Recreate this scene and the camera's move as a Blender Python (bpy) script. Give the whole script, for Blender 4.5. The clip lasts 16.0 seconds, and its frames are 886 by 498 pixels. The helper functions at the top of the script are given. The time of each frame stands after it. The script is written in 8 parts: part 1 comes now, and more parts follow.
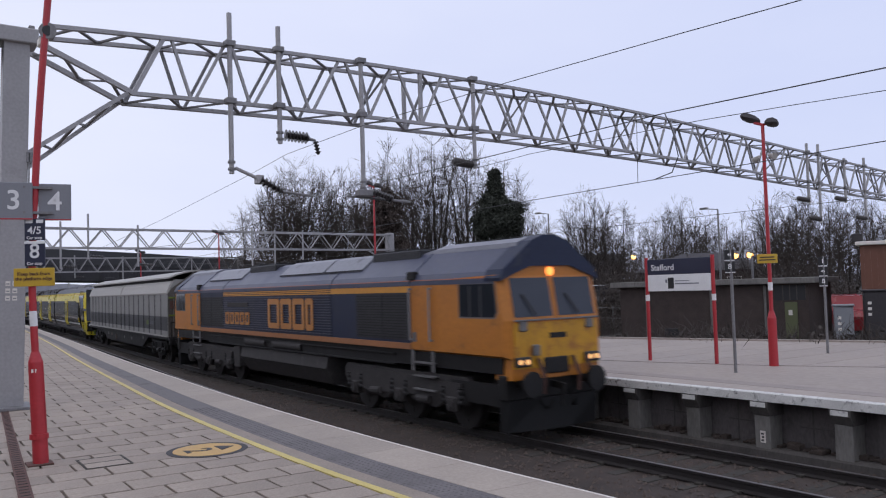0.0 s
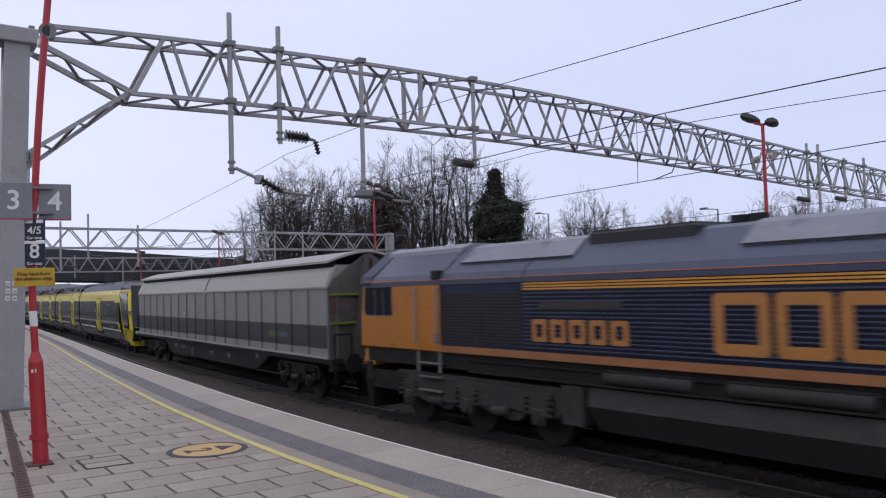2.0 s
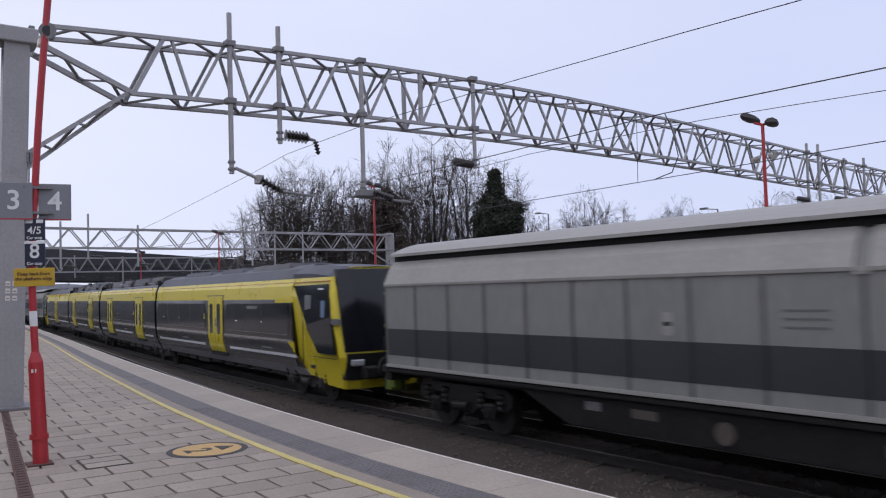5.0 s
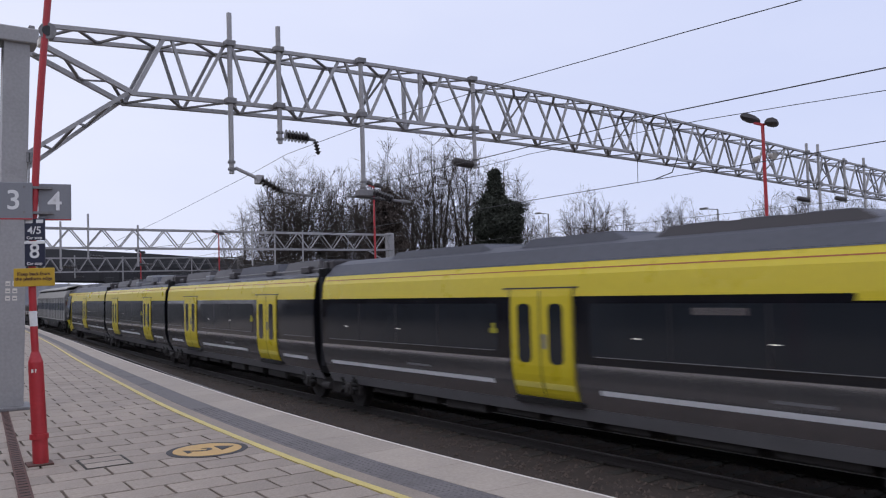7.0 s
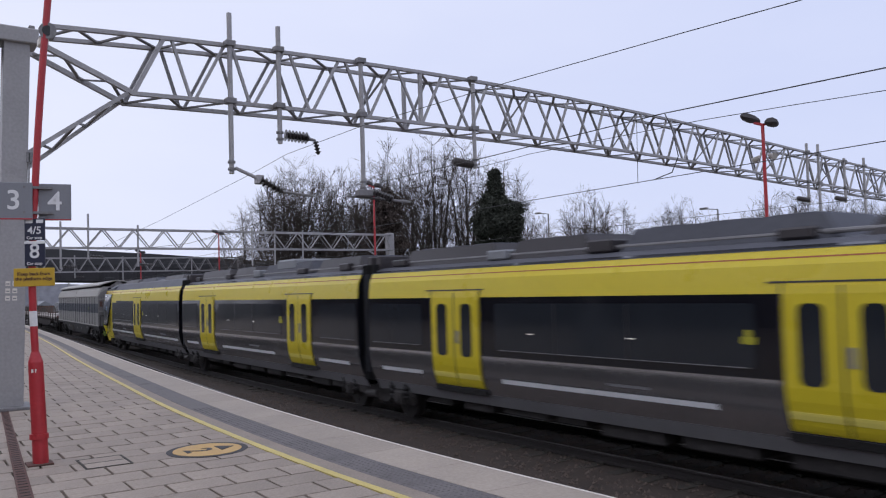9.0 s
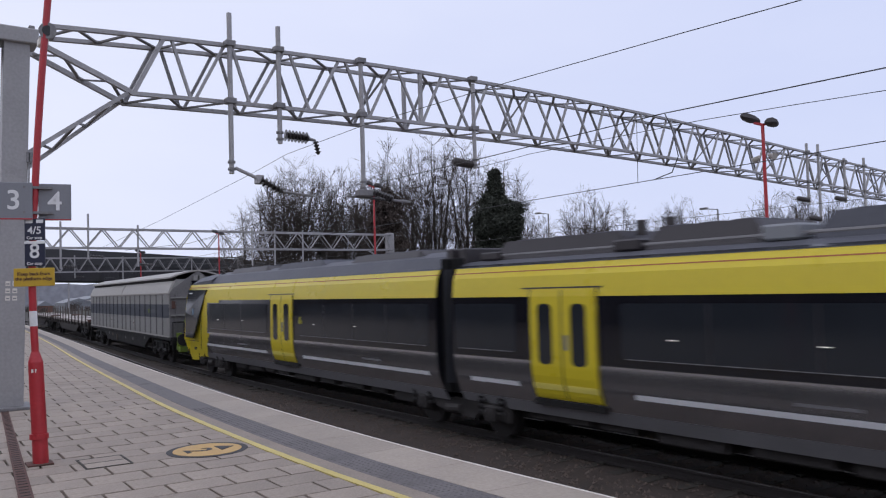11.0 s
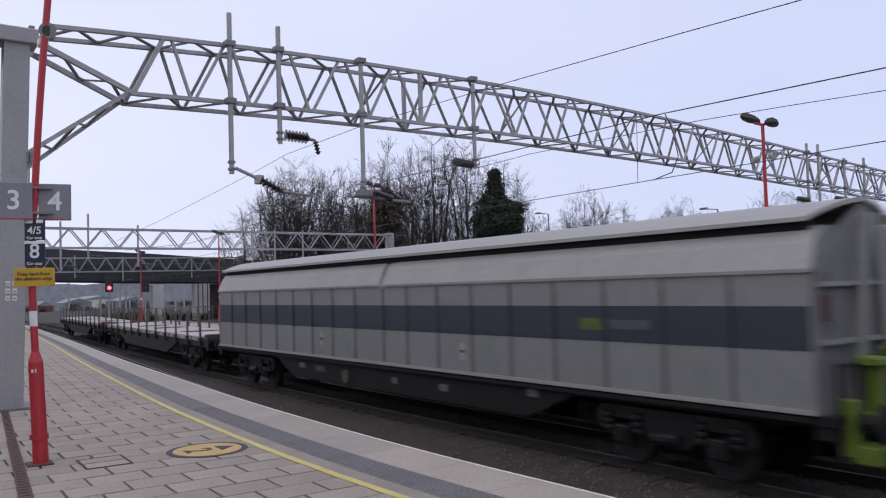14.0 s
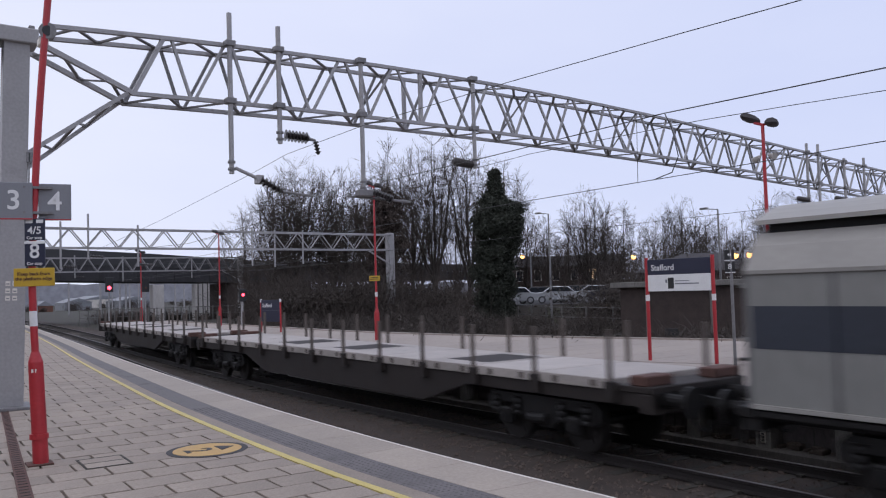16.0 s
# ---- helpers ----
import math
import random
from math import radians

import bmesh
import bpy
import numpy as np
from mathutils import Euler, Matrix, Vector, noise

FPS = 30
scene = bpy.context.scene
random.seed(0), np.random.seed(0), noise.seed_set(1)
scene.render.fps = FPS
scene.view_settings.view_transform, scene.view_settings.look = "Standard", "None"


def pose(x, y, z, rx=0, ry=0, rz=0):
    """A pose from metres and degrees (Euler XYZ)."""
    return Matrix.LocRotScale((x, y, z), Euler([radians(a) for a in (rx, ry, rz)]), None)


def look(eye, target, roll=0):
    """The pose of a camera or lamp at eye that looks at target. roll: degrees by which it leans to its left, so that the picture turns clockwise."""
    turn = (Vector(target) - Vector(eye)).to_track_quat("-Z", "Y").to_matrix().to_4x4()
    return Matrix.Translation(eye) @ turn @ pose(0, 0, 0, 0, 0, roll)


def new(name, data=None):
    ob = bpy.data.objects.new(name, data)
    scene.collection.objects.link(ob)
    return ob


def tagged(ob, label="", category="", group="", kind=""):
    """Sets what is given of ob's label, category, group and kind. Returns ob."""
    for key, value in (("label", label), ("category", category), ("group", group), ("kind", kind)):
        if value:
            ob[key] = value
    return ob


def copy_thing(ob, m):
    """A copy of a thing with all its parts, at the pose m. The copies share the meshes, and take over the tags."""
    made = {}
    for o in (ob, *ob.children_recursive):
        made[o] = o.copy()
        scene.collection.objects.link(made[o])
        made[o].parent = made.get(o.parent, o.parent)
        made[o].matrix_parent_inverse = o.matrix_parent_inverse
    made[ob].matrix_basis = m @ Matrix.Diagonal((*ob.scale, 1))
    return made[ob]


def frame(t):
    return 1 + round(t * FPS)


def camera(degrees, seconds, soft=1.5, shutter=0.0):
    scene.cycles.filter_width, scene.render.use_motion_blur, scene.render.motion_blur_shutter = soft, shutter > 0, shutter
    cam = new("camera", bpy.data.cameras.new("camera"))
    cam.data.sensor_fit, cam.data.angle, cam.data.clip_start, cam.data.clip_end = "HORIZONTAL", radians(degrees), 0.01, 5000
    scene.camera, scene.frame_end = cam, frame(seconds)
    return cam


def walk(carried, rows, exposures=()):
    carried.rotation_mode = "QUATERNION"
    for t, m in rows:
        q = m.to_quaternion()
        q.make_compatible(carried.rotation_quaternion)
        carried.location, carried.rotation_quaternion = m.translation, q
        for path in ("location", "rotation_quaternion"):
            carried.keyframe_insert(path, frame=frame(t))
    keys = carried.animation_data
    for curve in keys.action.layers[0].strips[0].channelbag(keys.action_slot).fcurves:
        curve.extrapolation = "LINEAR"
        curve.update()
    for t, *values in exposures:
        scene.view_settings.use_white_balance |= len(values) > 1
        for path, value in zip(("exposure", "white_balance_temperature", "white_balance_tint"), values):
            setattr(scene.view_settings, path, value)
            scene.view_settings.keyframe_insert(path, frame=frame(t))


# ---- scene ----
# ---------- camera ----------
EYE = Vector((0.0, 0.0, 2.853))
YAW, PITCH, ROLL = radians(-56.459), radians(2.638), -1.716
AIM = EYE + Vector((math.sin(YAW) * math.cos(PITCH), math.cos(YAW) * math.cos(PITCH), math.sin(PITCH)))
cam = camera(56.36, 16.0, soft=1.15, shutter=0.5)
walk(cam, [(0, look(EYE, AIM, ROLL)), (16, look(EYE, AIM, ROLL))], exposures=[(0, 0.0), (16, 0.0)])

# ---------- sky and sun: a pale overcast late afternoon ----------
world = bpy.data.worlds.new("sky")
scene.world = world
world.use_nodes = True
wn, wl = world.node_tree.nodes, world.node_tree.links
sky = wn.new("ShaderNodeTexSky")
sky.sky_type, sky.sun_disc = "NISHITA", False
sky.sun_elevation, sky.sun_rotation = radians(24), radians(200)
cloud = wn.new("ShaderNodeTexNoise")
cloud.inputs["Scale"].default_value, cloud.inputs["Detail"].default_value = 1.6, 5
squash = wn.new("ShaderNodeMapping")
squash.inputs["Scale"].default_value = (1, 1, 3.5)
coords = wn.new("ShaderNodeTexCoord")
# thinner cloud towards the setting side, thicker and bluer across the tracks
ramp = wn.new("ShaderNodeValToRGB")
ramp.color_ramp.elements[0].position, ramp.color_ramp.elements[1].position = 0.0, 1.0
ramp.color_ramp.elements[0].color, ramp.color_ramp.elements[1].color = (8.5, 8.85, 10.8, 1), (6.3, 6.95, 9.75, 1)
axes, shift = wn.new("ShaderNodeSeparateXYZ"), wn.new("ShaderNodeMath")
shift.operation, shift.inputs[1].default_value = "MULTIPLY_ADD", 0.9
mixed = wn.new("ShaderNodeMix")
mixed.data_type = "RGBA"
mixed.inputs["Factor"].default_value = 0.93
wl.new(coords.outputs["Generated"], squash.inputs["Vector"])
wl.new(squash.outputs["Vector"], cloud.inputs["Vector"])
wl.new(coords.outputs["Generated"], axes.inputs["Vector"])
wl.new(axes.outputs["Y"], shift.inputs[0])
puff = wn.new("ShaderNodeMath")
puff.operation, puff.inputs[1].default_value, puff.inputs[2].default_value = "MULTIPLY_ADD", 0.9, -0.45
wl.new(cloud.outputs["Fac"], puff.inputs[0])
wl.new(puff.outputs[0], shift.inputs[2])
wl.new(shift.outputs[0], ramp.inputs["Fac"])
wl.new(sky.outputs["Color"], mixed.inputs["A"])
wl.new(ramp.outputs["Color"], mixed.inputs["B"])
wl.new(mixed.outputs["Result"], wn["Background"].inputs["Color"])
wn["Background"].inputs["Strength"].default_value = 0.1
sun = new("sun", bpy.data.lights.new("sun", "SUN"))
sun.data.energy, sun.data.angle, sun.data.color = 0.3, radians(40), (1, 0.95, 0.9)
sun.matrix_world = look((0, 0, 60), (-12, 20, 0))


# ---------- materials ----------
def mat(name, color, rough=0.6, island=0.0, metal=0.0, vary=0.25, scale=2.0, fine=40.0, bump=0.15, dirt=None, dirt_at=0.55, each=0.0, stretch=(1, 1, 1), glow=0.0, spec=0.5):
    """Colour varied at two scales, an optional dirt colour in patches, relief, and a shift for each object."""
    m = bpy.data.materials.new(name)
    m.use_nodes = True
    n, l = m.node_tree.nodes, m.node_tree.links
    p = n["Principled BSDF"]
    tc, mp = n.new("ShaderNodeTexCoord"), n.new("ShaderNodeMapping")
    mp.inputs["Scale"].default_value = stretch
    l.new(tc.outputs["Object"], mp.inputs["Vector"])
    big, small = n.new("ShaderNodeTexNoise"), n.new("ShaderNodeTexNoise")
    for t, s, d in ((big, scale, 6), (small, fine, 3)):
        t.inputs["Scale"].default_value, t.inputs["Detail"].default_value = s, d
        l.new(mp.outputs["Vector"], t.inputs["Vector"])
    add = n.new("ShaderNodeMath")
    add.operation = "ADD"
    l.new(big.outputs["Fac"], add.inputs[0]), l.new(small.outputs["Fac"], add.inputs[1])
    span = n.new("ShaderNodeMapRange")
    span.inputs["From Min"].default_value, span.inputs["From Max"].default_value = 0.6, 1.4
    span.inputs["To Min"].default_value, span.inputs["To Max"].default_value = 1 - vary, 1 + vary
    l.new(add.outputs[0], span.inputs["Value"])
    shade = span.outputs["Result"]
    if each:
        info, er, mul = n.new("ShaderNodeObjectInfo"), n.new("ShaderNodeMapRange"), n.new("ShaderNodeMath")
        er.inputs["To Min"].default_value, er.inputs["To Max"].default_value = 1 - each, 1 + each
        mul.operation = "MULTIPLY"
        l.new(info.outputs["Random"], er.inputs["Value"])
        l.new(er.outputs["Result"], mul.inputs[0]), l.new(shade, mul.inputs[1])
        shade = mul.outputs[0]
    if island:
        geo, ir, im = n.new("ShaderNodeNewGeometry"), n.new("ShaderNodeMapRange"), n.new("ShaderNodeMath")
        ir.inputs["To Min"].default_value, ir.inputs["To Max"].default_value = 1 - island, 1 + island
        im.operation = "MULTIPLY"
        l.new(geo.outputs["Random Per Island"], ir.inputs["Value"])
        l.new(ir.outputs["Result"], im.inputs[0]), l.new(shade, im.inputs[1])
        shade = im.outputs[0]
    tint = n.new("ShaderNodeVectorMath")
    tint.operation = "SCALE"
    tint.inputs[0].default_value = color
    l.new(shade, tint.inputs["Scale"])
    base = tint.outputs["Vector"]
    if dirt:
        dn, dr, mx = n.new("ShaderNodeTexNoise"), n.new("ShaderNodeValToRGB"), n.new("ShaderNodeMix")
        dn.inputs["Scale"].default_value, dn.inputs["Detail"].default_value, dn.inputs["Roughness"].default_value = scale * 1.7, 8, 0.65
        dr.color_ramp.elements[0].position, dr.color_ramp.elements[1].position = dirt_at, dirt_at + 0.15
        mx.data_type = "RGBA"
        l.new(mp.outputs["Vector"], dn.inputs["Vector"])
        l.new(dn.outputs["Fac"], dr.inputs["Fac"]), l.new(dr.outputs["Color"], mx.inputs["Factor"])
        l.new(base, mx.inputs["A"])
        mx.inputs["B"].default_value = (*dirt, 1)
        base = mx.outputs["Result"]
    l.new(base, p.inputs["Base Color"])
    if bump:
        b = n.new("ShaderNodeBump")
        b.inputs["Strength"].default_value, b.inputs["Distance"].default_value = bump, 0.02
        l.new(small.outputs["Fac"], b.inputs["Height"]), l.new(b.outputs["Normal"], p.inputs["Normal"])
    rr = n.new("ShaderNodeMapRange")
    rr.inputs["To Min"].default_value, rr.inputs["To Max"].default_value = max(rough - 0.12, 0.02), min(rough + 0.12, 1)
    l.new(big.outputs["Fac"], rr.inputs["Value"]), l.new(rr.outputs["Result"], p.inputs["Roughness"])
    p.inputs["Metallic"].default_value = metal
    p.inputs["Specular IOR Level"].default_value = spec
    if glow:
        p.inputs["Emission Color"].default_value, p.inputs["Emission Strength"].default_value = (*color, 1), glow
    return m


def glass(name, color, rough=0.05, alpha=1.0):
    m = mat(name, color, rough, vary=0.1, bump=0.0)
    p = m.node_tree.nodes["Principled BSDF"]
    p.inputs["IOR"].default_value = 1.45
    p.inputs["Specular IOR Level"].default_value = 0.45
    if alpha < 1:
        p.inputs["Transmission Weight"].default_value = 1 - alpha
    return m


M = dict(
    slab=mat("concrete_paving", (0.3, 0.25, 0.206), 0.75, island=0.1, vary=0.26, scale=1.3, fine=35, bump=0.25, dirt=(0.165, 0.138, 0.115), dirt_at=0.6, each=0.1),
    slab_far=mat("pale_paving", (0.335, 0.285, 0.245), 0.7, vary=0.15, scale=0.5, fine=8, bump=0.2, dirt=(0.24, 0.205, 0.178), dirt_at=0.6, each=0.06),
    joint=mat("sandy_joint", (0.05, 0.046, 0.038), 0.95, bump=0.3),
    coping=mat("coping_concrete", (0.345, 0.295, 0.246), 0.7, vary=0.18, scale=1.0, fine=30, bump=0.25, dirt=(0.22, 0.2, 0.19), dirt_at=0.62, each=0.06),
    tactile=mat("grey_tactile", (0.136, 0.125, 0.125), 0.75, vary=0.2, scale=1.5, fine=30, bump=0.2, dirt=(0.085, 0.078, 0.076), each=0.1),
    tactile_far=mat("buff_tactile", (0.29, 0.25, 0.225), 0.8, vary=0.2, scale=1.5, bump=0.3),
    yellow_line=mat("yellow_line_paint", (0.56, 0.455, 0.15), 0.6, vary=0.2, scale=4, fine=50, dirt=(0.33, 0.28, 0.16), dirt_at=0.62),
    white_edge=mat("white_edge_paint", (0.68, 0.64, 0.58), 0.6, vary=0.15, scale=3, fine=40, dirt=(0.28, 0.26, 0.24), dirt_at=0.6),
    white_worn=mat("worn_white_paint", (0.62, 0.61, 0.58), 0.7, vary=0.2, scale=5, fine=50, dirt=(0.1, 0.095, 0.09), dirt_at=0.56),
    concrete_dark=mat("dark_concrete", (0.072, 0.065, 0.06), 0.9, vary=0.35, scale=2.0, fine=30, bump=0.3, dirt=(0.05, 0.045, 0.042), stretch=(1, 1, 0.4)),
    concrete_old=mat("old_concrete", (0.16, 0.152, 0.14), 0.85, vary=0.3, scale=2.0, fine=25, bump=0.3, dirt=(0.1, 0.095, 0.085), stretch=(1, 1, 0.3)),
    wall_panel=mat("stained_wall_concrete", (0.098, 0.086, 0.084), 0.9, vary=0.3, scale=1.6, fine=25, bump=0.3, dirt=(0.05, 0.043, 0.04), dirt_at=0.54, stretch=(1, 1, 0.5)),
    brick_wall=mat("sooty_brick", (0.06, 0.045, 0.04), 0.9, vary=0.4, scale=3, fine=30, bump=0.4),
    ballast=mat("ballast_bed", (0.052, 0.039, 0.032), 0.95, vary=0.5, scale=3, fine=60, bump=0.8),
    stone=mat("ballast_stone", (0.085, 0.064, 0.052), 0.9, vary=0.4, scale=6, fine=60, bump=0.3, each=0.2),
    sleeper=mat("concrete_sleeper", (0.045, 0.04, 0.033), 0.9, vary=0.3, scale=4, fine=40, bump=0.3, dirt=(0.024, 0.02, 0.018)),
    rail=mat("rusty_rail", (0.017, 0.013, 0.012), 0.7, vary=0.3, scale=5, fine=40),
    railtop=mat("worn_rail_head", (0.2, 0.185, 0.18), 0.5, metal=1.0, vary=0.2, scale=3, bump=0.03),
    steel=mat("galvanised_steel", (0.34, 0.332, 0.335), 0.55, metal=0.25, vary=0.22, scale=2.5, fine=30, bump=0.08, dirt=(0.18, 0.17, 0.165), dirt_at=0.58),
    steel_dark=mat("dark_grey_steel", (0.2, 0.196, 0.2), 0.6, metal=0.3, vary=0.3, scale=2, fine=25, bump=0.1),
    mast=mat("grey_painted_steel", (0.31, 0.303, 0.305), 0.55, vary=0.14, scale=1.2, fine=20, bump=0.06, dirt=(0.22, 0.21, 0.21), dirt_at=0.64),
    rust=mat("rusted_iron", (0.1, 0.05, 0.04), 0.85, vary=0.35, scale=6, fine=50, bump=0.3),
    red=mat("red_paint", (0.4, 0.026, 0.034), 0.42, vary=0.14, scale=3, fine=30, bump=0.05, dirt=(0.25, 0.03, 0.03), dirt_at=0.66),
    white=mat("white_paint", (0.72, 0.72, 0.72), 0.5, vary=0.08, scale=4, fine=30, bump=0.03),
    sign_grey=mat("grey_sign_enamel", (0.2, 0.205, 0.225), 0.4, vary=0.06, bump=0.0),
    sign_blue=mat("navy_sign_enamel", (0.022, 0.025, 0.05), 0.35, vary=0.1, bump=0.0),
    sign_yellow=mat("yellow_sign_enamel", (0.52, 0.335, 0.03), 0.45, vary=0.08, bump=0.02),
    black=mat("black_paint", (0.018, 0.018, 0.02), 0.5, vary=0.2, bump=0.03),
    black_line=mat("black_line_paint", (0.035, 0.033, 0.035), 0.7, vary=0.2, bump=0.05),
    amber=mat("amber_floor_sign", (0.52, 0.33, 0.12), 0.65, vary=0.15, scale=4, dirt=(0.3, 0.2, 0.1), dirt_at=0.62),
    porcelain=mat("brown_porcelain", (0.035, 0.03, 0.03), 0.3, vary=0.2, bump=0.0),
    wire=mat("copper_wire", (0.06, 0.06, 0.06), 0.6, metal=0.3, vary=0.1, bump=0.0),
    orange=mat("orange_loco_paint", (0.46, 0.165, 0.018), 0.45, vary=0.16, scale=1.0, fine=14, bump=0.03, dirt=(0.2, 0.085, 0.03), dirt_at=0.57),
    gold=mat("gold_stripe_paint", (0.60, 0.27, 0.035), 0.45, vary=0.12, scale=2, fine=15, bump=0.03, dirt=(0.36, 0.16, 0.04), dirt_at=0.66),
    lettering=mat("orange_lettering_paint", (0.44, 0.185, 0.045), 0.5, vary=0.16, scale=3, fine=15, bump=0.03, dirt=(0.26, 0.12, 0.05), dirt_at=0.6),
    lower_gold=mat("dirty_gold_paint", (0.33, 0.135, 0.05), 0.55, vary=0.2, scale=2, fine=15, bump=0.03),
    blue=mat("dark_blue_paint", (0.014, 0.021, 0.05), 0.42, spec=0.3, vary=0.2, scale=1.2, fine=14, bump=0.04, dirt=(0.04, 0.043, 0.055), dirt_at=0.6),
    roofblue=mat("blue_roof_paint", (0.055, 0.061, 0.1), 0.4, vary=0.2, scale=1.2, fine=10, bump=0.04, dirt=(0.06, 0.06, 0.075), dirt_at=0.6),
    # sooty roof top, its base colour paled to hold the sky's reflection
    rooftop=mat("sky_paled_sooty_roof", (0.2, 0.205, 0.235), 0.45, vary=0.25, scale=0.8, fine=12, bump=0.08, dirt=(0.07, 0.07, 0.085), dirt_at=0.58),
    redline=mat("red_line_paint", (0.36, 0.1, 0.03), 0.5, vary=0.1, bump=0.0),
    nose=mat("yellow_nose_paint", (0.52, 0.26, 0.01), 0.45, vary=0.18, scale=2, fine=20, bump=0.03, dirt=(0.32, 0.12, 0.018), dirt_at=0.5),
    grille=mat("black_grille", (0.017, 0.017, 0.02), 0.6, vary=0.3, scale=4, fine=60, bump=0.3),
    chassis=mat("oily_black_steel", (0.014, 0.013, 0.013), 0.6, spec=0.3, vary=0.4, scale=3, fine=25, bump=0.2, dirt=(0.022, 0.018, 0.016), dirt_at=0.55),
    bogie=mat("brake_dusted_steel", (0.034, 0.03, 0.029), 0.75, vary=0.4, scale=3, fine=25, bump=0.2, dirt=(0.06, 0.053, 0.05), dirt_at=0.55),
    wheel=mat("wheel_steel", (0.026, 0.023, 0.022), 0.6, metal=0.3, vary=0.3, scale=5, bump=0.1),
    glass=glass("dark_cab_glass", (0.02, 0.024, 0.03)),
    glass_pale=glass("pale_windscreen", (0.032, 0.038, 0.052), 0.06),
    waggon=mat("faded_grey_paint", (0.232, 0.229, 0.217), 0.6, vary=0.13, scale=0.9, fine=10, bump=0.05, dirt=(0.2, 0.2, 0.2), dirt_at=0.62, stretch=(1, 1, 0.35)),
    waggon_roof=mat("grey_canopy", (0.345, 0.33, 0.305), 0.55, vary=0.12, scale=1.2, fine=12, bump=0.05, dirt=(0.26, 0.26, 0.26), dirt_at=0.64),
    waggon_rib=mat("grimy_grey_paint", (0.15, 0.145, 0.145), 0.7, vary=0.2, scale=2, fine=15, bump=0.1),
    stripe=mat("dark_slate_stripe", (0.034, 0.0345, 0.038), 0.55, vary=0.15, scale=1.5, fine=12, bump=0.03, dirt=(0.07, 0.075, 0.08), dirt_at=0.64),
    waggon_end=mat("grimy_end_paint", (0.088, 0.078, 0.07), 0.75, vary=0.3, scale=2, fine=14, bump=0.1, dirt=(0.06, 0.055, 0.05), dirt_at=0.58),
    name_grey=mat("faded_grey_blue_paint", (0.085, 0.092, 0.105), 0.6, vary=0.3, scale=6, bump=0.02, dirt=(0.05, 0.053, 0.06), dirt_at=0.5),
    name_green=mat("worn_green_paint", (0.085, 0.125, 0.02), 0.6, vary=0.3, scale=6, bump=0.02, dirt=(0.05, 0.06, 0.04), dirt_at=0.52),
    pale_concrete=mat("pale_pier_concrete", (0.5, 0.48, 0.46), 0.85, vary=0.15, scale=0.8, fine=8, bump=0.1, stretch=(1, 1, 0.2)),
    stripe_blue=mat("slate_blue_stripe", (0.031, 0.037, 0.052), 0.55, vary=0.15, scale=1.5, fine=12, bump=0.03, dirt=(0.06, 0.065, 0.075), dirt_at=0.64),
    lime=mat("lime_green_paint", (0.13, 0.185, 0.02), 0.6, vary=0.2, scale=3, bump=0.05, dirt=(0.08, 0.09, 0.03), dirt_at=0.6),
    emu_yellow=mat("yellow_train_paint", (0.66, 0.53, 0.03), 0.3, vary=0.05, scale=0.8, fine=8, bump=0.01),
    emu_black=mat("gloss_black_panel", (0.008, 0.0085, 0.0125), 0.12, vary=0.15, scale=1, bump=0.0, spec=0.45),
    emu_grey=mat("grey_train_paint", (0.54, 0.53, 0.55), 0.16, metal=0.9, vary=0.07, scale=0.8, fine=8, bump=0.01),
    emu_dark=mat("dark_skirt_paint", (0.034, 0.029, 0.031), 0.4, vary=0.12, scale=1, bump=0.02),
    emu_skirt=mat("skirt_grey_paint", (0.2, 0.196, 0.205), 0.5, vary=0.15, scale=1.5, bump=0.03),
    emu_roof=mat("grey_train_roof", (0.064, 0.067, 0.083), 0.55, vary=0.2, scale=1.5, fine=10, bump=0.06),
    emu_sill=mat("pale_yellow_sill", (0.82, 0.7, 0.16), 0.35, vary=0.08, bump=0.01),
    emu_mark=mat("yellow_mark_film", (0.36, 0.33, 0.02), 0.5, vary=0.1, bump=0.0),
    # the next two colours paint reflections on the cab side glass
    reflection_grey=mat("pale_grey_reflection", (0.16, 0.165, 0.175), 0.5, vary=0.1, bump=0.0),
    reflection_blue=mat("pale_blue_reflection", (0.16, 0.25, 0.36), 0.4, vary=0.1, bump=0.0),
    bellows=mat("grey_bellows_cloth", (0.032, 0.034, 0.042), 0.7, vary=0.2, scale=3, bump=0.1),
    emu_white=mat("white_stripe_paint", (0.78, 0.78, 0.8), 0.4, vary=0.06, bump=0.0),
    gangway=mat("black_rubber_bellows", (0.012, 0.012, 0.0125), 0.7, spec=0.2, vary=0.2, bump=0.1),
    seat_light=mat("saloon_light", (1.0, 0.95, 0.85), glow=0.35, vary=0.05, bump=0),
    deck=mat("pale_steel_deck", (0.40, 0.36, 0.33), 0.6, each=0.1, vary=0.2, scale=1.6, fine=12, bump=0.1, dirt=(0.2, 0.19, 0.18), dirt_at=0.6),
    rusty_brown=mat("rust_brown_paint", (0.024, 0.018, 0.016), 0.75, vary=0.3, scale=2, fine=20, bump=0.15, dirt=(0.03, 0.022, 0.019)),
    stake=mat("rusty_stake", (0.1, 0.082, 0.07), 0.75, vary=0.25, scale=3, bump=0.1),
    bark=mat("bare_bark", (0.05, 0.041, 0.035), 0.95, vary=0.3, scale=4, fine=25, bump=0.4, each=0.2),
    twig=mat("bare_twigs", (0.062, 0.05, 0.043), 0.95, vary=0.25, scale=2, bump=0.0, each=0.2),
    ivy_brown=mat("dead_brown_ivy", (0.066, 0.05, 0.042), 0.85, vary=0.5, scale=1.2, fine=9, bump=0.0),
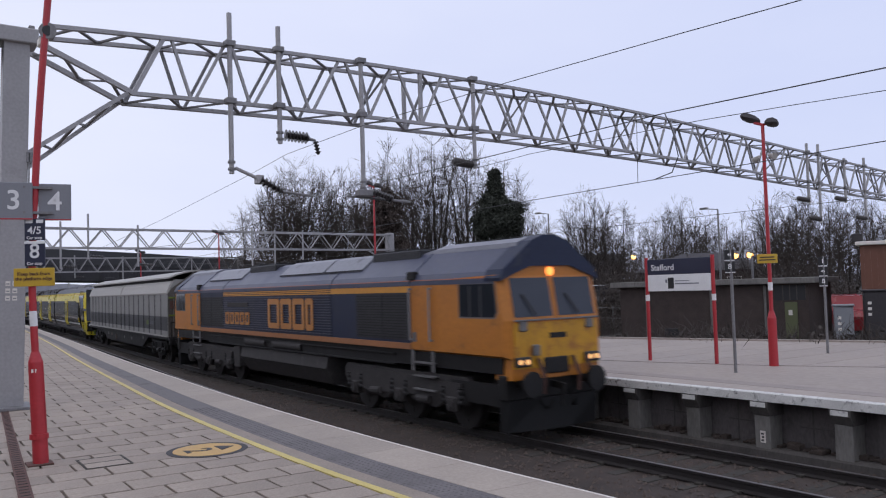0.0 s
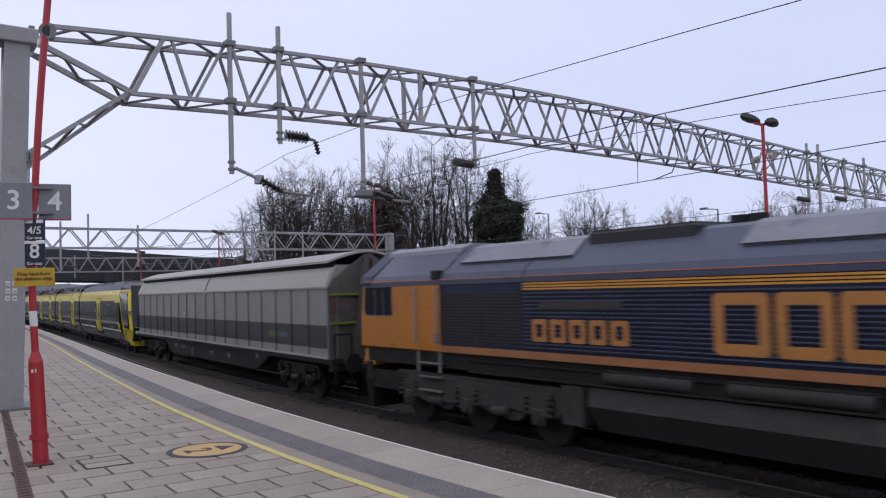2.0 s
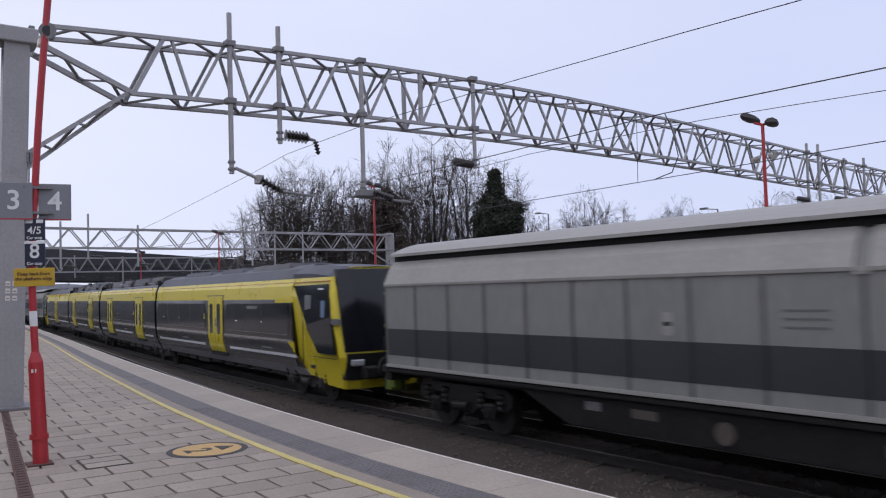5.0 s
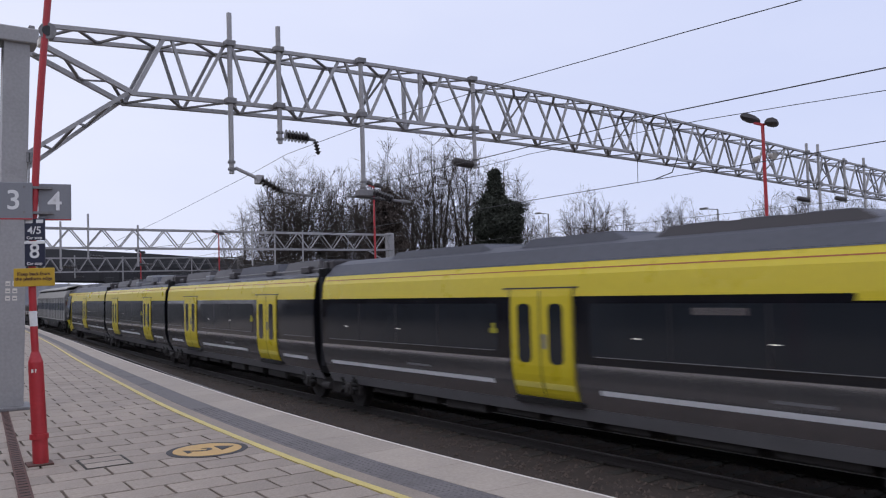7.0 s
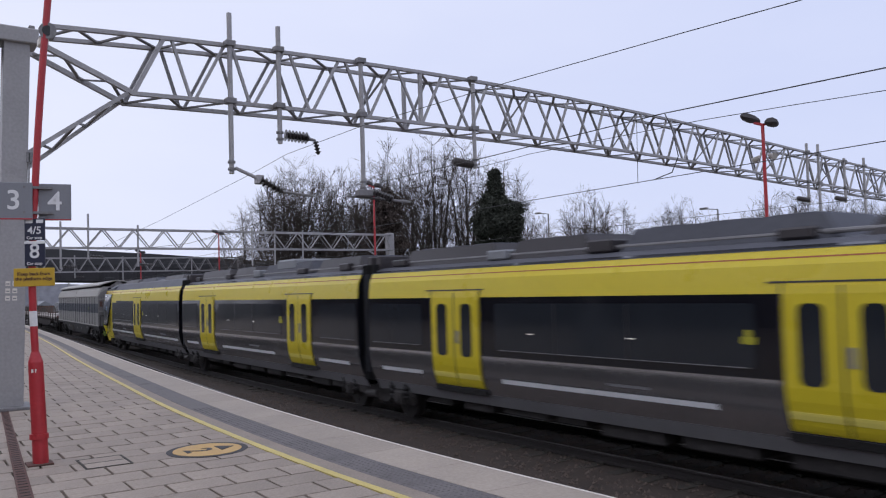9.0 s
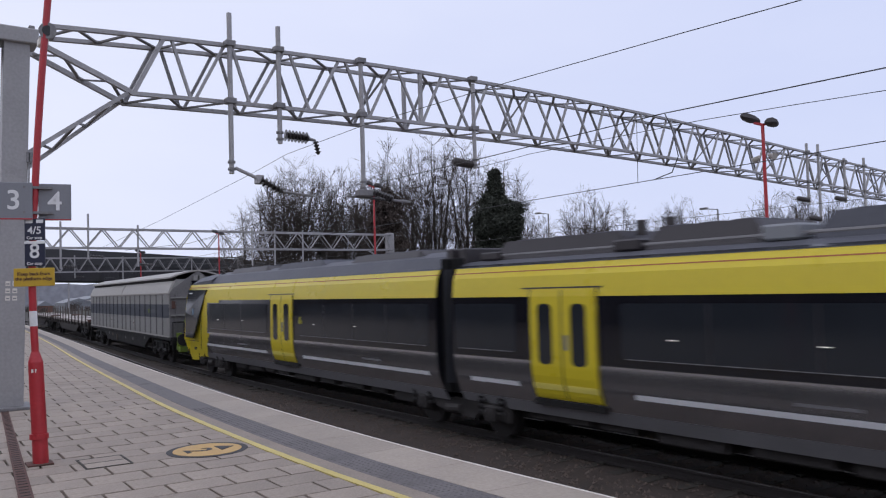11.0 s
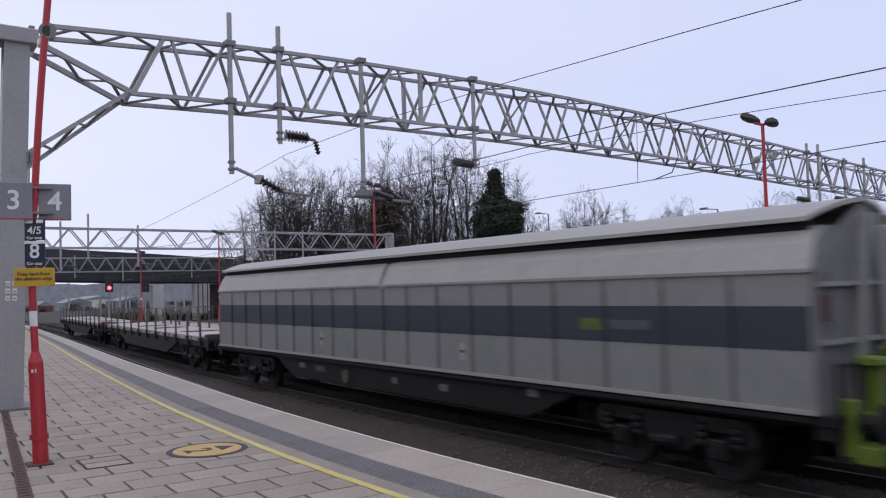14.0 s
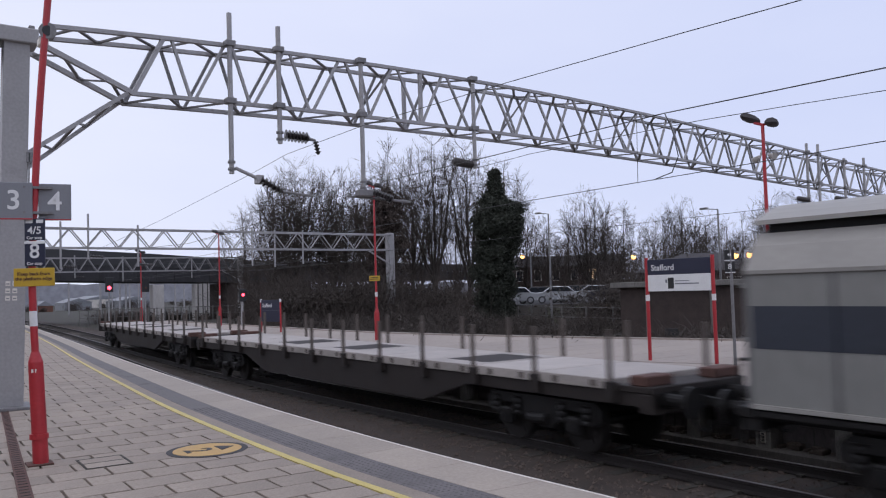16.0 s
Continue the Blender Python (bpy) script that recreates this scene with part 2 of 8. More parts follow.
    ivy=mat("dark_evergreen", (0.05, 0.055, 0.044), 0.9, spec=0.2, vary=0.5, scale=1.2, fine=9, bump=0.0),
    bramble=mat("bramble_leaves", (0.05, 0.04, 0.033), 0.8, vary=0.5, scale=1.0, fine=7, bump=0.0, each=0.2),
    earth=mat("dark_earth", (0.035, 0.03, 0.024), 0.95, vary=0.4, scale=0.6, fine=8, bump=0.4, dirt=(0.05, 0.058, 0.028), dirt_at=0.52),
    asphalt=mat("asphalt", (0.055, 0.055, 0.057), 0.9, vary=0.2, scale=1, fine=20, bump=0.2),
    brown_clad=mat("brown_cladding", (0.17, 0.072, 0.045), 0.6, vary=0.12, scale=0.8, fine=10, bump=0.03, stretch=(1, 1, 0.3)),
    house=mat("house_brick", (0.055, 0.033, 0.03), 0.9, vary=0.25, scale=1.5, fine=20, bump=0.2),
    slate=mat("slate_roof", (0.034, 0.03, 0.032), 0.7, vary=0.25, scale=2, fine=20, bump=0.2),
    cabinet=mat("grey_cabinet_paint", (0.22, 0.23, 0.245), 0.55, vary=0.1, scale=1.5, bump=0.03),
    green_door=mat("green_door_paint", (0.10, 0.11, 0.05), 0.6, vary=0.15, scale=2, bump=0.05),
    bridge=mat("dark_bridge_steel", (0.035, 0.034, 0.038), 0.75, vary=0.3, scale=0.5, fine=4, bump=0.05, stretch=(1, 1, 0.3)),
    # pale bluish colour of the far woods has the air's haze painted in
    haze=mat("woods_with_painted_haze", (0.3, 0.305, 0.335), 1.0, vary=0.25, scale=0.05, fine=0.4, bump=0.0, spec=0),
    sodium=mat("sodium_lamp", (1.0, 0.5, 0.14), glow=4, vary=0.02, bump=0),
    warm=mat("warm_window", (1.0, 0.66, 0.35), glow=0.55, vary=0.1, bump=0),
    signal_red=mat("red_signal_lamp", (1.0, 0.04, 0.07), glow=9, vary=0.02, bump=0),
    head_lamp=mat("headlamp_glow", (1.0, 0.52, 0.2), glow=1.0, vary=0.02, bump=0),
    marker=mat("amber_marker_glow", (1.0, 0.33, 0.07), glow=1.7, vary=0.02, bump=0),
    lens=mat("clear_lens", (0.35, 0.35, 0.36), 0.15, vary=0.05, bump=0),
    car_red=mat("red_car_paint", (0.24, 0.024, 0.03), 0.25, vary=0.05, bump=0),
    car_silver=mat("silver_car_paint", (0.42, 0.43, 0.45), 0.25, metal=0.4, vary=0.05, bump=0),
    car_dark=mat("dark_car_paint", (0.04, 0.042, 0.05), 0.2, vary=0.05, bump=0),
    galv_fence=mat("fence_steel", (0.15, 0.145, 0.14), 0.6, metal=0.3, vary=0.2, bump=0.05),
)


# ---------- mesh helpers ----------
def part(name, bm, material, parent=None, label="", smooth=False):
    """Links a bmesh as one mesh object, under a thing or a part; of a pair of flanks, each as its own."""
    if isinstance(bm, list):
        return [part(name, b, material, parent, label, smooth) for b in bm][0]
    me = bpy.data.meshes.new(name)
    if bm.verts:
        bmesh.ops.recalc_face_normals(bm, faces=bm.faces)
    bm.to_mesh(me)
    bm.free()
    me.materials.append(M[material])
    if smooth:
        for p in me.polygons:
            p.use_smooth = True
        me.set_sharp_from_angle(angle=radians(38))
    ob = new(name, me)
    ob.parent = parent
    if label:
        ob["label"] = label
    return ob


def thing(name, label, category, at=None, group="", kind=""):
    ob = new(name)
    ob.empty_display_size = 0.2
    if at is not None:
        ob.matrix_world = at
    return tagged(ob, label, category, group, kind)


def mesh_part(name, me, material, parent, at=None):
    """Another object on a mesh that is shared."""
    ob = new(name, me)
    if not me.materials:
        me.materials.append(M[material])
    ob.parent = parent
    if at is not None:
        ob.matrix_basis = at
    return ob


def bx(bm, x0, x1, y0, y1, z0, z1, bevel=0.0):
    c = bmesh.ops.create_cube(bm, size=1.0, matrix=Matrix.Translation(((x0 + x1) / 2, (y0 + y1) / 2, (z0 + z1) / 2)) @ Matrix.Diagonal((abs(x1 - x0), abs(y1 - y0), abs(z1 - z0), 1)))
    if bevel:
        edges = list({e for v in c["verts"] for e in v.link_edges})
        bmesh.ops.bevel(bm, geom=edges, offset=bevel, segments=1, affect="EDGES")
    return bm


def tube(bm, p, q, r, r2=None, n=8):
    p, q = Vector(p), Vector(q)
    d = q - p
    bmesh.ops.create_cone(bm, cap_ends=True, segments=n, radius1=r, radius2=r if r2 is None else r2, depth=d.length,
                          matrix=Matrix.Translation((p + q) / 2) @ d.to_track_quat("Z", "Y").to_matrix().to_4x4())
    return bm


def bar(bm, p, q, w, h):
    """A rectangular bar from p to q, w across and h in the upright sense."""
    p, q = Vector(p), Vector(q)
    d = q - p
    m = d.to_track_quat("Z", "Y").to_matrix().to_4x4()
    bmesh.ops.create_cube(bm, size=1.0, matrix=Matrix.Translation((p + q) / 2) @ m @ Matrix.Diagonal((w, h, d.length, 1)))
    return bm


def prism(bm, profile, x0, x1, axis="x"):
    """A closed profile pushed along an axis. axis x: profile in (y, z); y: in (x, z); z: in (x, y)."""
    def at(a, b, t):
        return {"x": (t, a, b), "y": (a, t, b), "z": (a, b, t)}[axis]
    one = [bm.verts.new(at(a, b, x0)) for a, b in profile]
    two = [bm.verts.new(at(a, b, x1)) for a, b in profile]
    k = len(profile)
    bm.faces.new(one), bm.faces.new(list(reversed(two)))
    for i in range(k):
        bm.faces.new((one[i], two[i], two[(i + 1) % k], one[(i + 1) % k]))
    return bm


def loft(bm, rings, close=True):
    """Rings of equally many points, joined in turn; each ring is closed."""
    vs = [[bm.verts.new(p) for p in ring] for ring in rings]
    k = len(vs[0])
    for a, b in zip(vs, vs[1:]):
        for i in range(k):
            bm.faces.new((a[i], b[i], b[(i + 1) % k], a[(i + 1) % k]))
    if close:
        bm.faces.new(vs[0]), bm.faces.new(list(reversed(vs[-1])))
    return bm


def curve_of(nodes):
    """A smooth function through (x, y) nodes."""
    xs, ys = np.array([n[0] for n in nodes], float), np.array([n[1] for n in nodes], float)
    slopes = np.gradient(ys, xs)

    def f(x):
        i = int(np.clip(np.searchsorted(xs, x) - 1, 0, len(xs) - 2))
        h = xs[i + 1] - xs[i]
        t = (x - xs[i]) / h
        return float((2 * t**3 - 3 * t**2 + 1) * ys[i] + (t**3 - 2 * t**2 + t) * h * slopes[i] + (3 * t**2 - 2 * t**3) * ys[i + 1] + (t**3 - t**2) * h * slopes[i + 1])
    return f


def along(bm, f, profile, xs):
    """A closed profile of (offset across, z) carried along y = f(x)."""
    rings = [[(x, f(x) + o, z) for o, z in profile] for x in xs]
    return loft(bm, rings)


def text(name, words, size, material, parent, m, label=""):
    """Raised letters in the built-in font, made into a mesh; m places them, reading along x with y upwards."""
    c = bpy.data.curves.new(name, "FONT")
    c.body, c.size, c.extrude, c.align_x, c.align_y = words, size, 0.002, "CENTER", "CENTER"
    c.offset = size * 0.012
    tmp = bpy.data.objects.new(name + "_tmp", c)
    scene.collection.objects.link(tmp)
    me = bpy.data.meshes.new_from_object(tmp.evaluated_get(bpy.context.evaluated_depsgraph_get()))
    bpy.data.objects.remove(tmp)
    me.name = name
    me.materials.clear()
    me.materials.append(M[material])
    ob = new(name, me)
    ob.parent, ob.matrix_basis = parent, m
    if label:
        ob["label"] = label
    return ob


# ---------- lines of the plan: x along the tracks, y across them, z above the rails ----------
track_far = curve_of([(-400, 17.1), (-120, 13.73), (-96, 13.26), (-72, 12.32), (-56, 11.54), (-40, 10.82), (-30, 10.48), (-22, 10.37), (-14, 10.51), (-8, 10.72), (0, 10.98), (15, 11.4), (60, 12.2), (260, 15)])
edge_near = curve_of([(-400, 12.4), (-120, 9.7), (-74, 8.5), (-50, 7.22), (-36.6, 6.45), (-28.9, 5.97), (-20.6, 5.55), (-12.8, 5.25), (-7.9, 5.28), (-5.4, 5.42), (0, 5.65), (15, 6.05), (60, 6.8), (260, 9.6)])
PLAT = 0.915


def track_near(x):
    return edge_near(x) + 1.45


def edge_far(x):
    return track_far(x) + 1.5


STEPS = [-400, -300, -200, -160, -130, -110] + list(np.arange(-100, -40, 4.0)) + list(np.arange(-40, 12, 1.0)) + [15, 20, 30, 45, 60, 90, 130, 180, 260]


# ---------- ground, tracks ----------
def ground():
    bm = bmesh.new()
    rows = [-3000, -600, -250, -120, -60, -30, 0, 30, 60, 120, 250, 600, 3000]
    grid = [[bm.verts.new((x - 20, y + 20, -0.36)) for y in rows] for x in rows]
    for i in range(len(rows) - 1):
        for j in range(len(rows) - 1):
            bm.faces.new((grid[i][j], grid[i + 1][j], grid[i + 1][j + 1], grid[i][j + 1]))
    tagged(part("ground", bm, "earth"), "dark winter earth with rough grass", "ground", kind="structure")
    bm = bmesh.new()
    rings = []
    for x in STEPS:
        a, b = edge_near(x) - 0.6, edge_far(x) + 1.4
        pts = []
        for k in range(13):
            y = a + (b - a) * k / 12
            pts.append((x, y, -0.175 + 0.03 * noise.noise(Vector((x * 0.9, y * 1.3, 0)))))
        rings.append(pts)
    vs = [[bm.verts.new(p) for p in r] for r in rings]
    for r, s in zip(vs, vs[1:]):
        for k in range(12):
            bm.faces.new((r[k], s[k], s[k + 1], r[k + 1]))
    bed = tagged(part("track_bed", bm, "ballast", smooth=True), "brown-grey stone ballast between the platforms", "ballast", kind="structure")
    # loose stones, thick in the stretch that the camera looks down on
    rng = random.Random(4)
    verts, faces = [], []
    for _ in range(9000):
        x = rng.uniform(-24, -3) if rng.random() < 0.8 else rng.uniform(-60, -24)
        y = rng.uniform(edge_near(x) + 0.1, edge_far(x) + 0.2)
        s, z = rng.uniform(0.018, 0.045), -0.17 + 0.03 * noise.noise(Vector((x * 0.9, y * 1.3, 0)))
        k = len(verts)
        turn = rng.uniform(0, 6.28)
        for a in range(4):
            verts.append((x + s * rng.uniform(0.7, 1.3) * math.cos(turn + a * 1.57), y + s * rng.uniform(0.7, 1.3) * math.sin(turn + a * 1.57), z + rng.uniform(-0.01, 0.012)))
        verts.append((x + rng.uniform(-s, s) * 0.3, y + rng.uniform(-s, s) * 0.3, z + s * rng.uniform(0.6, 1.0)))
        faces += [(k, k + 1, k + 4), (k + 1, k + 2, k + 4), (k + 2, k + 3, k + 4), (k + 3, k, k + 4)]
    me = bpy.data.meshes.new("ballast_stones")
    me.from_pydata(verts, [], faces)
    tagged(mesh_part("ballast_stones", me, "stone", None), "loose angular ballast stones on the track bed", "stones", kind="stuff")
    return bed


RAIL = [(-0.07, -0.16), (0.07, -0.16), (0.07, -0.145), (0.012, -0.12), (0.012, -0.04), (0.036, -0.03), (0.036, -0.003), (-0.036, -0.003), (-0.036, -0.03), (-0.012, -0.04), (-0.012, -0.12), (-0.07, -0.145)]
HEAD = [(-0.03, -0.003), (0.03, -0.003), (0.028, 0.0), (-0.028, 0.0)]


def track(f, label):
    t = thing("railway_track", label, "track", kind="structure")
    for side in (-0.7525, 0.7525):
        r = part("rail", along(bmesh.new(), f, [(o + side, z) for o, z in RAIL], STEPS), "rail", t)
        part("rail_head", along(bmesh.new(), f, [(o + side, z + 0.002) for o, z in HEAD], STEPS), "railtop", r, "worn shiny running surface")
    bm = bmesh.new()
    prism(bm, [(-0.13, -0.24), (0.13, -0.24), (0.105, -0.165), (-0.105, -0.165)], -1.25, 1.25, "y")
    me = bpy.data.meshes.new("sleeper")
    bm.to_mesh(me), bm.free()
    x = -100.0
    while x < 12:
        s = (f(x + 0.1) - f(x - 0.1)) / 0.2
        mesh_part("sleeper", me, "sleeper", t, pose(x, f(x), 0, 0, 0, math.degrees(math.atan(s))))
        x += 0.65
    bm = bmesh.new()
    x = -70.0
    while x < 10:
        for side in (-0.7525, 0.7525):
            for o in (-0.1, 0.1):
                bx(bm, x - 0.05, x + 0.05, f(x) + side + o - 0.045, f(x) + side + o + 0.045, -0.165, -0.13)
        x += 0.65
    part("rail_clip", bm, "sleeper", t, "dirty rail clips")["kind"] = "stuff"
    return t


# ---------- near platform ----------
def near_platform():
    p = thing("platform_near", "grey slab-paved station platform with yellow line and tactile strip", "platform", kind="structure")
    xs = STEPS
    back = -9.0
    bm = bmesh.new()
    rings = [[(x, back, -0.3), (x, back, 0.87), (x, edge_near(x) - 1.72, 0.87), (x, edge_near(x) - 0.12, 0.87), (x, edge_near(x) - 0.12, -0.3)] for x in xs]
    part("bed", loft(bm, rings), "joint", p, "sand-filled joints between slabs")
    taper = curve_of([(-400, 0.6), (-120, 0.6), (-60, 0.64), (-40, 0.72), (-26, 0.85), (-15, 0.96), (-8, 1.0), (0, 1.0), (260, 1.0)])
    def strip(lo, hi, z0, z1, line):
        """Runs along the edge between two distances from it, which narrow where the platform does."""
        return loft(bmesh.new(), [[(x, edge_near(x) - lo * taper(x), z0), (x, edge_near(x) - lo * taper(x), z1), (x, edge_near(x) - hi * taper(x), z1), (x, edge_near(x) - hi * taper(x), z0)] for x in line])
    # coping slabs, 1.2 m long, with a painted nose
    x = -64.0
    while x < 3:
        bm = bmesh.new()
        a, b = x + 0.004, x + 1.2 - 0.004
        prof = lambda q: [(q, edge_near(q) - 0.73 * taper(q), 0.80), (q, edge_near(q) - 0.73 * taper(q), PLAT), (q, edge_near(q) - 0.045, PLAT), (q, edge_near(q) - 0.045, 0.80)]
        loft(bm, [prof(a), prof((a + b) / 2), prof(b)])
        part("coping_slab", bm, "coping", p)
        x += 1.2
    for lo, hi in ((-400, -64), (3, 260)):
        rest = [lo] + [q for q in STEPS if lo < q < hi] + [hi]
        part("coping_run", strip(0.73, 0.045, 0.80, PLAT, rest), "coping", p)
    part("white_nosing", along(bmesh.new(), edge_near, [(-0.045, 0.79), (-0.045, PLAT + 0.001), (-0.012, PLAT + 0.001), (0, PLAT - 0.012), (0, 0.79)], xs), "white_edge", p, "white-painted platform edge")
    part("platform_wall", along(bmesh.new(), edge_near, [(-0.5, -0.3), (-0.5, 0.80), (-0.03, 0.80), (-0.1, 0.74), (-0.14, -0.3)], xs), "concrete_dark", p, "dark concrete platform wall")
    part("yellow_line", strip(1.455, 1.36, 0.88, PLAT + 0.003, xs), "yellow_line", p, "worn yellow safety line")
    part("inner_margin", strip(1.355, 1.155, 0.86, PLAT, xs), "slab", p)
    # tactile slabs with blisters
    x = -14.0
    blister = bmesh.new()
    for i in range(5):
        for j in range(5):
            bmesh.ops.create_cone(blister, cap_ends=True, segments=6, radius1=0.017, radius2=0.011, depth=0.006, matrix=Matrix.Translation((-0.14 + i * 0.07, -0.14 + j * 0.07, 0.003)))
    bmesh.ops.delete(blister, geom=[f for f in blister.faces if f.normal.z < -0.9], context="FACES")
    slab = bx(bmesh.new(), -0.197, 0.197, -0.205, 0.205, -0.05, 0.0)
    slab_me = bpy.data.meshes.new("tactile_slab")
    slab.to_mesh(slab_me), slab.free()
    bl_me = bpy.data.meshes.new("blisters")
    blister.to_mesh(bl_me), blister.free()
    while x < 2:
        s = (edge_near(x + 0.2) - edge_near(x - 0.2)) / 0.4
        ob = mesh_part("tactile_slab", slab_me, "tactile", p, pose(x, edge_near(x) - 0.945 * taper(x), PLAT, 0, 0, math.degrees(math.atan(s))))
        if -20 < x < -4:
            mesh_part("blister_field", bl_me, "tactile", ob)
        x += 0.4
    for lo, hi in ((-400, -14.2), (1.9, 260)):
        rest = [lo] + [q for q in STEPS if lo < q < hi] + [hi]
        part("tactile_run", strip(1.15, 0.735, 0.86, PLAT, rest), "tactile", p)
    return p


def paving(p):
    """Slabs 0.6 by 0.45 m in courses across the platform, each course shifted by half a slab."""
    rng = random.Random(8)
    one = bx(bmesh.new(), -0.2125, 0.2125, -0.2865, 0.2865, -0.045, 0.0, 0.004)
    slab_me = bpy.data.meshes.new("paving_slab")
    one.to_mesh(slab_me), one.free()
    count = 0
    verts, faces = [], []
    for i in range(-130, 12):
        x = i * 0.45
        top = edge_near(x) - 1.46 * float(np.interp(x, (-60, -40, -26, -15, -8), (0.64, 0.72, 0.85, 0.96, 1.0)))
        y = top - 0.3 - (0.3 if i % 2 else 0.0)
        if i % 2:
            k = len(verts)
            for z in (0.87, PLAT):
                verts += [(x - 0.2125, top - 0.2865, z), (x + 0.2125, top - 0.2865, z), (x + 0.2125, top - 0.009, z), (x - 0.2125, top - 0.009, z)]
            faces += [(k + 4, k + 5, k + 6, k + 7), (k, k + 1, k + 5, k + 4), (k + 1, k + 2, k + 6, k + 5), (k + 2, k + 3, k + 7, k + 6), (k + 3, k, k + 4, k + 7)]
            y = top - 0.6
        while y > -8.6:
            dz = rng.uniform(-0.003, 0.002)
            if -14.2 < x < -6.2 and -0.2 < y and count < 300:
                mesh_part("paving_slab", slab_me, "slab", p, pose(x, y, PLAT + dz, rng.uniform(-0.2, 0.2), rng.uniform(-0.2, 0.2), rng.uniform(-0.25, 0.25)))
                count += 1
            else:
                k = len(verts)
                for z, g in ((0.87, 0), (PLAT - 0.003 + dz, 0), (PLAT + dz, 0.004)):
                    verts += [(x - 0.2125 + g, y - 0.2865 + g, z), (x + 0.2125 - g, y - 0.2865 + g, z), (x + 0.2125 - g, y + 0.2865 - g, z), (x - 0.2125 + g, y + 0.2865 - g, z)]
                faces.append((k + 8, k + 9, k + 10, k + 11))
                for b in (0, 4):
                    faces += [(k + b, k + b + 1, k + b + 5, k + b + 4), (k + b + 1, k + b + 2, k + b + 6, k + b + 5), (k + b + 2, k + b + 3, k + b + 7, k + b + 6), (k + b + 3, k + b, k + b + 4, k + b + 7)]
            y -= 0.6
    me = bpy.data.meshes.new("paving_field")
    me.from_pydata(verts, [], faces)
    mesh_part("paving_field", me, "slab", p)["kind"] = "stuff"


def floor_marks():
    m = thing("floor_roundel", "amber round floor sign with dark ring, figure and arrow", "floor sign", pose(-10.33, 3.24, PLAT + 0.001))
    bm = bmesh.new()
    bmesh.ops.create_cone(bm, cap_ends=True, segments=48, radius1=0.49, radius2=0.49, depth=0.004, matrix=Matrix.Translation((0, 0, 0.003)))
    part("ring", bm, "black_line", m)
    bm = bmesh.new()
    bmesh.ops.create_cone(bm, cap_ends=True, segments=48, radius1=0.415, radius2=0.415, depth=0.004, matrix=Matrix.Translation((0, 0, 0.006)))
    part("disc", bm, "amber", m)
    text("figure", "2", 0.47, "black_line", m, pose(0, -0.13, 0.009))
    bm = bmesh.new()
    prism(bm, [(-0.16, 0.13), (0.16, 0.13), (0, 0.34)], 0.006, 0.011, "z")
    part("arrow", bm, "black_line", m)
    d = thing("drain_cover", "concrete drain cover set in the paving", "drain cover", pose(-10.45, 2.05, PLAT + 0.002))
    bm = bmesh.new()
    for a, b, c, e in ((-0.32, 0.32, -0.26, -0.235), (-0.32, 0.32, 0.235, 0.26), (-0.32, -0.295, -0.235, 0.235), (0.295, 0.32, -0.235, 0.235), (-0.01, 0.01, -0.235, 0.235)):
        bx(bm, a, b, c, e, 0.0, 0.004)
    part("frame", bm, "joint", d)
    bx(bm := bmesh.new(), -0.29, -0.015, -0.23, 0.23, 0.0, 0.003)
    part("lid", bm, "slab", d)
    bx(bm := bmesh.new(), 0.015, 0.29, -0.23, 0.23, 0.0, 0.003)
    part("lid", bm, "slab", d)
    g = thing("drainage_channel", "rust-brown iron drainage channel in the paving", "drain")
    bm = bmesh.new()
    prism(bm, [(-16.3, 1.52), (-16.3, 1.64), (-7.5, 1.02), (-7.5, 0.88)], PLAT - 0.02, PLAT + 0.008, "z")
    part("channel_cover", bm, "rust", g)
    bm = bmesh.new()
    for k in range(60):
        x = -16.2 + k * 0.146
        y = 1.58 - 0.0716 * (x + 16.3)
        bx(bm, x - 0.012, x + 0.012, y - 0.045, y + 0.045, PLAT + 0.008, PLAT + 0.012)
    part("grating_bar", bm, "rusty_brown", g)["kind"] = "stuff"


# ---------- far platform ----------
back_far = curve_of([(-400, 22), (-120, 18.2), (-60, 17.4), (-45, 17.6), (-30.5, 18.3), (-16.6, 22.1), (-10, 24.6), (10, 28), (60, 31), (260, 34)])


slot_far = curve_of([(-400, 20.8), (-120, 17.2), (-60, 15.6), (-40, 14.6), (-26, 13.9), (-19, 13.9), (-14.84, 14.7), (-13.2, 15.25), (-10.94, 16.2), (-9.38, 17.1), (-5, 18.9), (10, 22), (60, 25), (260, 29)])


FAR_STEPS = [-64] + [x for x in STEPS if x > -64]


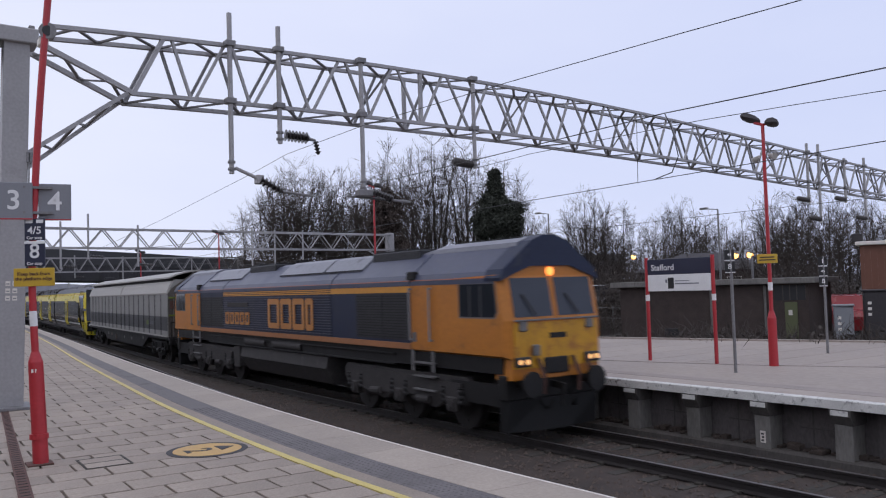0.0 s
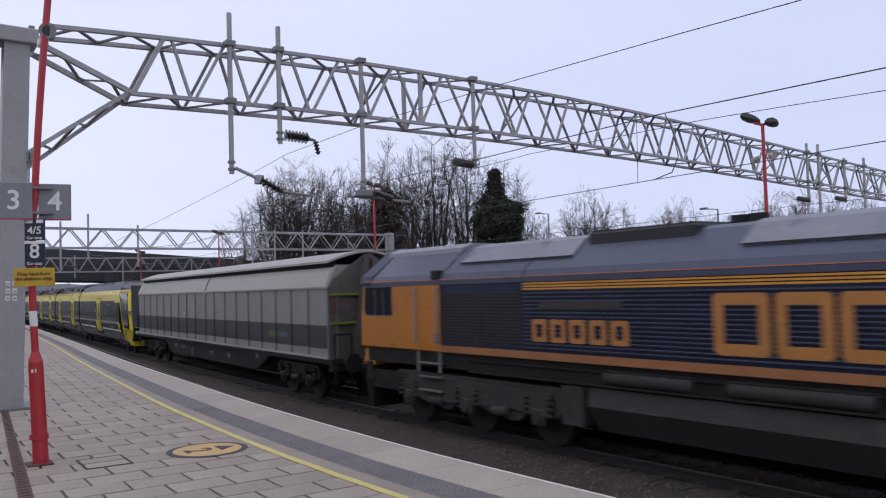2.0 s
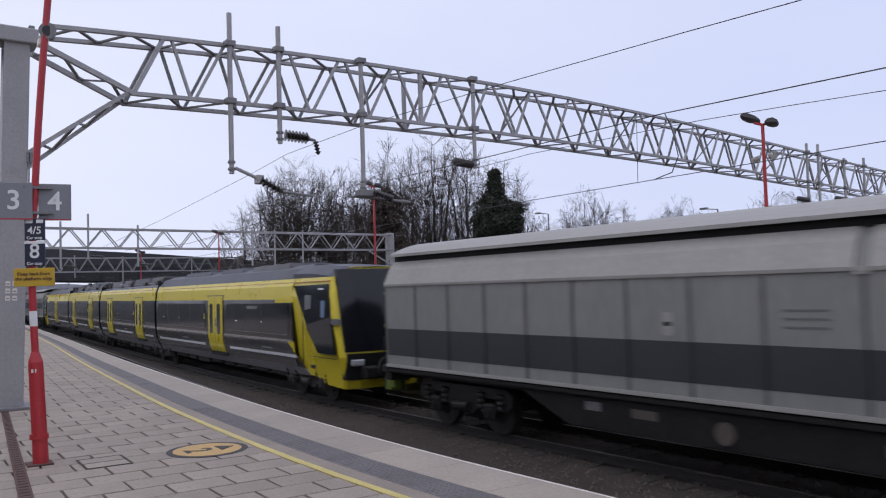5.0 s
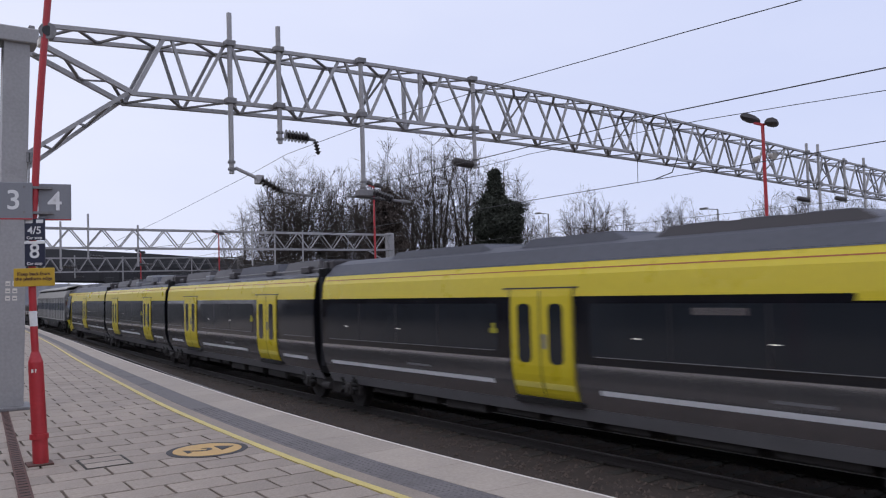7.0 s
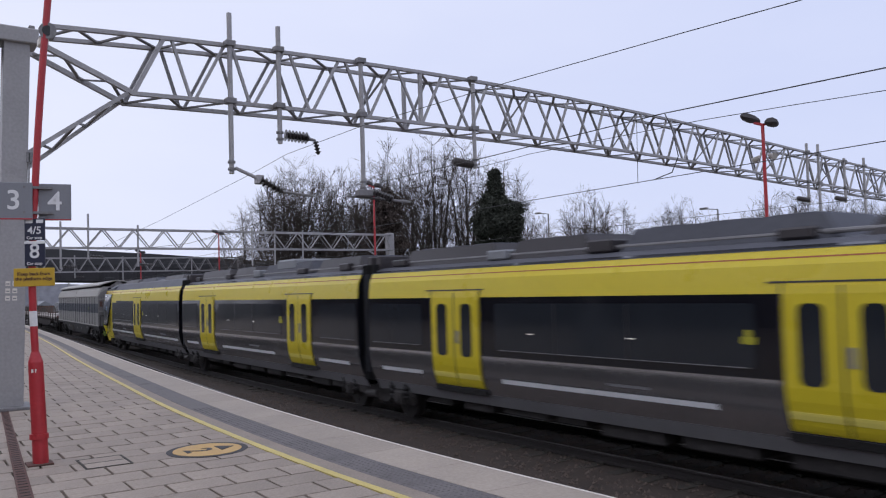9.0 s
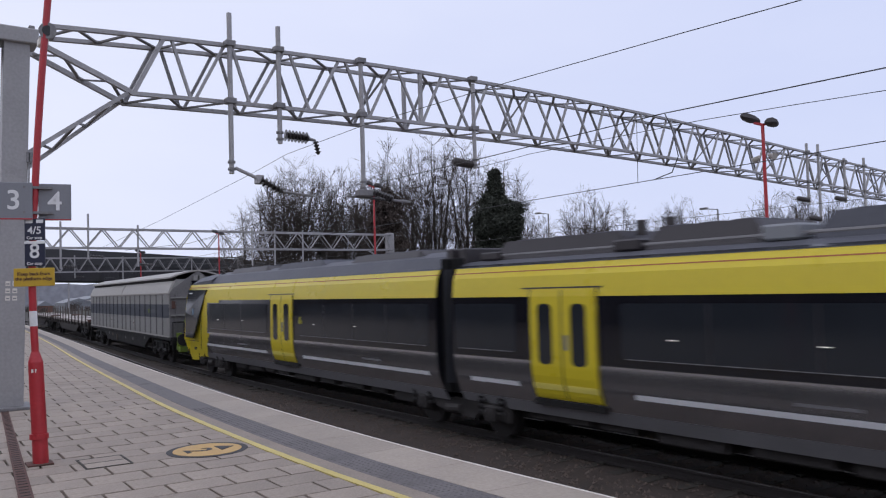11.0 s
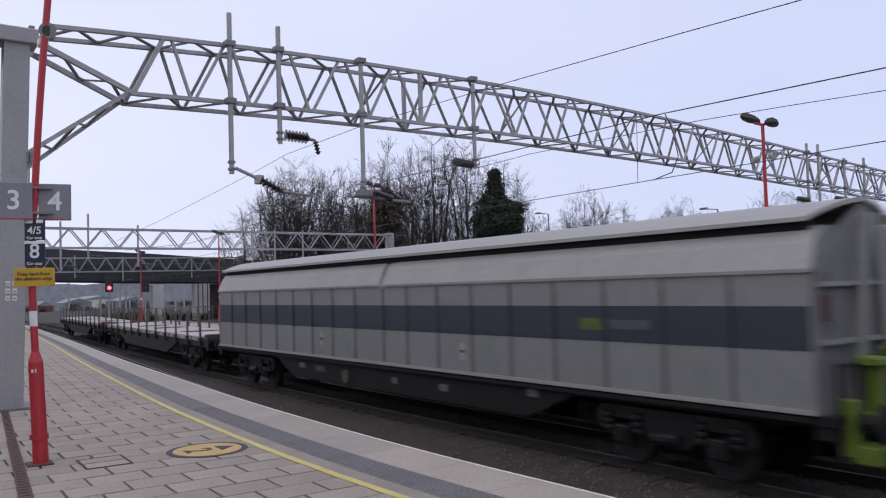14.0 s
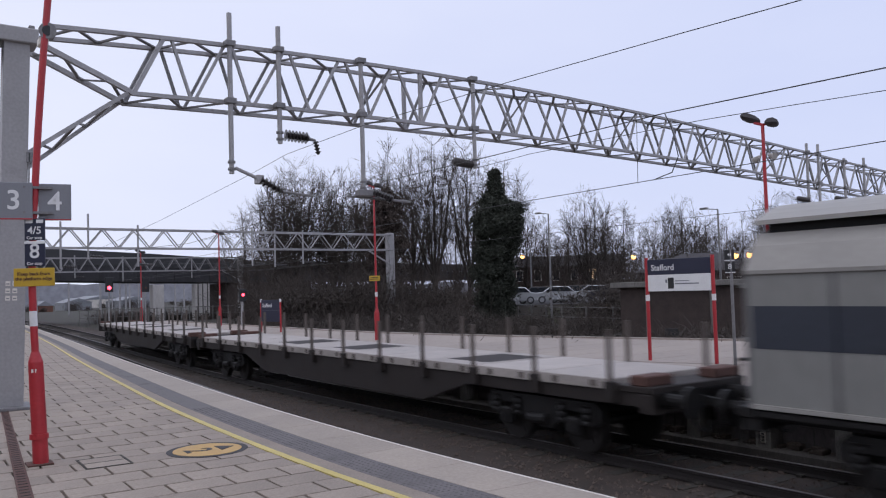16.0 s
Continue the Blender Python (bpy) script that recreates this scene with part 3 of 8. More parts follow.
def far_platform():
    p = thing("platform_far", "pale paved island platform with dark concrete edge wall", "platform", kind="structure")
    bm = bmesh.new()
    rings = [[(x, edge_far(x) + 0.75, 0.6), (x, edge_far(x) + 0.75, 0.895), (x, back_far(x), 0.895), (x, back_far(x), -0.3), (x, back_far(x) - 0.2, -0.3), (x, back_far(x) - 0.2, 0.6)] for x in FAR_STEPS]
    part("deck", loft(bm, rings), "joint", p)
    ef = edge_far
    part("white_lip", along(bmesh.new(), ef, [(0, 0.765), (0.0, PLAT - 0.015), (0.02, PLAT), (0.14, PLAT), (0.14, 0.765)], FAR_STEPS), "white_worn", p, "worn white-painted edge")
    part("coping", along(bmesh.new(), ef, [(0.141, 0.77), (0.141, PLAT - 0.002), (0.72, PLAT - 0.002), (0.72, 0.77)], FAR_STEPS), "slab_far", p)
    part("tactile_band", along(bmesh.new(), ef, [(0.724, 0.8), (0.724, PLAT + 0.001), (1.13, PLAT + 0.001), (1.13, 0.8)], FAR_STEPS), "tactile_far", p, "buff tactile paving")
    bm = bmesh.new()
    rings = [[(x, ef(x) + 1.135, 0.85), (x, ef(x) + 1.135, PLAT - 0.001), (x, slot_far(x), PLAT - 0.001), (x, slot_far(x), 0.85)] for x in FAR_STEPS]
    part("edge_paving", loft(bm, rings), "slab_far", p)
    part("drain_slot", along(bmesh.new(), slot_far, [(0.0, 0.85), (0.0, PLAT - 0.006), (0.1, PLAT - 0.006), (0.1, 0.85)], FAR_STEPS), "black_line", p, "narrow dark drain slot")
    # paving behind the slot, laid in broad courses
    x = -42.0
    while x < 6:
        bm = bmesh.new()
        a, b = x + 0.01, x + 1.19
        loft(bm, [[(q, slot_far(q) + 0.105, 0.86), (q, slot_far(q) + 0.105, PLAT), (q, back_far(q) - 0.35, PLAT), (q, back_far(q) - 0.35, 0.86)] for q in (a, b)])
        part("paving_course", bm, "slab_far", p)
        x += 1.2
    part("back_kerb", along(bmesh.new(), back_far, [(-0.34, 0.8), (-0.34, 0.965), (-0.1, 0.965), (-0.1, 0.8)], FAR_STEPS), "slab_far", p, "pale concrete kerb")
    for lo, hi in ((-64, -42), (6, 260)):
        rest = [lo] + [q for q in FAR_STEPS if lo < q < hi] + [hi]
        loft(bm := bmesh.new(), [[(q, slot_far(q) + 0.105, 0.86), (q, slot_far(q) + 0.105, PLAT), (q, back_far(q) - 0.35, PLAT), (q, back_far(q) - 0.35, 0.86)] for q in rest])
        part("paving_run", bm, "slab_far", p)
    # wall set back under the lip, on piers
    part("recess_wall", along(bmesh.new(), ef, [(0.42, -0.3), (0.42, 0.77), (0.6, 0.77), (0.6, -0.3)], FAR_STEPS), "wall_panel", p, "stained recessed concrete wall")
    # footing and corbels take a darker concrete than the piers
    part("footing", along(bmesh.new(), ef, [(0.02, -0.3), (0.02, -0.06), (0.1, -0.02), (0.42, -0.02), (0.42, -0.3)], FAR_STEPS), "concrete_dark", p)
    x = -62.82
    while x < 12:
        y = ef(x)
        bm = bx(bmesh.new(), x - 0.15, x + 0.15, y + 0.07, y + 0.42, -0.06, 0.52, 0.012)
        pier = part("pier", bm, "concrete_old", p, "weathered concrete pier")
        bm = prism(bmesh.new(), [(y + 0.42, 0.52), (y + 0.06, 0.52), (y - 0.02, 0.66), (y - 0.02, 0.762), (y + 0.42, 0.762)], x - 0.18, x + 0.18)
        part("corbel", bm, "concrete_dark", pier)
        bm = bx(bmesh.new(), x - 0.15, x + 0.14, y - 0.028, y - 0.021, 0.67, 0.75)
        part("corbel_face", bm, "white_worn", pier)
        x += 1.42
    # crossing joints, damp patches of rubble and a plate on one pier
    y = edge_far(-8.86) + 0.062
    plate = part("number_plate", bx(bmesh.new(), -8.9, -8.8, y, y + 0.009, 0.06, 0.26), "white_edge", p, "small white number plate")
    for k in range(3):
        part("plate_mark", bx(bmesh.new(), -8.88 + 0.012 * (k % 2), -8.83, y - 0.004, y, 0.085 + k * 0.055, 0.115 + k * 0.055), "black", plate)
    for k in range(9):
        x = -15.25 + 1.42 * k
        y = edge_far(x) + 0.412
        part("wall_joint", bx(bmesh.new(), x - 0.012, x + 0.012, y, y + 0.01, -0.02, 0.77), "concrete_dark", p)
        part("wall_joint", bx(bmesh.new(), x - 0.5, x + 0.5, y, y + 0.01, 0.33, 0.35), "concrete_dark", p)
        rubble = bmesh.new()
        g = random.Random(k)
        for _ in range(10):
            q, w = x + g.uniform(-0.5, 0.5), g.uniform(0.03, 0.09)
            bx(rubble, q - w, q + w, y - 0.3 + g.uniform(0, 0.15), y - 0.05, -0.02, -0.02 + w * g.uniform(0.5, 1.3), 0.01)
        part("rubble", rubble, "ballast", p, "heap of dark rubble on the ledge")
    return p


# ---------- overhead line structures ----------
def beam_z(coef, y):
    return ((coef[0] * y + coef[1]) * y + coef[2]) * y + coef[3]


TOP = (4.06e-5, -4.053e-3, 0.10542, 7.755)
BOT = (2.287e-5, -2.379e-3, 0.06228, 6.704)
DEEP = 0.84
# places across the tracks at which the bracing meets the upper and the lower chords
UPPER = curve_of([(-1, 3.45), (0, 4.69), (2, 7.48), (4, 10.6), (6, 14.0), (10, 21.0), (15, 29.7), (24, 45.5)])
LOWER = curve_of([(0, 3.93), (2, 6.6), (4, 9.74), (6, 13.18), (10, 20.25), (14, 27.0), (24, 44.6)])


def main_gantry():
    g = thing("overhead_gantry", "grey steel lattice gantry beam cambered over the tracks", "gantry", group="overhead line gantries")
    def pt(y, high, back):
        x = -16.51 - 0.14 * y - (DEEP if back else 0.0)
        return Vector((x, y, beam_z(TOP if high else BOT, y) - (0.035 if back and not high else 0.0)))
    ys = [2.35] + [3.0 + k * 1.0 for k in range(45)]
    low = [3.95] + [4.95 + k * 1.0 for k in range(43)]
    for high, line, back in ((1, ys, 0), (1, ys, 1), (0, low, 0), (0, low, 1)):
        ring = lambda p: [p + Vector((a, 0, b)) for a, b in ((-0.05, -0.04), (0.05, -0.04), (0.05, 0.04), (-0.05, 0.04))]
        part("chord", loft(bmesh.new(), [ring(pt(y, high, back)) for y in line]), "steel", g, "square steel chord")
    # zigzag bracing of both faces; the bars stop a hand's width apart at each node
    for k in range(24):
        for back in (0, 1):
            for p, q in ((pt(LOWER(k) + 0.04, 0, back), pt(UPPER(k) - 0.08, 1, back)), (pt(UPPER(k) + 0.08, 1, back), pt(LOWER(k + 1) - 0.06, 0, back))):
                w = 0.085 if k == 0 and q.z > p.z else 0.058
                # diagonals of the back face take the darker steel
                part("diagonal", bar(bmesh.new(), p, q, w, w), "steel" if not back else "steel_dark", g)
    # lacing between the two faces, above and below
    for k in range(24):
        for high, a, b, c in ((1, LOWER(k), UPPER(k), LOWER(k + 1)), (0, UPPER(k), LOWER(k + 1), UPPER(k + 1))):
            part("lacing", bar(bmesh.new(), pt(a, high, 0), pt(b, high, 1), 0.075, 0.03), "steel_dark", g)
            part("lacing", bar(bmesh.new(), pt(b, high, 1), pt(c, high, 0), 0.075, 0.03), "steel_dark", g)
    for a, b in ((2.35, 2.9), (2.9, 3.45), (3.45, 3.93)):
        part("lacing", bar(bmesh.new(), pt(a, 1, a != 2.9), pt(b, 1, b == 3.45), 0.075, 0.03), "steel_dark", g)
    part("lacing", bar(bmesh.new(), pt(3.95, 0, 1), pt(UPPER(0), 0, 0), 0.075, 0.03), "steel_dark", g)
    # cross frames inside the beam, every third bay
    for k in range(4, 24, 3):
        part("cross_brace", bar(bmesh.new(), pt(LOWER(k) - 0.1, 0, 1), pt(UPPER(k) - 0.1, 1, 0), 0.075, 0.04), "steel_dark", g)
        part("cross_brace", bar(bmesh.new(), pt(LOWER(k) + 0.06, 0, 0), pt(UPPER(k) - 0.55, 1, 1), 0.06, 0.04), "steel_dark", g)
    for back in (0, 1):
        part("upright", bar(bmesh.new(), pt(LOWER(5), 0, back), pt(LOWER(5), 1, back), 0.09, 0.09), "steel", g, "splice upright")
    # end bay: laced raking legs and struts to the mast
    def leg(name, lo, hi, w, steps, drop=0.0):
        ends = [(lo + Vector((-DEEP * b, 0, -drop * b)), pt(hi, 0, b)) for b in (0, 1)]
        for p, q in ends:
            part(name, bar(bmesh.new(), p, q, w, w), "steel", g)
        for k in range(steps):
            f, n = (k + 0.3) / (steps + 0.3), (k + 1.3) / (steps + 0.3)
            (pa, qa), (pb, qb) = ends if k % 2 else ends[::-1]
            part("lacing", bar(bmesh.new(), pa.lerp(qa, f), pb.lerp(qb, min(n, 1)), 0.06, 0.03), "steel_dark", g)
    leg("raker", Vector((-16.85, 2.1, 7.7)), 3.98, 0.095, 4)
    leg("strut", Vector((-16.8, 1.85, 5.42)), 3.86, 0.08, 6, 0.25)
    m = thing("gantry_mast", "tall grey painted steel mast on a base plate", "mast", pose(-16.75, 1.67, PLAT, -1.3))
    bm = bmesh.new()
    bx(bm, -0.21, 0.21, -0.2, 0.23, 0.0, 6.86, 0.012)
    part("column", bm, "mast", m)
    bx(bm := bmesh.new(), -0.45, 0.45, -0.5, 0.38, 0.0, 0.06, 0.01)
    part("base_plate", bm, "steel_dark", m)
    bx(bm := bmesh.new(), -0.3, 0.3, -0.8, 0.36, 6.6, 6.88, 0.02)
    part("head_box", bm, "mast", m)
    part("head_bracket", bx(bmesh.new(), -0.26, 0.26, -0.8, -0.26, 6.33, 6.58, 0.015), "steel_dark", m)
    part("cable_clip", bx(bmesh.new(), 0.2, 0.24, 0.235, 0.26, 4.0, 4.6, 0.004), "steel_dark", m)
    for z in (4.42, 6.75):
        bx(bm := bmesh.new(), -0.24, 0.24, 0.2, 0.3, z, z + 0.2, 0.01)
        part("bracket", bm, "steel_dark", m)
    bx(bm := bmesh.new(), -0.23, 0.23, -0.22, 0.25, 3.43, 3.52, 0.01)
    part("clamp_band", bm, "steel_dark", m)
    for z in (1.93, 2.06, 2.19):
        for i in (-0.07, 0.07):
            bx(bm := bmesh.new(), 0.211, 0.215, 0.0 + i * 0.8 - 0.038, 0.0 + i * 0.8 + 0.038, z, z + 0.085)
            part("plate", bm, "white_edge", m, "small pale number plate")
    bm = bmesh.new()
    for i in range(2):
        for k in range(3):
            bx(bm, 0.216, 0.218, -0.05 + 0.11 * i - 0.03, -0.05 + 0.11 * i + 0.02, 1.955 + 0.13 * k, 1.975 + 0.13 * k)
    part("plate_mark", bm, "sign_grey", m)
    return g


def disc_string(bm, p, q, n, r):
    """A ribbed insulator from p to q."""
    p, q = Vector(p), Vector(q)
    m = (q - p).to_track_quat("Z", "Y").to_matrix()
    rings = []
    for k in range(n):
        for f, w in ((0.0, 0.45), (0.14, 0.45), (0.16, 1.0), (0.3, 0.95), (0.75, 0.5), (0.99, 0.45)):
            c = p.lerp(q, (k + f) / n)
            rings.append([c + m @ Vector((r * w * math.cos(6.2832 * i / 12), r * w * math.sin(6.2832 * i / 12), 0)) for i in range(12)])
    return loft(bm, rings)


def droppers():
    """Posts that hang from the beam, with their insulators and registration arms."""
    def hang(x, y, low, high, label, r=0.055):
        t = thing("drop_post", label, "drop post", pose(x, y, low))
        part("post", tube(bmesh.new(), (0, 0, 0), (0, 0, high - low), r, n=12), "steel", t)
        for z in (0.25, 0.1):
            part("collar", tube(bmesh.new(), (0, 0, z - 0.025), (0, 0, z + 0.025), r * 1.5, n=12), "steel_dark", t)
        for z in (beam_z(BOT, y) - low, beam_z(TOP, y) - low):
            part("clamp", bx(bmesh.new(), -0.1, 0.1, -0.11, 0.11, z - 0.06, z + 0.06, 0.01), "steel_dark", t)
        return t
    a = hang(-17.2, 6.02, 5.42, 8.92, "grey steel drop post with ribbed insulator arm")
    part("arm", tube(bmesh.new(), (0, 0.08, 0.13), (0.04, 0.62, -0.1), 0.04, n=10), "steel", a)
    part("insulator", disc_string(bmesh.new(), (0.04, 0.62, -0.1), (0.08, 1.12, -0.36), 6, 0.11), "porcelain", a, "dark ribbed porcelain insulator", smooth=False)
    part("arm_tube", tube(bmesh.new(), (0.08, 1.1, -0.35), (0.1, 1.85, -0.43), 0.03, n=8), "steel_dark", a)
    part("knuckle", bx(bmesh.new(), -0.07, 0.09, 0.52, 0.7, -0.2, 0.0, 0.02), "steel", a)
    b = hang(-17.35, 7.2, 6.18, 8.84, "grey steel drop post with strain insulator")
    part("insulator", disc_string(bmesh.new(), (0, 0.12, 0.2), (0.05, 0.68, 0.16), 7, 0.135), "porcelain", b, "dark ribbed porcelain insulator")
    part("end_fitting", tube(bmesh.new(), (0.05, 0.62, 0.16), (0.05, 0.84, 0.12), 0.05, 0.03, n=8), "steel_dark", b)
    part("hanging_insulator", disc_string(bmesh.new(), (0.05, 0.84, 0.1), (0.08, 0.9, -0.2), 4, 0.07), "porcelain", b)
    c = hang(-17.65, 9.45, 5.2, 8.36, "grey steel drop post carrying a registration arm")
    part("insulator", disc_string(bmesh.new(), (0.1, 0.2, 0.0), (0.1, 0.75, -0.16), 7, 0.105), "porcelain", c)
    part("arm_tube", tube(bmesh.new(), (-0.2, -0.35, -0.08), (0.1, 1.25, -0.2), 0.03, n=8), "steel_dark", c)
    part("bracket", bx(bmesh.new(), -0.12, 0.12, -0.18, 0.28, -0.1, 0.06, 0.02), "steel_dark", c)
    d = hang(-18.2, 13.2, 6.05, 8.4, "grey steel drop post with insulator over the far track")
    part("insulator", disc_string(bmesh.new(), (0.05, -0.15, 0.1), (0.1, -0.8, 0.15), 7, 0.12), "porcelain", d)
    for x, y, low, high in ((-21.1, 33.2, 6.0, 8.65), (-21.2, 34.2, 5.2, 8.7), (-21.6, 36.9, 6.2, 8.3), (-21.9, 39.1, 5.4, 8.5)):
        e = hang(x, y, low, high, "grey steel drop post with dark insulator", 0.06)
        part("insulator", disc_string(bmesh.new(), (0.05, -0.15, 0.15), (0.1, -1.0, 0.2), 7, 0.11), "porcelain", e)


def portal(x0, slope, ya, yb, top, bottom, masts, step, label, posts):
    """A plainer lattice portal farther along the line."""
    g = thing("overhead_gantry", label, "gantry", group="overhead line gantries")
    def pt(y, z, back):
        return Vector((x0 + slope * y - 0.6 * back, y, z))
    for z in (top, bottom):
        for back in (0, 1):
            part("chord", bar(bmesh.new(), pt(ya, z, back), pt(yb, z, back), 0.11, 0.11), "steel", g)
    y, k = ya, 0
    while y < yb - 0.3:
        n = min(y + step, yb)
        z0, z1 = (bottom, top) if k % 2 == 0 else (top, bottom)
        part("diagonal", bar(bmesh.new(), pt(y, z0, 0), pt(n, z1, 0), 0.065, 0.065), "steel", g)
        # back diagonal is thinner and in the darker steel
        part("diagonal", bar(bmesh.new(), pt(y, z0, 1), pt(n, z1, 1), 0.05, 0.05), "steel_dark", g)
        y, k = n, k + 1
    for y in masts:
        bm = bx(bmesh.new(), x0 + slope * y - 0.55, x0 + slope * y + 0.0, y - 0.25, y + 0.25, -0.36, top + 0.15, 0.02)
        part("mast", bm, "steel", g)
        for s in (-1, 1):
            if ya < y + s * 2.5 < yb:
                part("brace", bar(bmesh.new(), pt(y, bottom - 1.2, 0), pt(y + s * 2.3, bottom, 0), 0.1, 0.1), "steel", g)
    for y, lo, hi in posts:
        t = thing("drop_post", "slim grey drop post on a distant gantry", "drop post", pose(x0 + slope * y + 0.1, y, lo))
        part("post", tube(bmesh.new(), (0, 0, 0), (0, 0, hi - lo), 0.06, n=8), "steel", t)
        part("insulator", disc_string(bmesh.new(), (0, 0.1, 0.15), (0, 0.9, 0.1), 5, 0.09), "porcelain", t)
    return g


def wires():
    def line(name, pts, r, label):
        bm = bmesh.new()
        for p, q in zip(pts, pts[1:]):
            tube(bm, p, q, r * 0.72, n=6)
        tagged(part(name, bm, "wire"), label, "wire", group="overhead wires")
    def sagging(f, off, x0, x1, z0, z1, sag, n=14):
        return [(x0 + (x1 - x0) * k / n, f(x0 + (x1 - x0) * k / n) + off, z0 + (z1 - z0) * k / n - sag * 4 * (k / n) * (1 - k / n)) for k in range(n + 1)]
    line("feeder_wire", [(-54, 8.5, 4.6), (-40, 7.5, 4.95), (-27.8, 7.3, 5.34), (-19.6, 7.3, 5.77), (-17.2, 7.3, 5.93), (-13.6, 7.3, 5.92), (-9.2, 7.3, 5.75), (-6.1, 7.3, 5.6), (-4.4, 7.3, 5.51), (12, 7.4, 5.2)], 0.008, "dark catenary wire over the near track")
    line("catenary_wire", [(-54, 12.0, 5.75), (-38, 11.2, 5.2), (-28, 10.7, 5.3), (-18.2, 10.5, 5.62), (-14, 10.5, 5.59), (-9.2, 10.5, 5.59), (-5.5, 10.5, 5.47), (14, 10.9, 5.1)], 0.013, "dark catenary wire over the far track")
    line("contact_wire", [(-54, 11.6, 4.55)] + [(x, 10.5 - 0.02 * (x + 18), 4.5) for x in (-18, -12, -5, 14)], 0.009, "dark contact wire over the far track")
    line("feeder_wire", [(-52, 16, 6.2), (-18, 15, 6.55), (-12, 15, 6.4), (-9.8, 15, 6.29), (-7.9, 15, 6.18), (10, 15.2, 5.9)], 0.011, "dark feeder wire above the island platform")
    line("feeder_wire", [(-54, 15.5, 4.3), (-15.6, 14, 4.15), (-10, 14, 4.17), (12, 14.4, 4.15)], 0.007, "thin dark wire beyond the far track")
    for x, z0, z1 in ((-9.75, 4.5, 5.58),):
        line("dropper_wire", [(x, 10.45, z0), (x, 10.48, z1)], 0.007, "thin dark dropper wire between overhead wires")
    line("jumper_wire", [(-9.35, 10.45, 4.53), (-9.05, 10.5, 4.6), (-8.95, 10.55, 4.85), (-9.05, 10.55, 5.3), (-9.15, 10.5, 5.58)], 0.012, "looped dark jumper wire between overhead wires")
    # wires of the other tracks, far left and behind the island platform
    for y, z in ((21, 4.9), (22.5, 4.9), (25.5, 4.8), (29, 5.0)):
        line("contact_wire", [(-130, y + 4, z + 0.2), (-87, y + 2.0, z + 0.1), (-54, y, z)], 0.018, "dark contact wire over a distant track")
        line("catenary_wire", [(-130, y + 4, z + 1.4), (-108, y + 3, z + 0.6), (-87, y + 2.0, z + 1.3), (-70, y + 1, z + 0.5), (-54, y, z + 1.2)], 0.018, "dark catenary wire over a distant track")


# ---------- unseen station wall, added behind the camera to darken the train's reflections ---
def station_building():
    b = thing("station_building", "unseen dark brick station wall added behind the platform to darken reflections", "building", kind="structure")
    part("wall", bx(bmesh.new(), -70, 40, -9.6, -9.0, 0.0, 5.2), "brick_wall", b)
    part("roof_edge", bx(bmesh.new(), -70.3, 40.3, -9.7, -8.4, 5.2, 5.45), "concrete_dark", b)


# ---------- road bridge ----------
def road_bridge():
    b = thing("road_bridge", "dark steel girder road bridge with parapet and concrete piers", "bridge", kind="structure")
    bm = bmesh.new()
    def run(name, z, material, x0, x1, label=""):
        bm = bmesh.new()
        rings = [[(x0, y, lo), (x0, y, hi), (x1, y, hi), (x1, y, lo)] for y, lo, hi in z]
        part(name, loft(bm, rings), material, b, label)
    run("girder", [(-40, 5.1, 7.0), (14, 5.0, 6.9), (27, 4.55, 6.4), (39, 4.25, 5.9), (75, 3.9, 5.2)], "bridge", -115, -105, "dark riveted girder")
    run("parapet", [(-40, 7.02, 8.9), (14, 6.92, 8.72), (27, 6.42, 8.0), (39, 5.92, 7.15), (75, 5.22, 6.2)], "stripe", -105.3, -104.9, "dark blue-grey parapet panels")
    run("parapet", [(-40, 7.02, 8.9), (14, 6.92, 8.72), (27, 6.42, 8.0), (39, 5.92, 7.15), (75, 5.22, 6.2)], "stripe", -115.2, -114.8)
    y = -39.0
    while y < 74:
        z = float(np.interp(y, (-40, 14, 27, 39, 75), (5.1, 5.0, 4.55, 4.25, 3.9)))
        part("stiffener", bx(bmesh.new(), -105.0, -104.82, y - 0.06, y + 0.06, z + 0.1, z + 1.6), "bridge", b)
        y += 2.2
    for y0, y1, m in ((31.6, 33.4, "pale_concrete"), (26.4, 27.7, "pale_concrete"), (36.0, 48.0, "brick_wall")):
        part("pier", bx(bmesh.new(), -106.2 if m == "pale_concrete" else -113, -104.5 if m == "pale_concrete" else -105.6, y0, y1, -0.36, 4.2, 0.03), m, b)
    for y in (31.9, 32.5, 33.1):
        part("pier_rib", bx(bmesh.new(), -104.52, -104.4, y - 0.05, y + 0.05, -0.36, 4.4), "concrete_dark", b)
    return b


# ---------- the train ----------
WHEELSETS = []


def plates(bm, pts, y, thick=0.02):
    """A flat plate with outline pts in (x, z) on both flanks, its outer face at +-y."""
    two = bm if isinstance(bm, list) else [bm, bmesh.new()]
    prism(two[0], pts, -y, -y + thick, "y")
    prism(two[1], pts, y - thick, y, "y")
    return two


def rect(x0, x1, z0, z1, r=0.0):
    if not r:
        return [(x0, z0), (x1, z0), (x1, z1), (x0, z1)]
    out = []
    for cx, cz, a in ((x1 - r, z0 + r, -90), (x1 - r, z1 - r, 0), (x0 + r, z1 - r, 90), (x0 + r, z0 + r, 180)):
        for k in range(4):
            t = radians(a + 30 * k)
            out.append((cx + r * math.cos(t), cz + r * math.sin(t)))
    return out


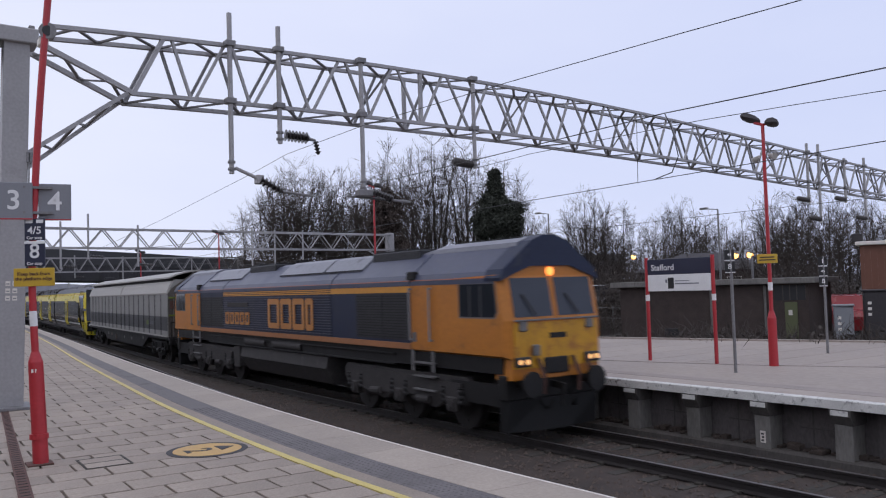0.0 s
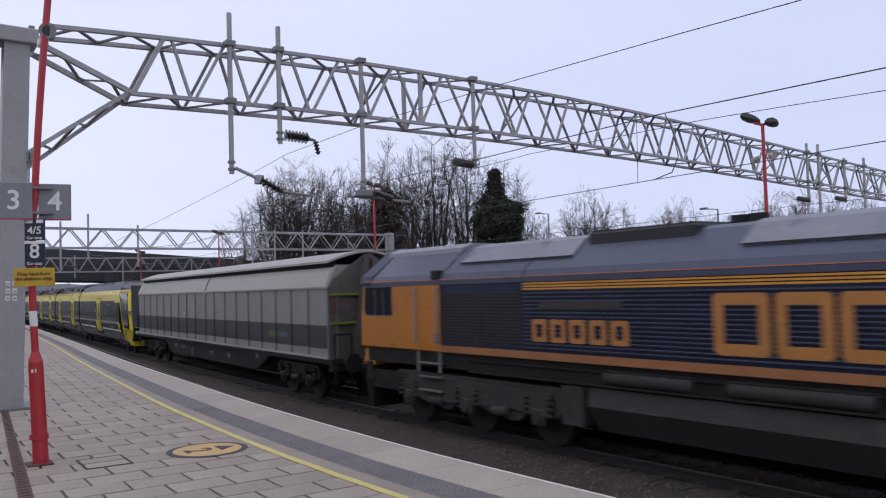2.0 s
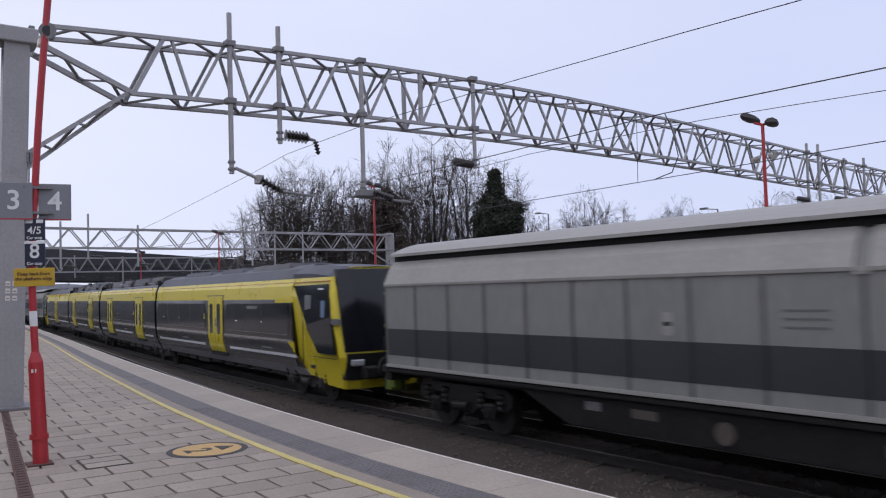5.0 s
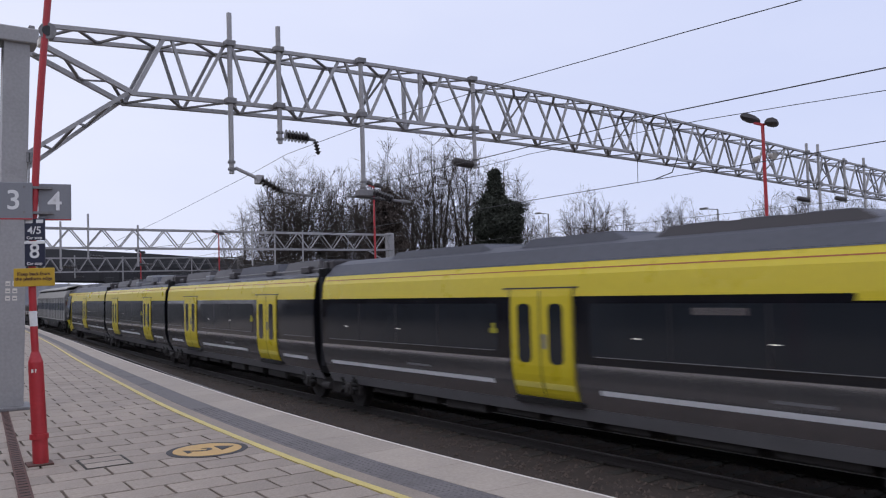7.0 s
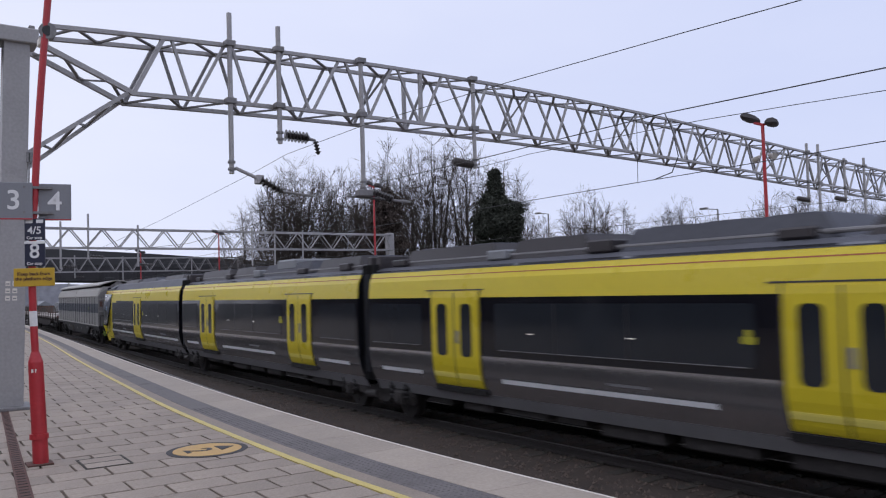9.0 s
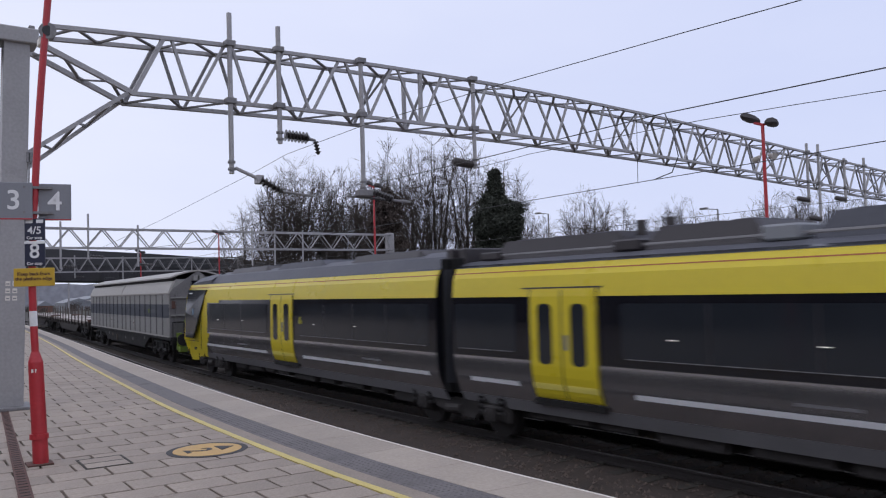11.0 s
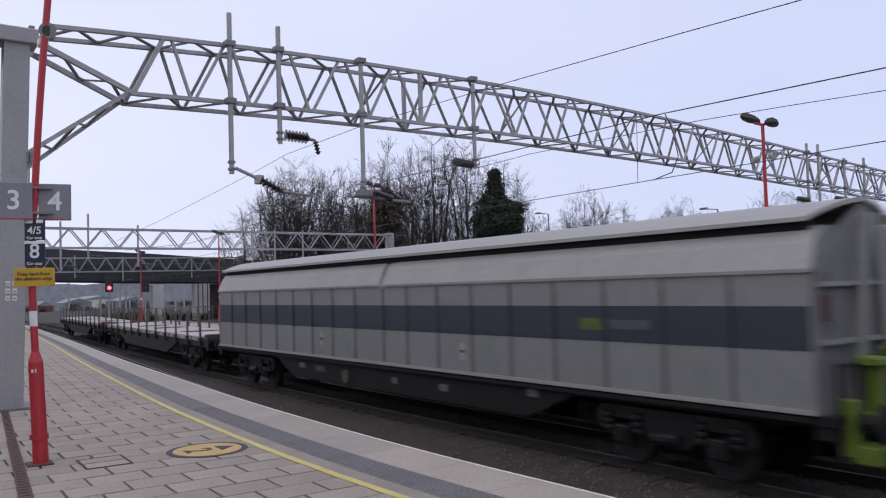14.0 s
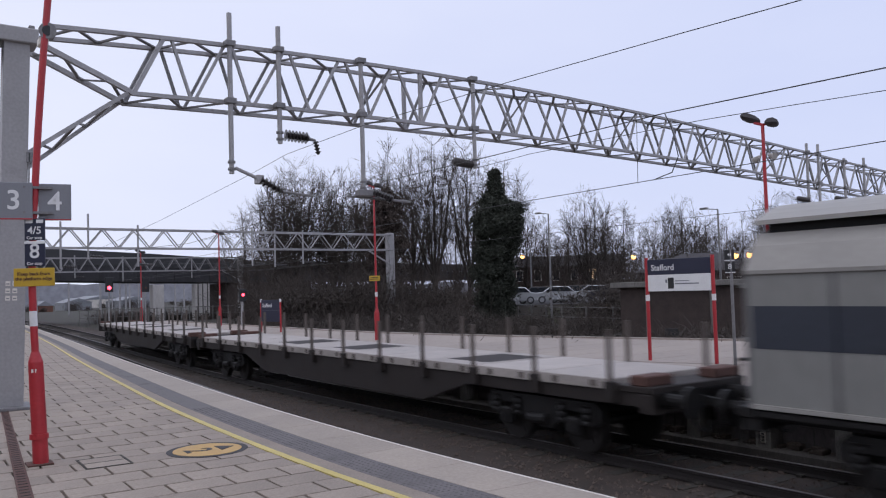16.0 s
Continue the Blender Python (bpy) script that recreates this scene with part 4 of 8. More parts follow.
def wheelset(parent, x, r):
    ax = part("wheelset", tube(bmesh.new(), (0, -0.95, 0), (0, 0.95, 0), 0.08, n=10), "wheel", parent)
    ax.matrix_basis = pose(x, 0, r)
    for s in (-1, 1):
        bm = tube(bmesh.new(), (0, s * 0.69, 0), (0, s * 0.83, 0), r, n=28)
        tube(bm, (0, s * 0.66, 0), (0, s * 0.69, 0), r + 0.03, n=28)
        tube(bm, (0, s * 0.83, 0), (0, s * 0.87, 0), r * 0.55, r * 0.3, n=20)
        for k in range(4):
            a = k * math.pi / 2
            tube(bm, (r * 0.7 * math.cos(a), s * 0.82, r * 0.7 * math.sin(a)), (r * 0.7 * math.cos(a), s * 0.842, r * 0.7 * math.sin(a)), r * 0.09, n=8)
        part("wheel", bm, "wheel", ax)
    WHEELSETS.append((ax, x, r))
    return ax


def bogie(parent, x, axles, r, y=1.08, z0=0.42, z1=0.92, over=0.75, material="bogie"):
    """A bogie frame with axle boxes, springs and brake gear; the wheelsets are separate parts."""
    a, b = axles[0] - over, axles[-1] + over
    bm = bmesh.new()
    for s in (-1, 1):
        top = [(x + a, z1 - 0.12), (x + a + 0.15, z1)] + [(x + b - 0.15, z1), (x + b, z1 - 0.12)]
        low = [(x + b, z1 - 0.3)]
        for q in reversed(axles):
            low += [(x + q + 0.42, z0 + 0.12), (x + q + 0.34, z0 + 0.34), (x + q - 0.34, z0 + 0.34), (x + q - 0.42, z0 + 0.12)]
            if q != axles[0]:
                low += [(x + q - 0.6, z0), (x + q - 0.85, z0)]
        low.append((x + a, z1 - 0.3))
        prism(bm, top + low, s * y - 0.06, s * y + 0.06, "y")
    bx(bm, x + a + 0.3, x + b - 0.3, -y, y, z1 - 0.2, z1 - 0.02)
    frame_ob = part("bogie", bm, material, parent, "brake-dusted bogie frame")
    for q in axles:
        for s in (-1, 1):
            bm = bx(bmesh.new(), x + q - 0.16, x + q + 0.16, s * y - 0.02 * s, s * (y + 0.16), r - 0.15, r + 0.15, 0.03)
            tube(bm, (x + q, s * (y + 0.14), r), (x + q, s * (y + 0.2), r), 0.1, n=12)
            part("axle_box", bm, material, frame_ob)
            for o in (-0.3, 0.3):
                rings = [[(x + q + o + w * math.cos(i * 0.6283), s * (y + 0.08) + w * math.sin(i * 0.6283), z0 + 0.15 + k * 0.035) for i in range(10)] for k, w in enumerate((0.085, 0.085, 0.06, 0.085, 0.085, 0.06, 0.085, 0.085, 0.06, 0.085))]
                part("spring", loft(bmesh.new(), rings), "chassis", frame_ob)
    for q, n in zip(axles, list(axles[1:]) + [None]):
        if n is not None:
            for s in (-1, 1):
                m = x + (q + n) / 2
                tube(bm := bmesh.new(), (m - 0.25, s * (y + 0.1), z0 + 0.12), (m + 0.22, s * (y + 0.1), z0 + 0.15), 0.09, n=10)
                part("brake_cylinder", bm, material, frame_ob)
    for q in axles:
        wheelset(parent, x + q, r)
    return frame_ob


def buffers(parent, x, s):
    for y in (-0.87, 0.87):
        bm = tube(bmesh.new(), (x, y, 1.05), (x + s * 0.42, y, 1.05), 0.11, 0.09, n=12)
        tube(bm, (x + s * 0.42, y, 1.05), (x + s * 0.5, y, 1.05), 0.24, n=18)
        part("buffer", bm, "chassis", parent)
    bm = bar(bmesh.new(), (x, 0, 1.0), (x + s * 0.45, 0, 0.95), 0.08, 0.12)
    tube(bm, (x + s * 0.35, 0, 0.6), (x + s * 0.4, 0, 1.0), 0.04, n=8)
    part("coupling", bm, "chassis", parent)
    for y in (-0.45, 0.45):
        path = [(0, y, 1.0), (0.1, y, 0.86), (0.18, y * 0.95, 0.7), (0.28, y * 0.85, 0.58), (0.36, y * 0.78, 0.6), (0.42, y * 0.7, 0.72)]
        rings = [[(x + s * (o + 0.028 * math.cos(k * 1.047)), v, z + 0.028 * math.sin(k * 1.047)) for k in range(6)] for o, v, z in path]
        part("brake_hose", loft(bmesh.new(), [[(p[0], p[1] + 0.02 * math.cos(i * 1.047), p[2]) for i, p in enumerate(r)] for r in rings]), "gangway", parent)


def locomotive():
    t = thing("locomotive", "orange and dark blue diesel freight locomotive with yellow nose, headlights lit", "locomotive")
    # long dark blue body between the cabs
    bm = bx(bmesh.new(), -7.35, 7.35, -1.3, 1.3, 1.55, 2.96)
    part("body", bm, "blue", t, "dark blue body side")
    part("underframe", bx(bmesh.new(), -10.35, 10.35, -1.22, 1.22, 1.22, 1.55), "chassis", t)
    bm = plates(bmesh.new(), rect(-7.3, 7.3, 1.55, 1.68), 1.33, 0.05)
    part("sole_stripe", bm, "lower_gold", t, "dirty gold stripe along the sole")
    bm = plates(bmesh.new(), rect(3.45, 7.3, 2.76, 2.895), 1.316)
    for k in range(3):
        plates(bm, rect(-4.75, 3.45, 2.76 + 0.048 * k, 2.79 + 0.048 * k), 1.32)
    part("gold_stripe", bm, "gold", t, "gold stripe under the roof")
    # ribbed panels
    for k in range(15):
        z = 1.74 + k * 0.068
        part("rib", plates(bmesh.new(), [(-4.75, z), (3.45, z), (3.45, z + 0.02), (-4.75, z + 0.02)], 1.34, 0.045), "roofblue", t)
    for x0, x1 in ((-7.26, -4.8), (4.8, 7.26)):
        g = part("grille", plates(bmesh.new(), rect(x0, x1, 1.74, 2.74), 1.312), "grille", t, "black air intake grille")
        for k in range(16):
            part("slat", plates(bmesh.new(), rect(x0 + 0.05, x1 - 0.05, 1.78 + k * 0.06, 1.8 + k * 0.06), 1.32), "chassis", g)
        bm2 = plates(bmesh.new(), rect((x0 + x1) / 2 - 0.02, (x0 + x1) / 2 + 0.02, 1.74, 2.74), 1.325)
        part("mullion", bm2, "grille", g)
    # plain hollow shapes in place of the large orange lettering, and bars for the number
    for x0, w in ((-0.75, 0.86), (0.2, 0.78), (1.06, 0.78), (1.92, 0.48)):
        bm = plates(bmesh.new(), rect(x0, x0 + 0.16, 1.83, 2.64, 0.06), 1.344)
        plates(bm, rect(x0 + w - 0.16, x0 + w, 1.83, 2.64, 0.06), 1.344)
        plates(bm, rect(x0 + 0.06, x0 + w - 0.06, 2.5, 2.66), 1.345)
        plates(bm, rect(x0 + 0.06, x0 + w - 0.06, 1.81, 1.97), 1.345)
        part("orange_shape", bm, "lettering", t, "large plain orange outline shape")
    for k in range(5):
        x = -4.5 + k * 0.46
        bm = plates(bmesh.new(), rect(x, x + 0.1, 1.86, 2.25, 0.04), 1.345)
        plates(bm, rect(x + 0.26, x + 0.36, 1.86, 2.25, 0.04), 1.345)
        for z in (1.86, 2.17):
            plates(bm, rect(x + 0.04, x + 0.32, z, z + 0.08), 1.346)
        part("number_bar", bm, "lettering", t, "plain gold outline bar")
    part("nameplate", plates(bmesh.new(), rect(-4.3, -2.4, 2.42, 2.56), 1.345), "bogie", t, "small grey plate")
    # cabs
    for s in (1, -1):
        bm = bmesh.new()
        rings = []
        for y, f, b in ((-1.32, 10.5, 0.06), (-1.18, 10.6, 0), (1.18, 10.6, 0), (1.32, 10.5, 0.06)):
            rings.append([(s * 7.32, y, 1.5 + b), (s * f, y, 1.5 + b), (s * f, y, 2.2), (s * (f - 0.16), y, 3.05), (s * 7.32, y, 2.97)])
        cab = part("cab", loft(bm, rings), "orange", t, "orange cab")
        win = [(9.15, 2.27), (10.26, 2.27), (10.34, 2.38), (10.28, 2.89), (9.15, 2.89)]
        fr = [(9.12, 2.24), (10.28, 2.24), (10.37, 2.36), (10.3, 2.92), (9.12, 2.92)]
        part("window_frame", plates(bmesh.new(), [(s * a, c) for a, c in fr], 1.324, 0.02), "waggon_rib", cab)
        part("side_window", plates(bmesh.new(), [(s * a, c) for a, c in win], 1.33, 0.02), "glass", cab, "dark cab side glass")
        for x in (9.5, 9.85):
            part("window_bar", plates(bmesh.new(), rect(s * x - 0.025, s * x + 0.025, 2.28, 2.86), 1.334, 0.02), "stripe", cab)
        for x in (7.36, 8.14):
            for y in (-1.4, 1.4):
                bm = bmesh.new()
                tube(bm, (s * x, y, 1.75), (s * x, y, 2.85), 0.022, n=8)
                for z in (1.77, 2.83):
                    tube(bm, (s * x, y, z), (s * x, y * 0.93, z), 0.02, n=6)
                part("handrail", bm, "cabinet", cab, "pale vertical handrail")
        part("door", plates(bmesh.new(), rect(s * 7.44, s * 8.06, 1.62, 2.9, 0.05) if s > 0 else rect(-8.06, -7.44, 1.62, 2.9, 0.05), 1.327), "orange", cab)
        for x in (7.36, 8.14):
            part("step_hanger", plates(bmesh.new(), rect(s * x - 0.035, s * x + 0.035, 1.12, 1.55), 1.34, 0.04), "waggon_rib", cab)
        for z in (0.72, 1.0, 1.28):
            for y in (-1, 1):
                bm = bmesh.new()
                bx(bm, min(s * 7.36, s * 8.14), max(s * 7.36, s * 8.14), y * 1.12, y * 1.34, z, z + 0.03)
                part("step", bm, "waggon_rib", cab)
        part("door_sign", plates(bmesh.new(), rect(s * 7.45 - 0.08, s * 7.45 + 0.08, 1.72, 1.92), 1.335), "waggon_rib", cab)
        # front: nose panel, screens, visor, lamps
        def slope(y0, y1, z0, z1, out):
            fx = lambda z: 10.6 - (z - 2.2) * 0.16 / 0.85 if z > 2.2 else 10.6
            return [[(s * (fx(z) + o), y, z) for y, z in ((y0, z0), (y1, z0), (y1, z1), (y0, z1))] for o in (-0.03, out)]
        part("nose_panel", loft(bmesh.new(), [[(s * x, y, z) for y, z in ((-1.14, 1.32), (1.14, 1.32), (1.14, 2.16), (-1.14, 2.16))] for x in (10.55, 10.62)]), "nose", cab, "dirty yellow nose panel")
        for y0, y1 in ((-1.1, -0.07), (0.07, 1.1)):
            part("screen_frame", loft(bmesh.new(), slope(y0 - 0.04, y1 + 0.04, 2.22, 3.02, 0.012)), "orange", cab)
            part("windscreen", loft(bmesh.new(), slope(y0, y1, 2.26, 2.98, 0.02)), "glass_pale", cab, "pale reflecting windscreen")
            bm = bar(bmesh.new(), (s * 10.66, (y0 + y1) / 2, 2.3), (s * 10.56, y0 + 0.25, 2.68), 0.02, 0.03)
            part("wiper", bm, "black", cab)
            part("lamp_housing", bx(bmesh.new(), min(s * 10.6, s * 10.66), max(s * 10.6, s * 10.66), (y0 + y1) * 0.5 * 1.55 - 0.1, (y0 + y1) * 0.5 * 1.55 + 0.1, 2.0, 2.2, 0.02), "waggon_rib", cab)
        part("white_rail", tube(bmesh.new(), (s * 10.66, -1.14, 2.2), (s * 10.66, 1.14, 2.2), 0.018, n=6), "waggon_rib", cab)
        part("makers_plate", bx(bmesh.new(), min(s * 10.6, s * 10.63), max(s * 10.6, s * 10.63), -0.2, 0.25, 1.85, 1.95), "chassis", cab)
        for y in (-0.55, 0.4, 0.75):
            tube(bm := bmesh.new(), (s * 10.64, y, 1.5), (s * 10.76, y + 0.06, 1.15), 0.035, n=6)
            tube(bm, (s * 10.76, y + 0.06, 1.15), (s * 10.68, y + 0.1, 0.85), 0.035, n=6)
            part("jumper_hose", bm, "rust", cab)
        part("jumper_box", bx(bmesh.new(), min(s * 10.6, s * 10.7), max(s * 10.6, s * 10.7), -0.68, -0.52, 1.55, 1.75, 0.02), "waggon_rib", cab)
        part("coupling_recess", bx(bmesh.new(), min(s * 10.58, s * 10.64), max(s * 10.58, s * 10.64), -0.38, 0.3, 1.2, 1.5, 0.02), "chassis", cab)
        part("valance", loft(bmesh.new(), [[(s * x, y, z) for y, z in ((-1.2, 1.12), (1.2, 1.12), (1.16, 1.5), (-1.16, 1.5))] for x in (10.1, 10.58)]), "orange", cab)
        gable = [(-1.335, 2.93), (-1.345, 2.99), (-1.26, 3.15), (-0.5, 3.68), (-0.18, 3.79), (0.18, 3.79), (0.5, 3.68), (1.26, 3.15), (1.345, 2.99), (1.335, 2.93), (1.1, 3.02), (0.55, 3.2), (-0.55, 3.2), (-1.1, 3.02)]
        part("gable", prism(bmesh.new(), gable, s * 10.0, s * 10.5), "blue", cab, "dark peaked gable over the windscreens")
        part("brow", prism(bmesh.new(), [(-1.25, 2.95), (-1.05, 3.03), (-0.5, 3.21), (0.5, 3.21), (1.05, 3.03), (1.25, 2.95)], s * 10.05, s * 10.45), "orange", cab)
        for y in (-0.95, 0.95):
            bm = bx(bmesh.new(), min(s * 10.6, s * 10.68), max(s * 10.6, s * 10.68), y - 0.2, y + 0.2, 1.36, 1.54, 0.02)
            lamp = part("lamp_unit", bm, "black", cab)
            for o in (-0.09, 0.09):
                tube(bm := bmesh.new(), (s * 10.68, y + o, 1.45), (s * 10.695, y + o, 1.45), 0.048, n=14)
                part("headlight", bm, "head_lamp" if s > 0 else "lens", lamp, "lit headlight" if s > 0 else "")
        tube(bm := bmesh.new(), (s * 10.44, 0, 3.1), (s * 10.5, 0, 3.09), 0.085, n=16)
        part("marker_light", bm, "marker" if s > 0 else "lens", cab)
        buffers(t, s * 10.35, s)
        part("buffer_beam", bx(bmesh.new(), min(s * 10.2, s * 10.45), max(s * 10.2, s * 10.45), -1.25, 1.25, 0.75, 1.2, 0.02), "chassis", t)
        bm = loft(bmesh.new(), [[(s * 10.2, y, 0.15), (s * (10.62 if abs(y) < 0.5 else 10.45), y, 0.18), (s * 10.5, y, 0.75), (s * 10.2, y, 0.75)] for y in (-1.2, -0.3, 0.3, 1.2)])
        part("snow_plough", bm, "gangway", t)
        part("lower_plate", plates(bmesh.new(), rect(min(s * 8.6, s * 10.3), max(s * 8.6, s * 10.3), 0.62, 1.02, 0.03), 1.2, 0.1), "chassis", t)
    # roof
    prof = [(-1.33, 2.9), (-1.33, 2.98), (-1.25, 3.12), (-0.6, 3.6), (-0.4, 3.66), (0.4, 3.66), (0.6, 3.6), (1.25, 3.12), (1.33, 2.98), (1.33, 2.9)]
    part("roof", prism(bmesh.new(), prof, -10.3, 10.3), "roofblue", t, "blue-grey sloping roof")
    part("roof_line", prism(bmesh.new(), [(-1.336, 2.996), (-1.329, 3.009), (1.329, 3.009), (1.336, 2.996)], -10.2, 10.2), "redline", t)
    cap = [(-0.66, 3.5), (-0.62, 3.66), (-0.3, 3.76), (0.3, 3.76), (0.62, 3.66), (0.66, 3.5)]
    for x0, x1 in ((7.4, 10.2), (-10.2, -7.3)):
        part("roof_hatch", prism(bmesh.new(), cap, x0, x1), "rooftop", t, "sooty raised roof section, painted pale grey for reflected sky")
    part("roof_ramp", loft(bmesh.new(), [[(x, y, 3.5 + (z - 3.5) * f) for y, z in cap] for x, f in ((7.4, 1.0), (6.95, 0.62))]), "rooftop", t)
    for x0, x1 in ((2.55, 4.65), (-0.45, 2.45), (-6.9, -3.75)):
        bm = loft(bmesh.new(), [[(x0, y, z), (x1, y, z), (x1, y, z - 0.04), (x0, y, z - 0.04)] for y, z in ((-1.02, 3.33), (-0.62, 3.625), (-0.42, 3.69), (0.42, 3.69), (0.62, 3.625), (1.02, 3.33))])
        part("roof_panel", bm, "rooftop", t, "lift-off roof panel, painted pale for reflected sky")
        for y in (-1, 1):
            part("panel_seam", bar(bmesh.new(), (x0, y * 1.03, 3.318), (x1, y * 1.03, 3.318), 0.03, 0.03), "grille", t)
    for x0, x1 in ((4.75, 6.9), (-3.6, -1.4)):
        bm = bx(bmesh.new(), x0, x1, -0.74, 0.74, 3.45, 3.7, 0.03)
        for k in range(int((x1 - x0) / 0.2)):
            bx(bm, x0 + 0.06 + k * 0.2, x0 + 0.14 + k * 0.2, -0.7, 0.7, 3.7, 3.73)
        part("roof_vent", bm, "grille", t, "dark roof grilles")
    for x in (-1.1, -0.75):
        tube(bm := bmesh.new(), (x, 0, 3.6), (x, 0, 3.8), 0.16, n=14)
        part("exhaust", bm, "chassis", t)
    for x in (-4.76, 3.46, 7.3, -7.3):
        bm = loft(bmesh.new(), [[(q, y, z) for y, z in ((-1.345, 2.9), (-1.345, 2.99), (-1.262, 3.13), (-0.61, 3.612), (0, 3.7), (0.61, 3.612), (1.262, 3.13), (1.345, 2.99), (1.345, 2.9))] for q in (x - 0.02, x + 0.02)])
        part("roof_joint", bm, "roofblue", t)
    for x in (-7.4, 7.4):
        bx(bm := bmesh.new(), x - 0.18, x + 0.1, -1.36, -1.2, 3.02, 3.2, 0.02)
        part("roof_step", bm, "chassis", t)
    # below the sole
    bm = loft(bmesh.new(), [[(x, y, z) for y, z in ((-1.2, 1.15), (-1.27, 0.85), (-0.95, 0.42), (0.95, 0.42), (1.27, 0.85), (1.2, 1.15))] for x in (-3.3, 3.0)])
    part("fuel_tank", bm, "bogie", t, "oily black fuel tank")
    part("battery_box", plates(bmesh.new(), rect(-3.9, -3.4, 0.5, 1.15, 0.04), 1.27, 0.3), "bogie", t)
    part("air_tank", tube(tube(bmesh.new(), (-2.9, -1.18, 1.34), (-1.2, -1.18, 1.34), 0.13, n=14), (-0.6, -1.18, 1.34), (1.4, -1.18, 1.34), 0.13, n=14), "bogie", t, "grey air tanks", smooth=True)
    for z in (1.2, 1.42):
        part("pipe", tube(tube(bmesh.new(), (-6.5, -1.26, z), (6.5, -1.26, z), 0.022, n=6), (-6.5, 1.26, z), (6.5, 1.26, z), 0.022, n=6), "chassis", t)
    for s in (-1, 1):
        bogie(t, s * 6.6, (-2.07, 0, 2.07), 0.53, y=1.12, z0=0.4, z1=1.08, over=0.62)
        bm = plates(bmesh.new(), [(s * 6.6 - 2.5, 0.72), (s * 6.6 - 1.4, 0.5), (s * 6.6 + 1.2, 0.62), (s * 6.6 + 2.4, 0.55), (s * 6.6 + 2.4, 0.95), (s * 6.6 - 2.0, 1.05)], 1.24, 0.06)
        part("bogie_side_plate", bm, "bogie", t, "dusty grey bogie side plate")
    return t


def waggon(stripe_low, stripe_high, label, green, patch):
    """A long van with sliding walls, ribbed flanks and an overhanging canopy roof."""
    t = thing("covered_waggon", label, "waggon", group="covered barrier waggons")
    L = 10.85
    cut = lambda z: float(np.interp(z, (2.95, 3.5), (L - 0.25, L - 0.32)))
    full = ((-1.29, 1.16), (-1.29, 2.94), (-1.16, 3.24), (-1.04, 3.42), (-0.95, 3.5), (0.95, 3.5), (1.04, 3.42), (1.16, 3.24), (1.29, 2.94), (1.29, 1.16))
    bm = loft(bmesh.new(), [[(s * cut(z), y, z) for y, z in full] for s in (-1, 1)])
    part("body", bm, "waggon", t, "faded grey sliding wall")
    for s in (-1, 1):
        for x0, x1 in ((None, 0.06), (0.26, None)):
            strip = [(s * 1.325, 2.9), (s * 1.335, 2.95), (s * 1.2, 3.27), (s * 1.07, 3.44), (s * 0.98, 3.44), (s * 1.1, 3.24), (s * 1.25, 2.93)]
            part("upper_panel", loft(bmesh.new(), [[(-cut(z) - 0.02 if x0 is None else x0, y, z) for y, z in strip], [(cut(z) + 0.02 if x1 is None else x1, y, z) for y, z in strip]]), "waggon_roof", t, "paler sloping upper panel")
        # solid black strip stands in for the shaded gap below the eave
        part("gap_strip", prism(bmesh.new(), [(s * 1.06, 3.42), (s * 1.06, 3.56), (s * 0.9, 3.56), (s * 0.9, 3.42)], -L + 0.42, L - 0.42), "gangway", t, "black strip standing for the shade in the gap under the canopy")
    part("centre_seam", plates(bmesh.new(), rect(0.07, 0.25, 2.86, 2.96), 1.33, 0.04), "waggon_roof", t)
    roof = [(y, 3.88 - 0.27 * (abs(y) / 1.2) ** 1.6, L - 0.12 - 0.2 * abs(y) / 1.2) for y in (-1.2, -0.9, -0.6, -0.3, 0, 0.3, 0.6, 0.9, 1.2)]
    part("canopy_roof", loft(bmesh.new(), [[(-e, y, z - 0.06), (-e, y, z), (e, y, z), (e, y, z - 0.06)] for y, z, e in roof]), "waggon_roof", t, "pale grey canopy roof")
    part("stripe", plates(bmesh.new(), rect(-L + 0.28, L - 0.28, stripe_low, stripe_high), 1.297), "stripe_blue" if green else "stripe", t, "dark slate painted stripe")
    for y in (-1, 1):
        rib = prism(bmesh.new(), [(-0.035, y * 1.285), (-0.02, y * 1.33), (0.02, y * 1.33), (0.035, y * 1.285)], 1.2, 2.9, "z")
        rme = bpy.data.meshes.new("rib")
        bmesh.ops.recalc_face_normals(rib, faces=rib.faces)
        rib.to_mesh(rme), rib.free()
        rb = prism(bmesh.new(), [(-0.037, y * 1.285), (-0.021, y * 1.334), (0.021, y * 1.334), (0.037, y * 1.285)], stripe_low, stripe_high, "z")
        sme = bpy.data.meshes.new("rib_band")
        bmesh.ops.recalc_face_normals(rb, faces=rb.faces)
        rb.to_mesh(sme), rb.free()
        for k in range(1, 18):
            ob = mesh_part("rib", rme, "waggon_rib", t, pose(-L + 0.25 + k * (2 * L - 0.5) / 18 + (0.16 if k == 9 else 0), 0, 0))
            mesh_part("rib_band", sme, "stripe_blue" if green else "stripe", ob)
    part("bottom_rail", plates(bmesh.new(), rect(-L + 0.25, L - 0.25, 1.13, 1.19), 1.33, 0.06), "waggon_roof", t)
    part("door_track", plates(bmesh.new(), rect(-L + 0.3, L - 0.3, 1.03, 1.1), 1.3, 0.05), "chassis", t)
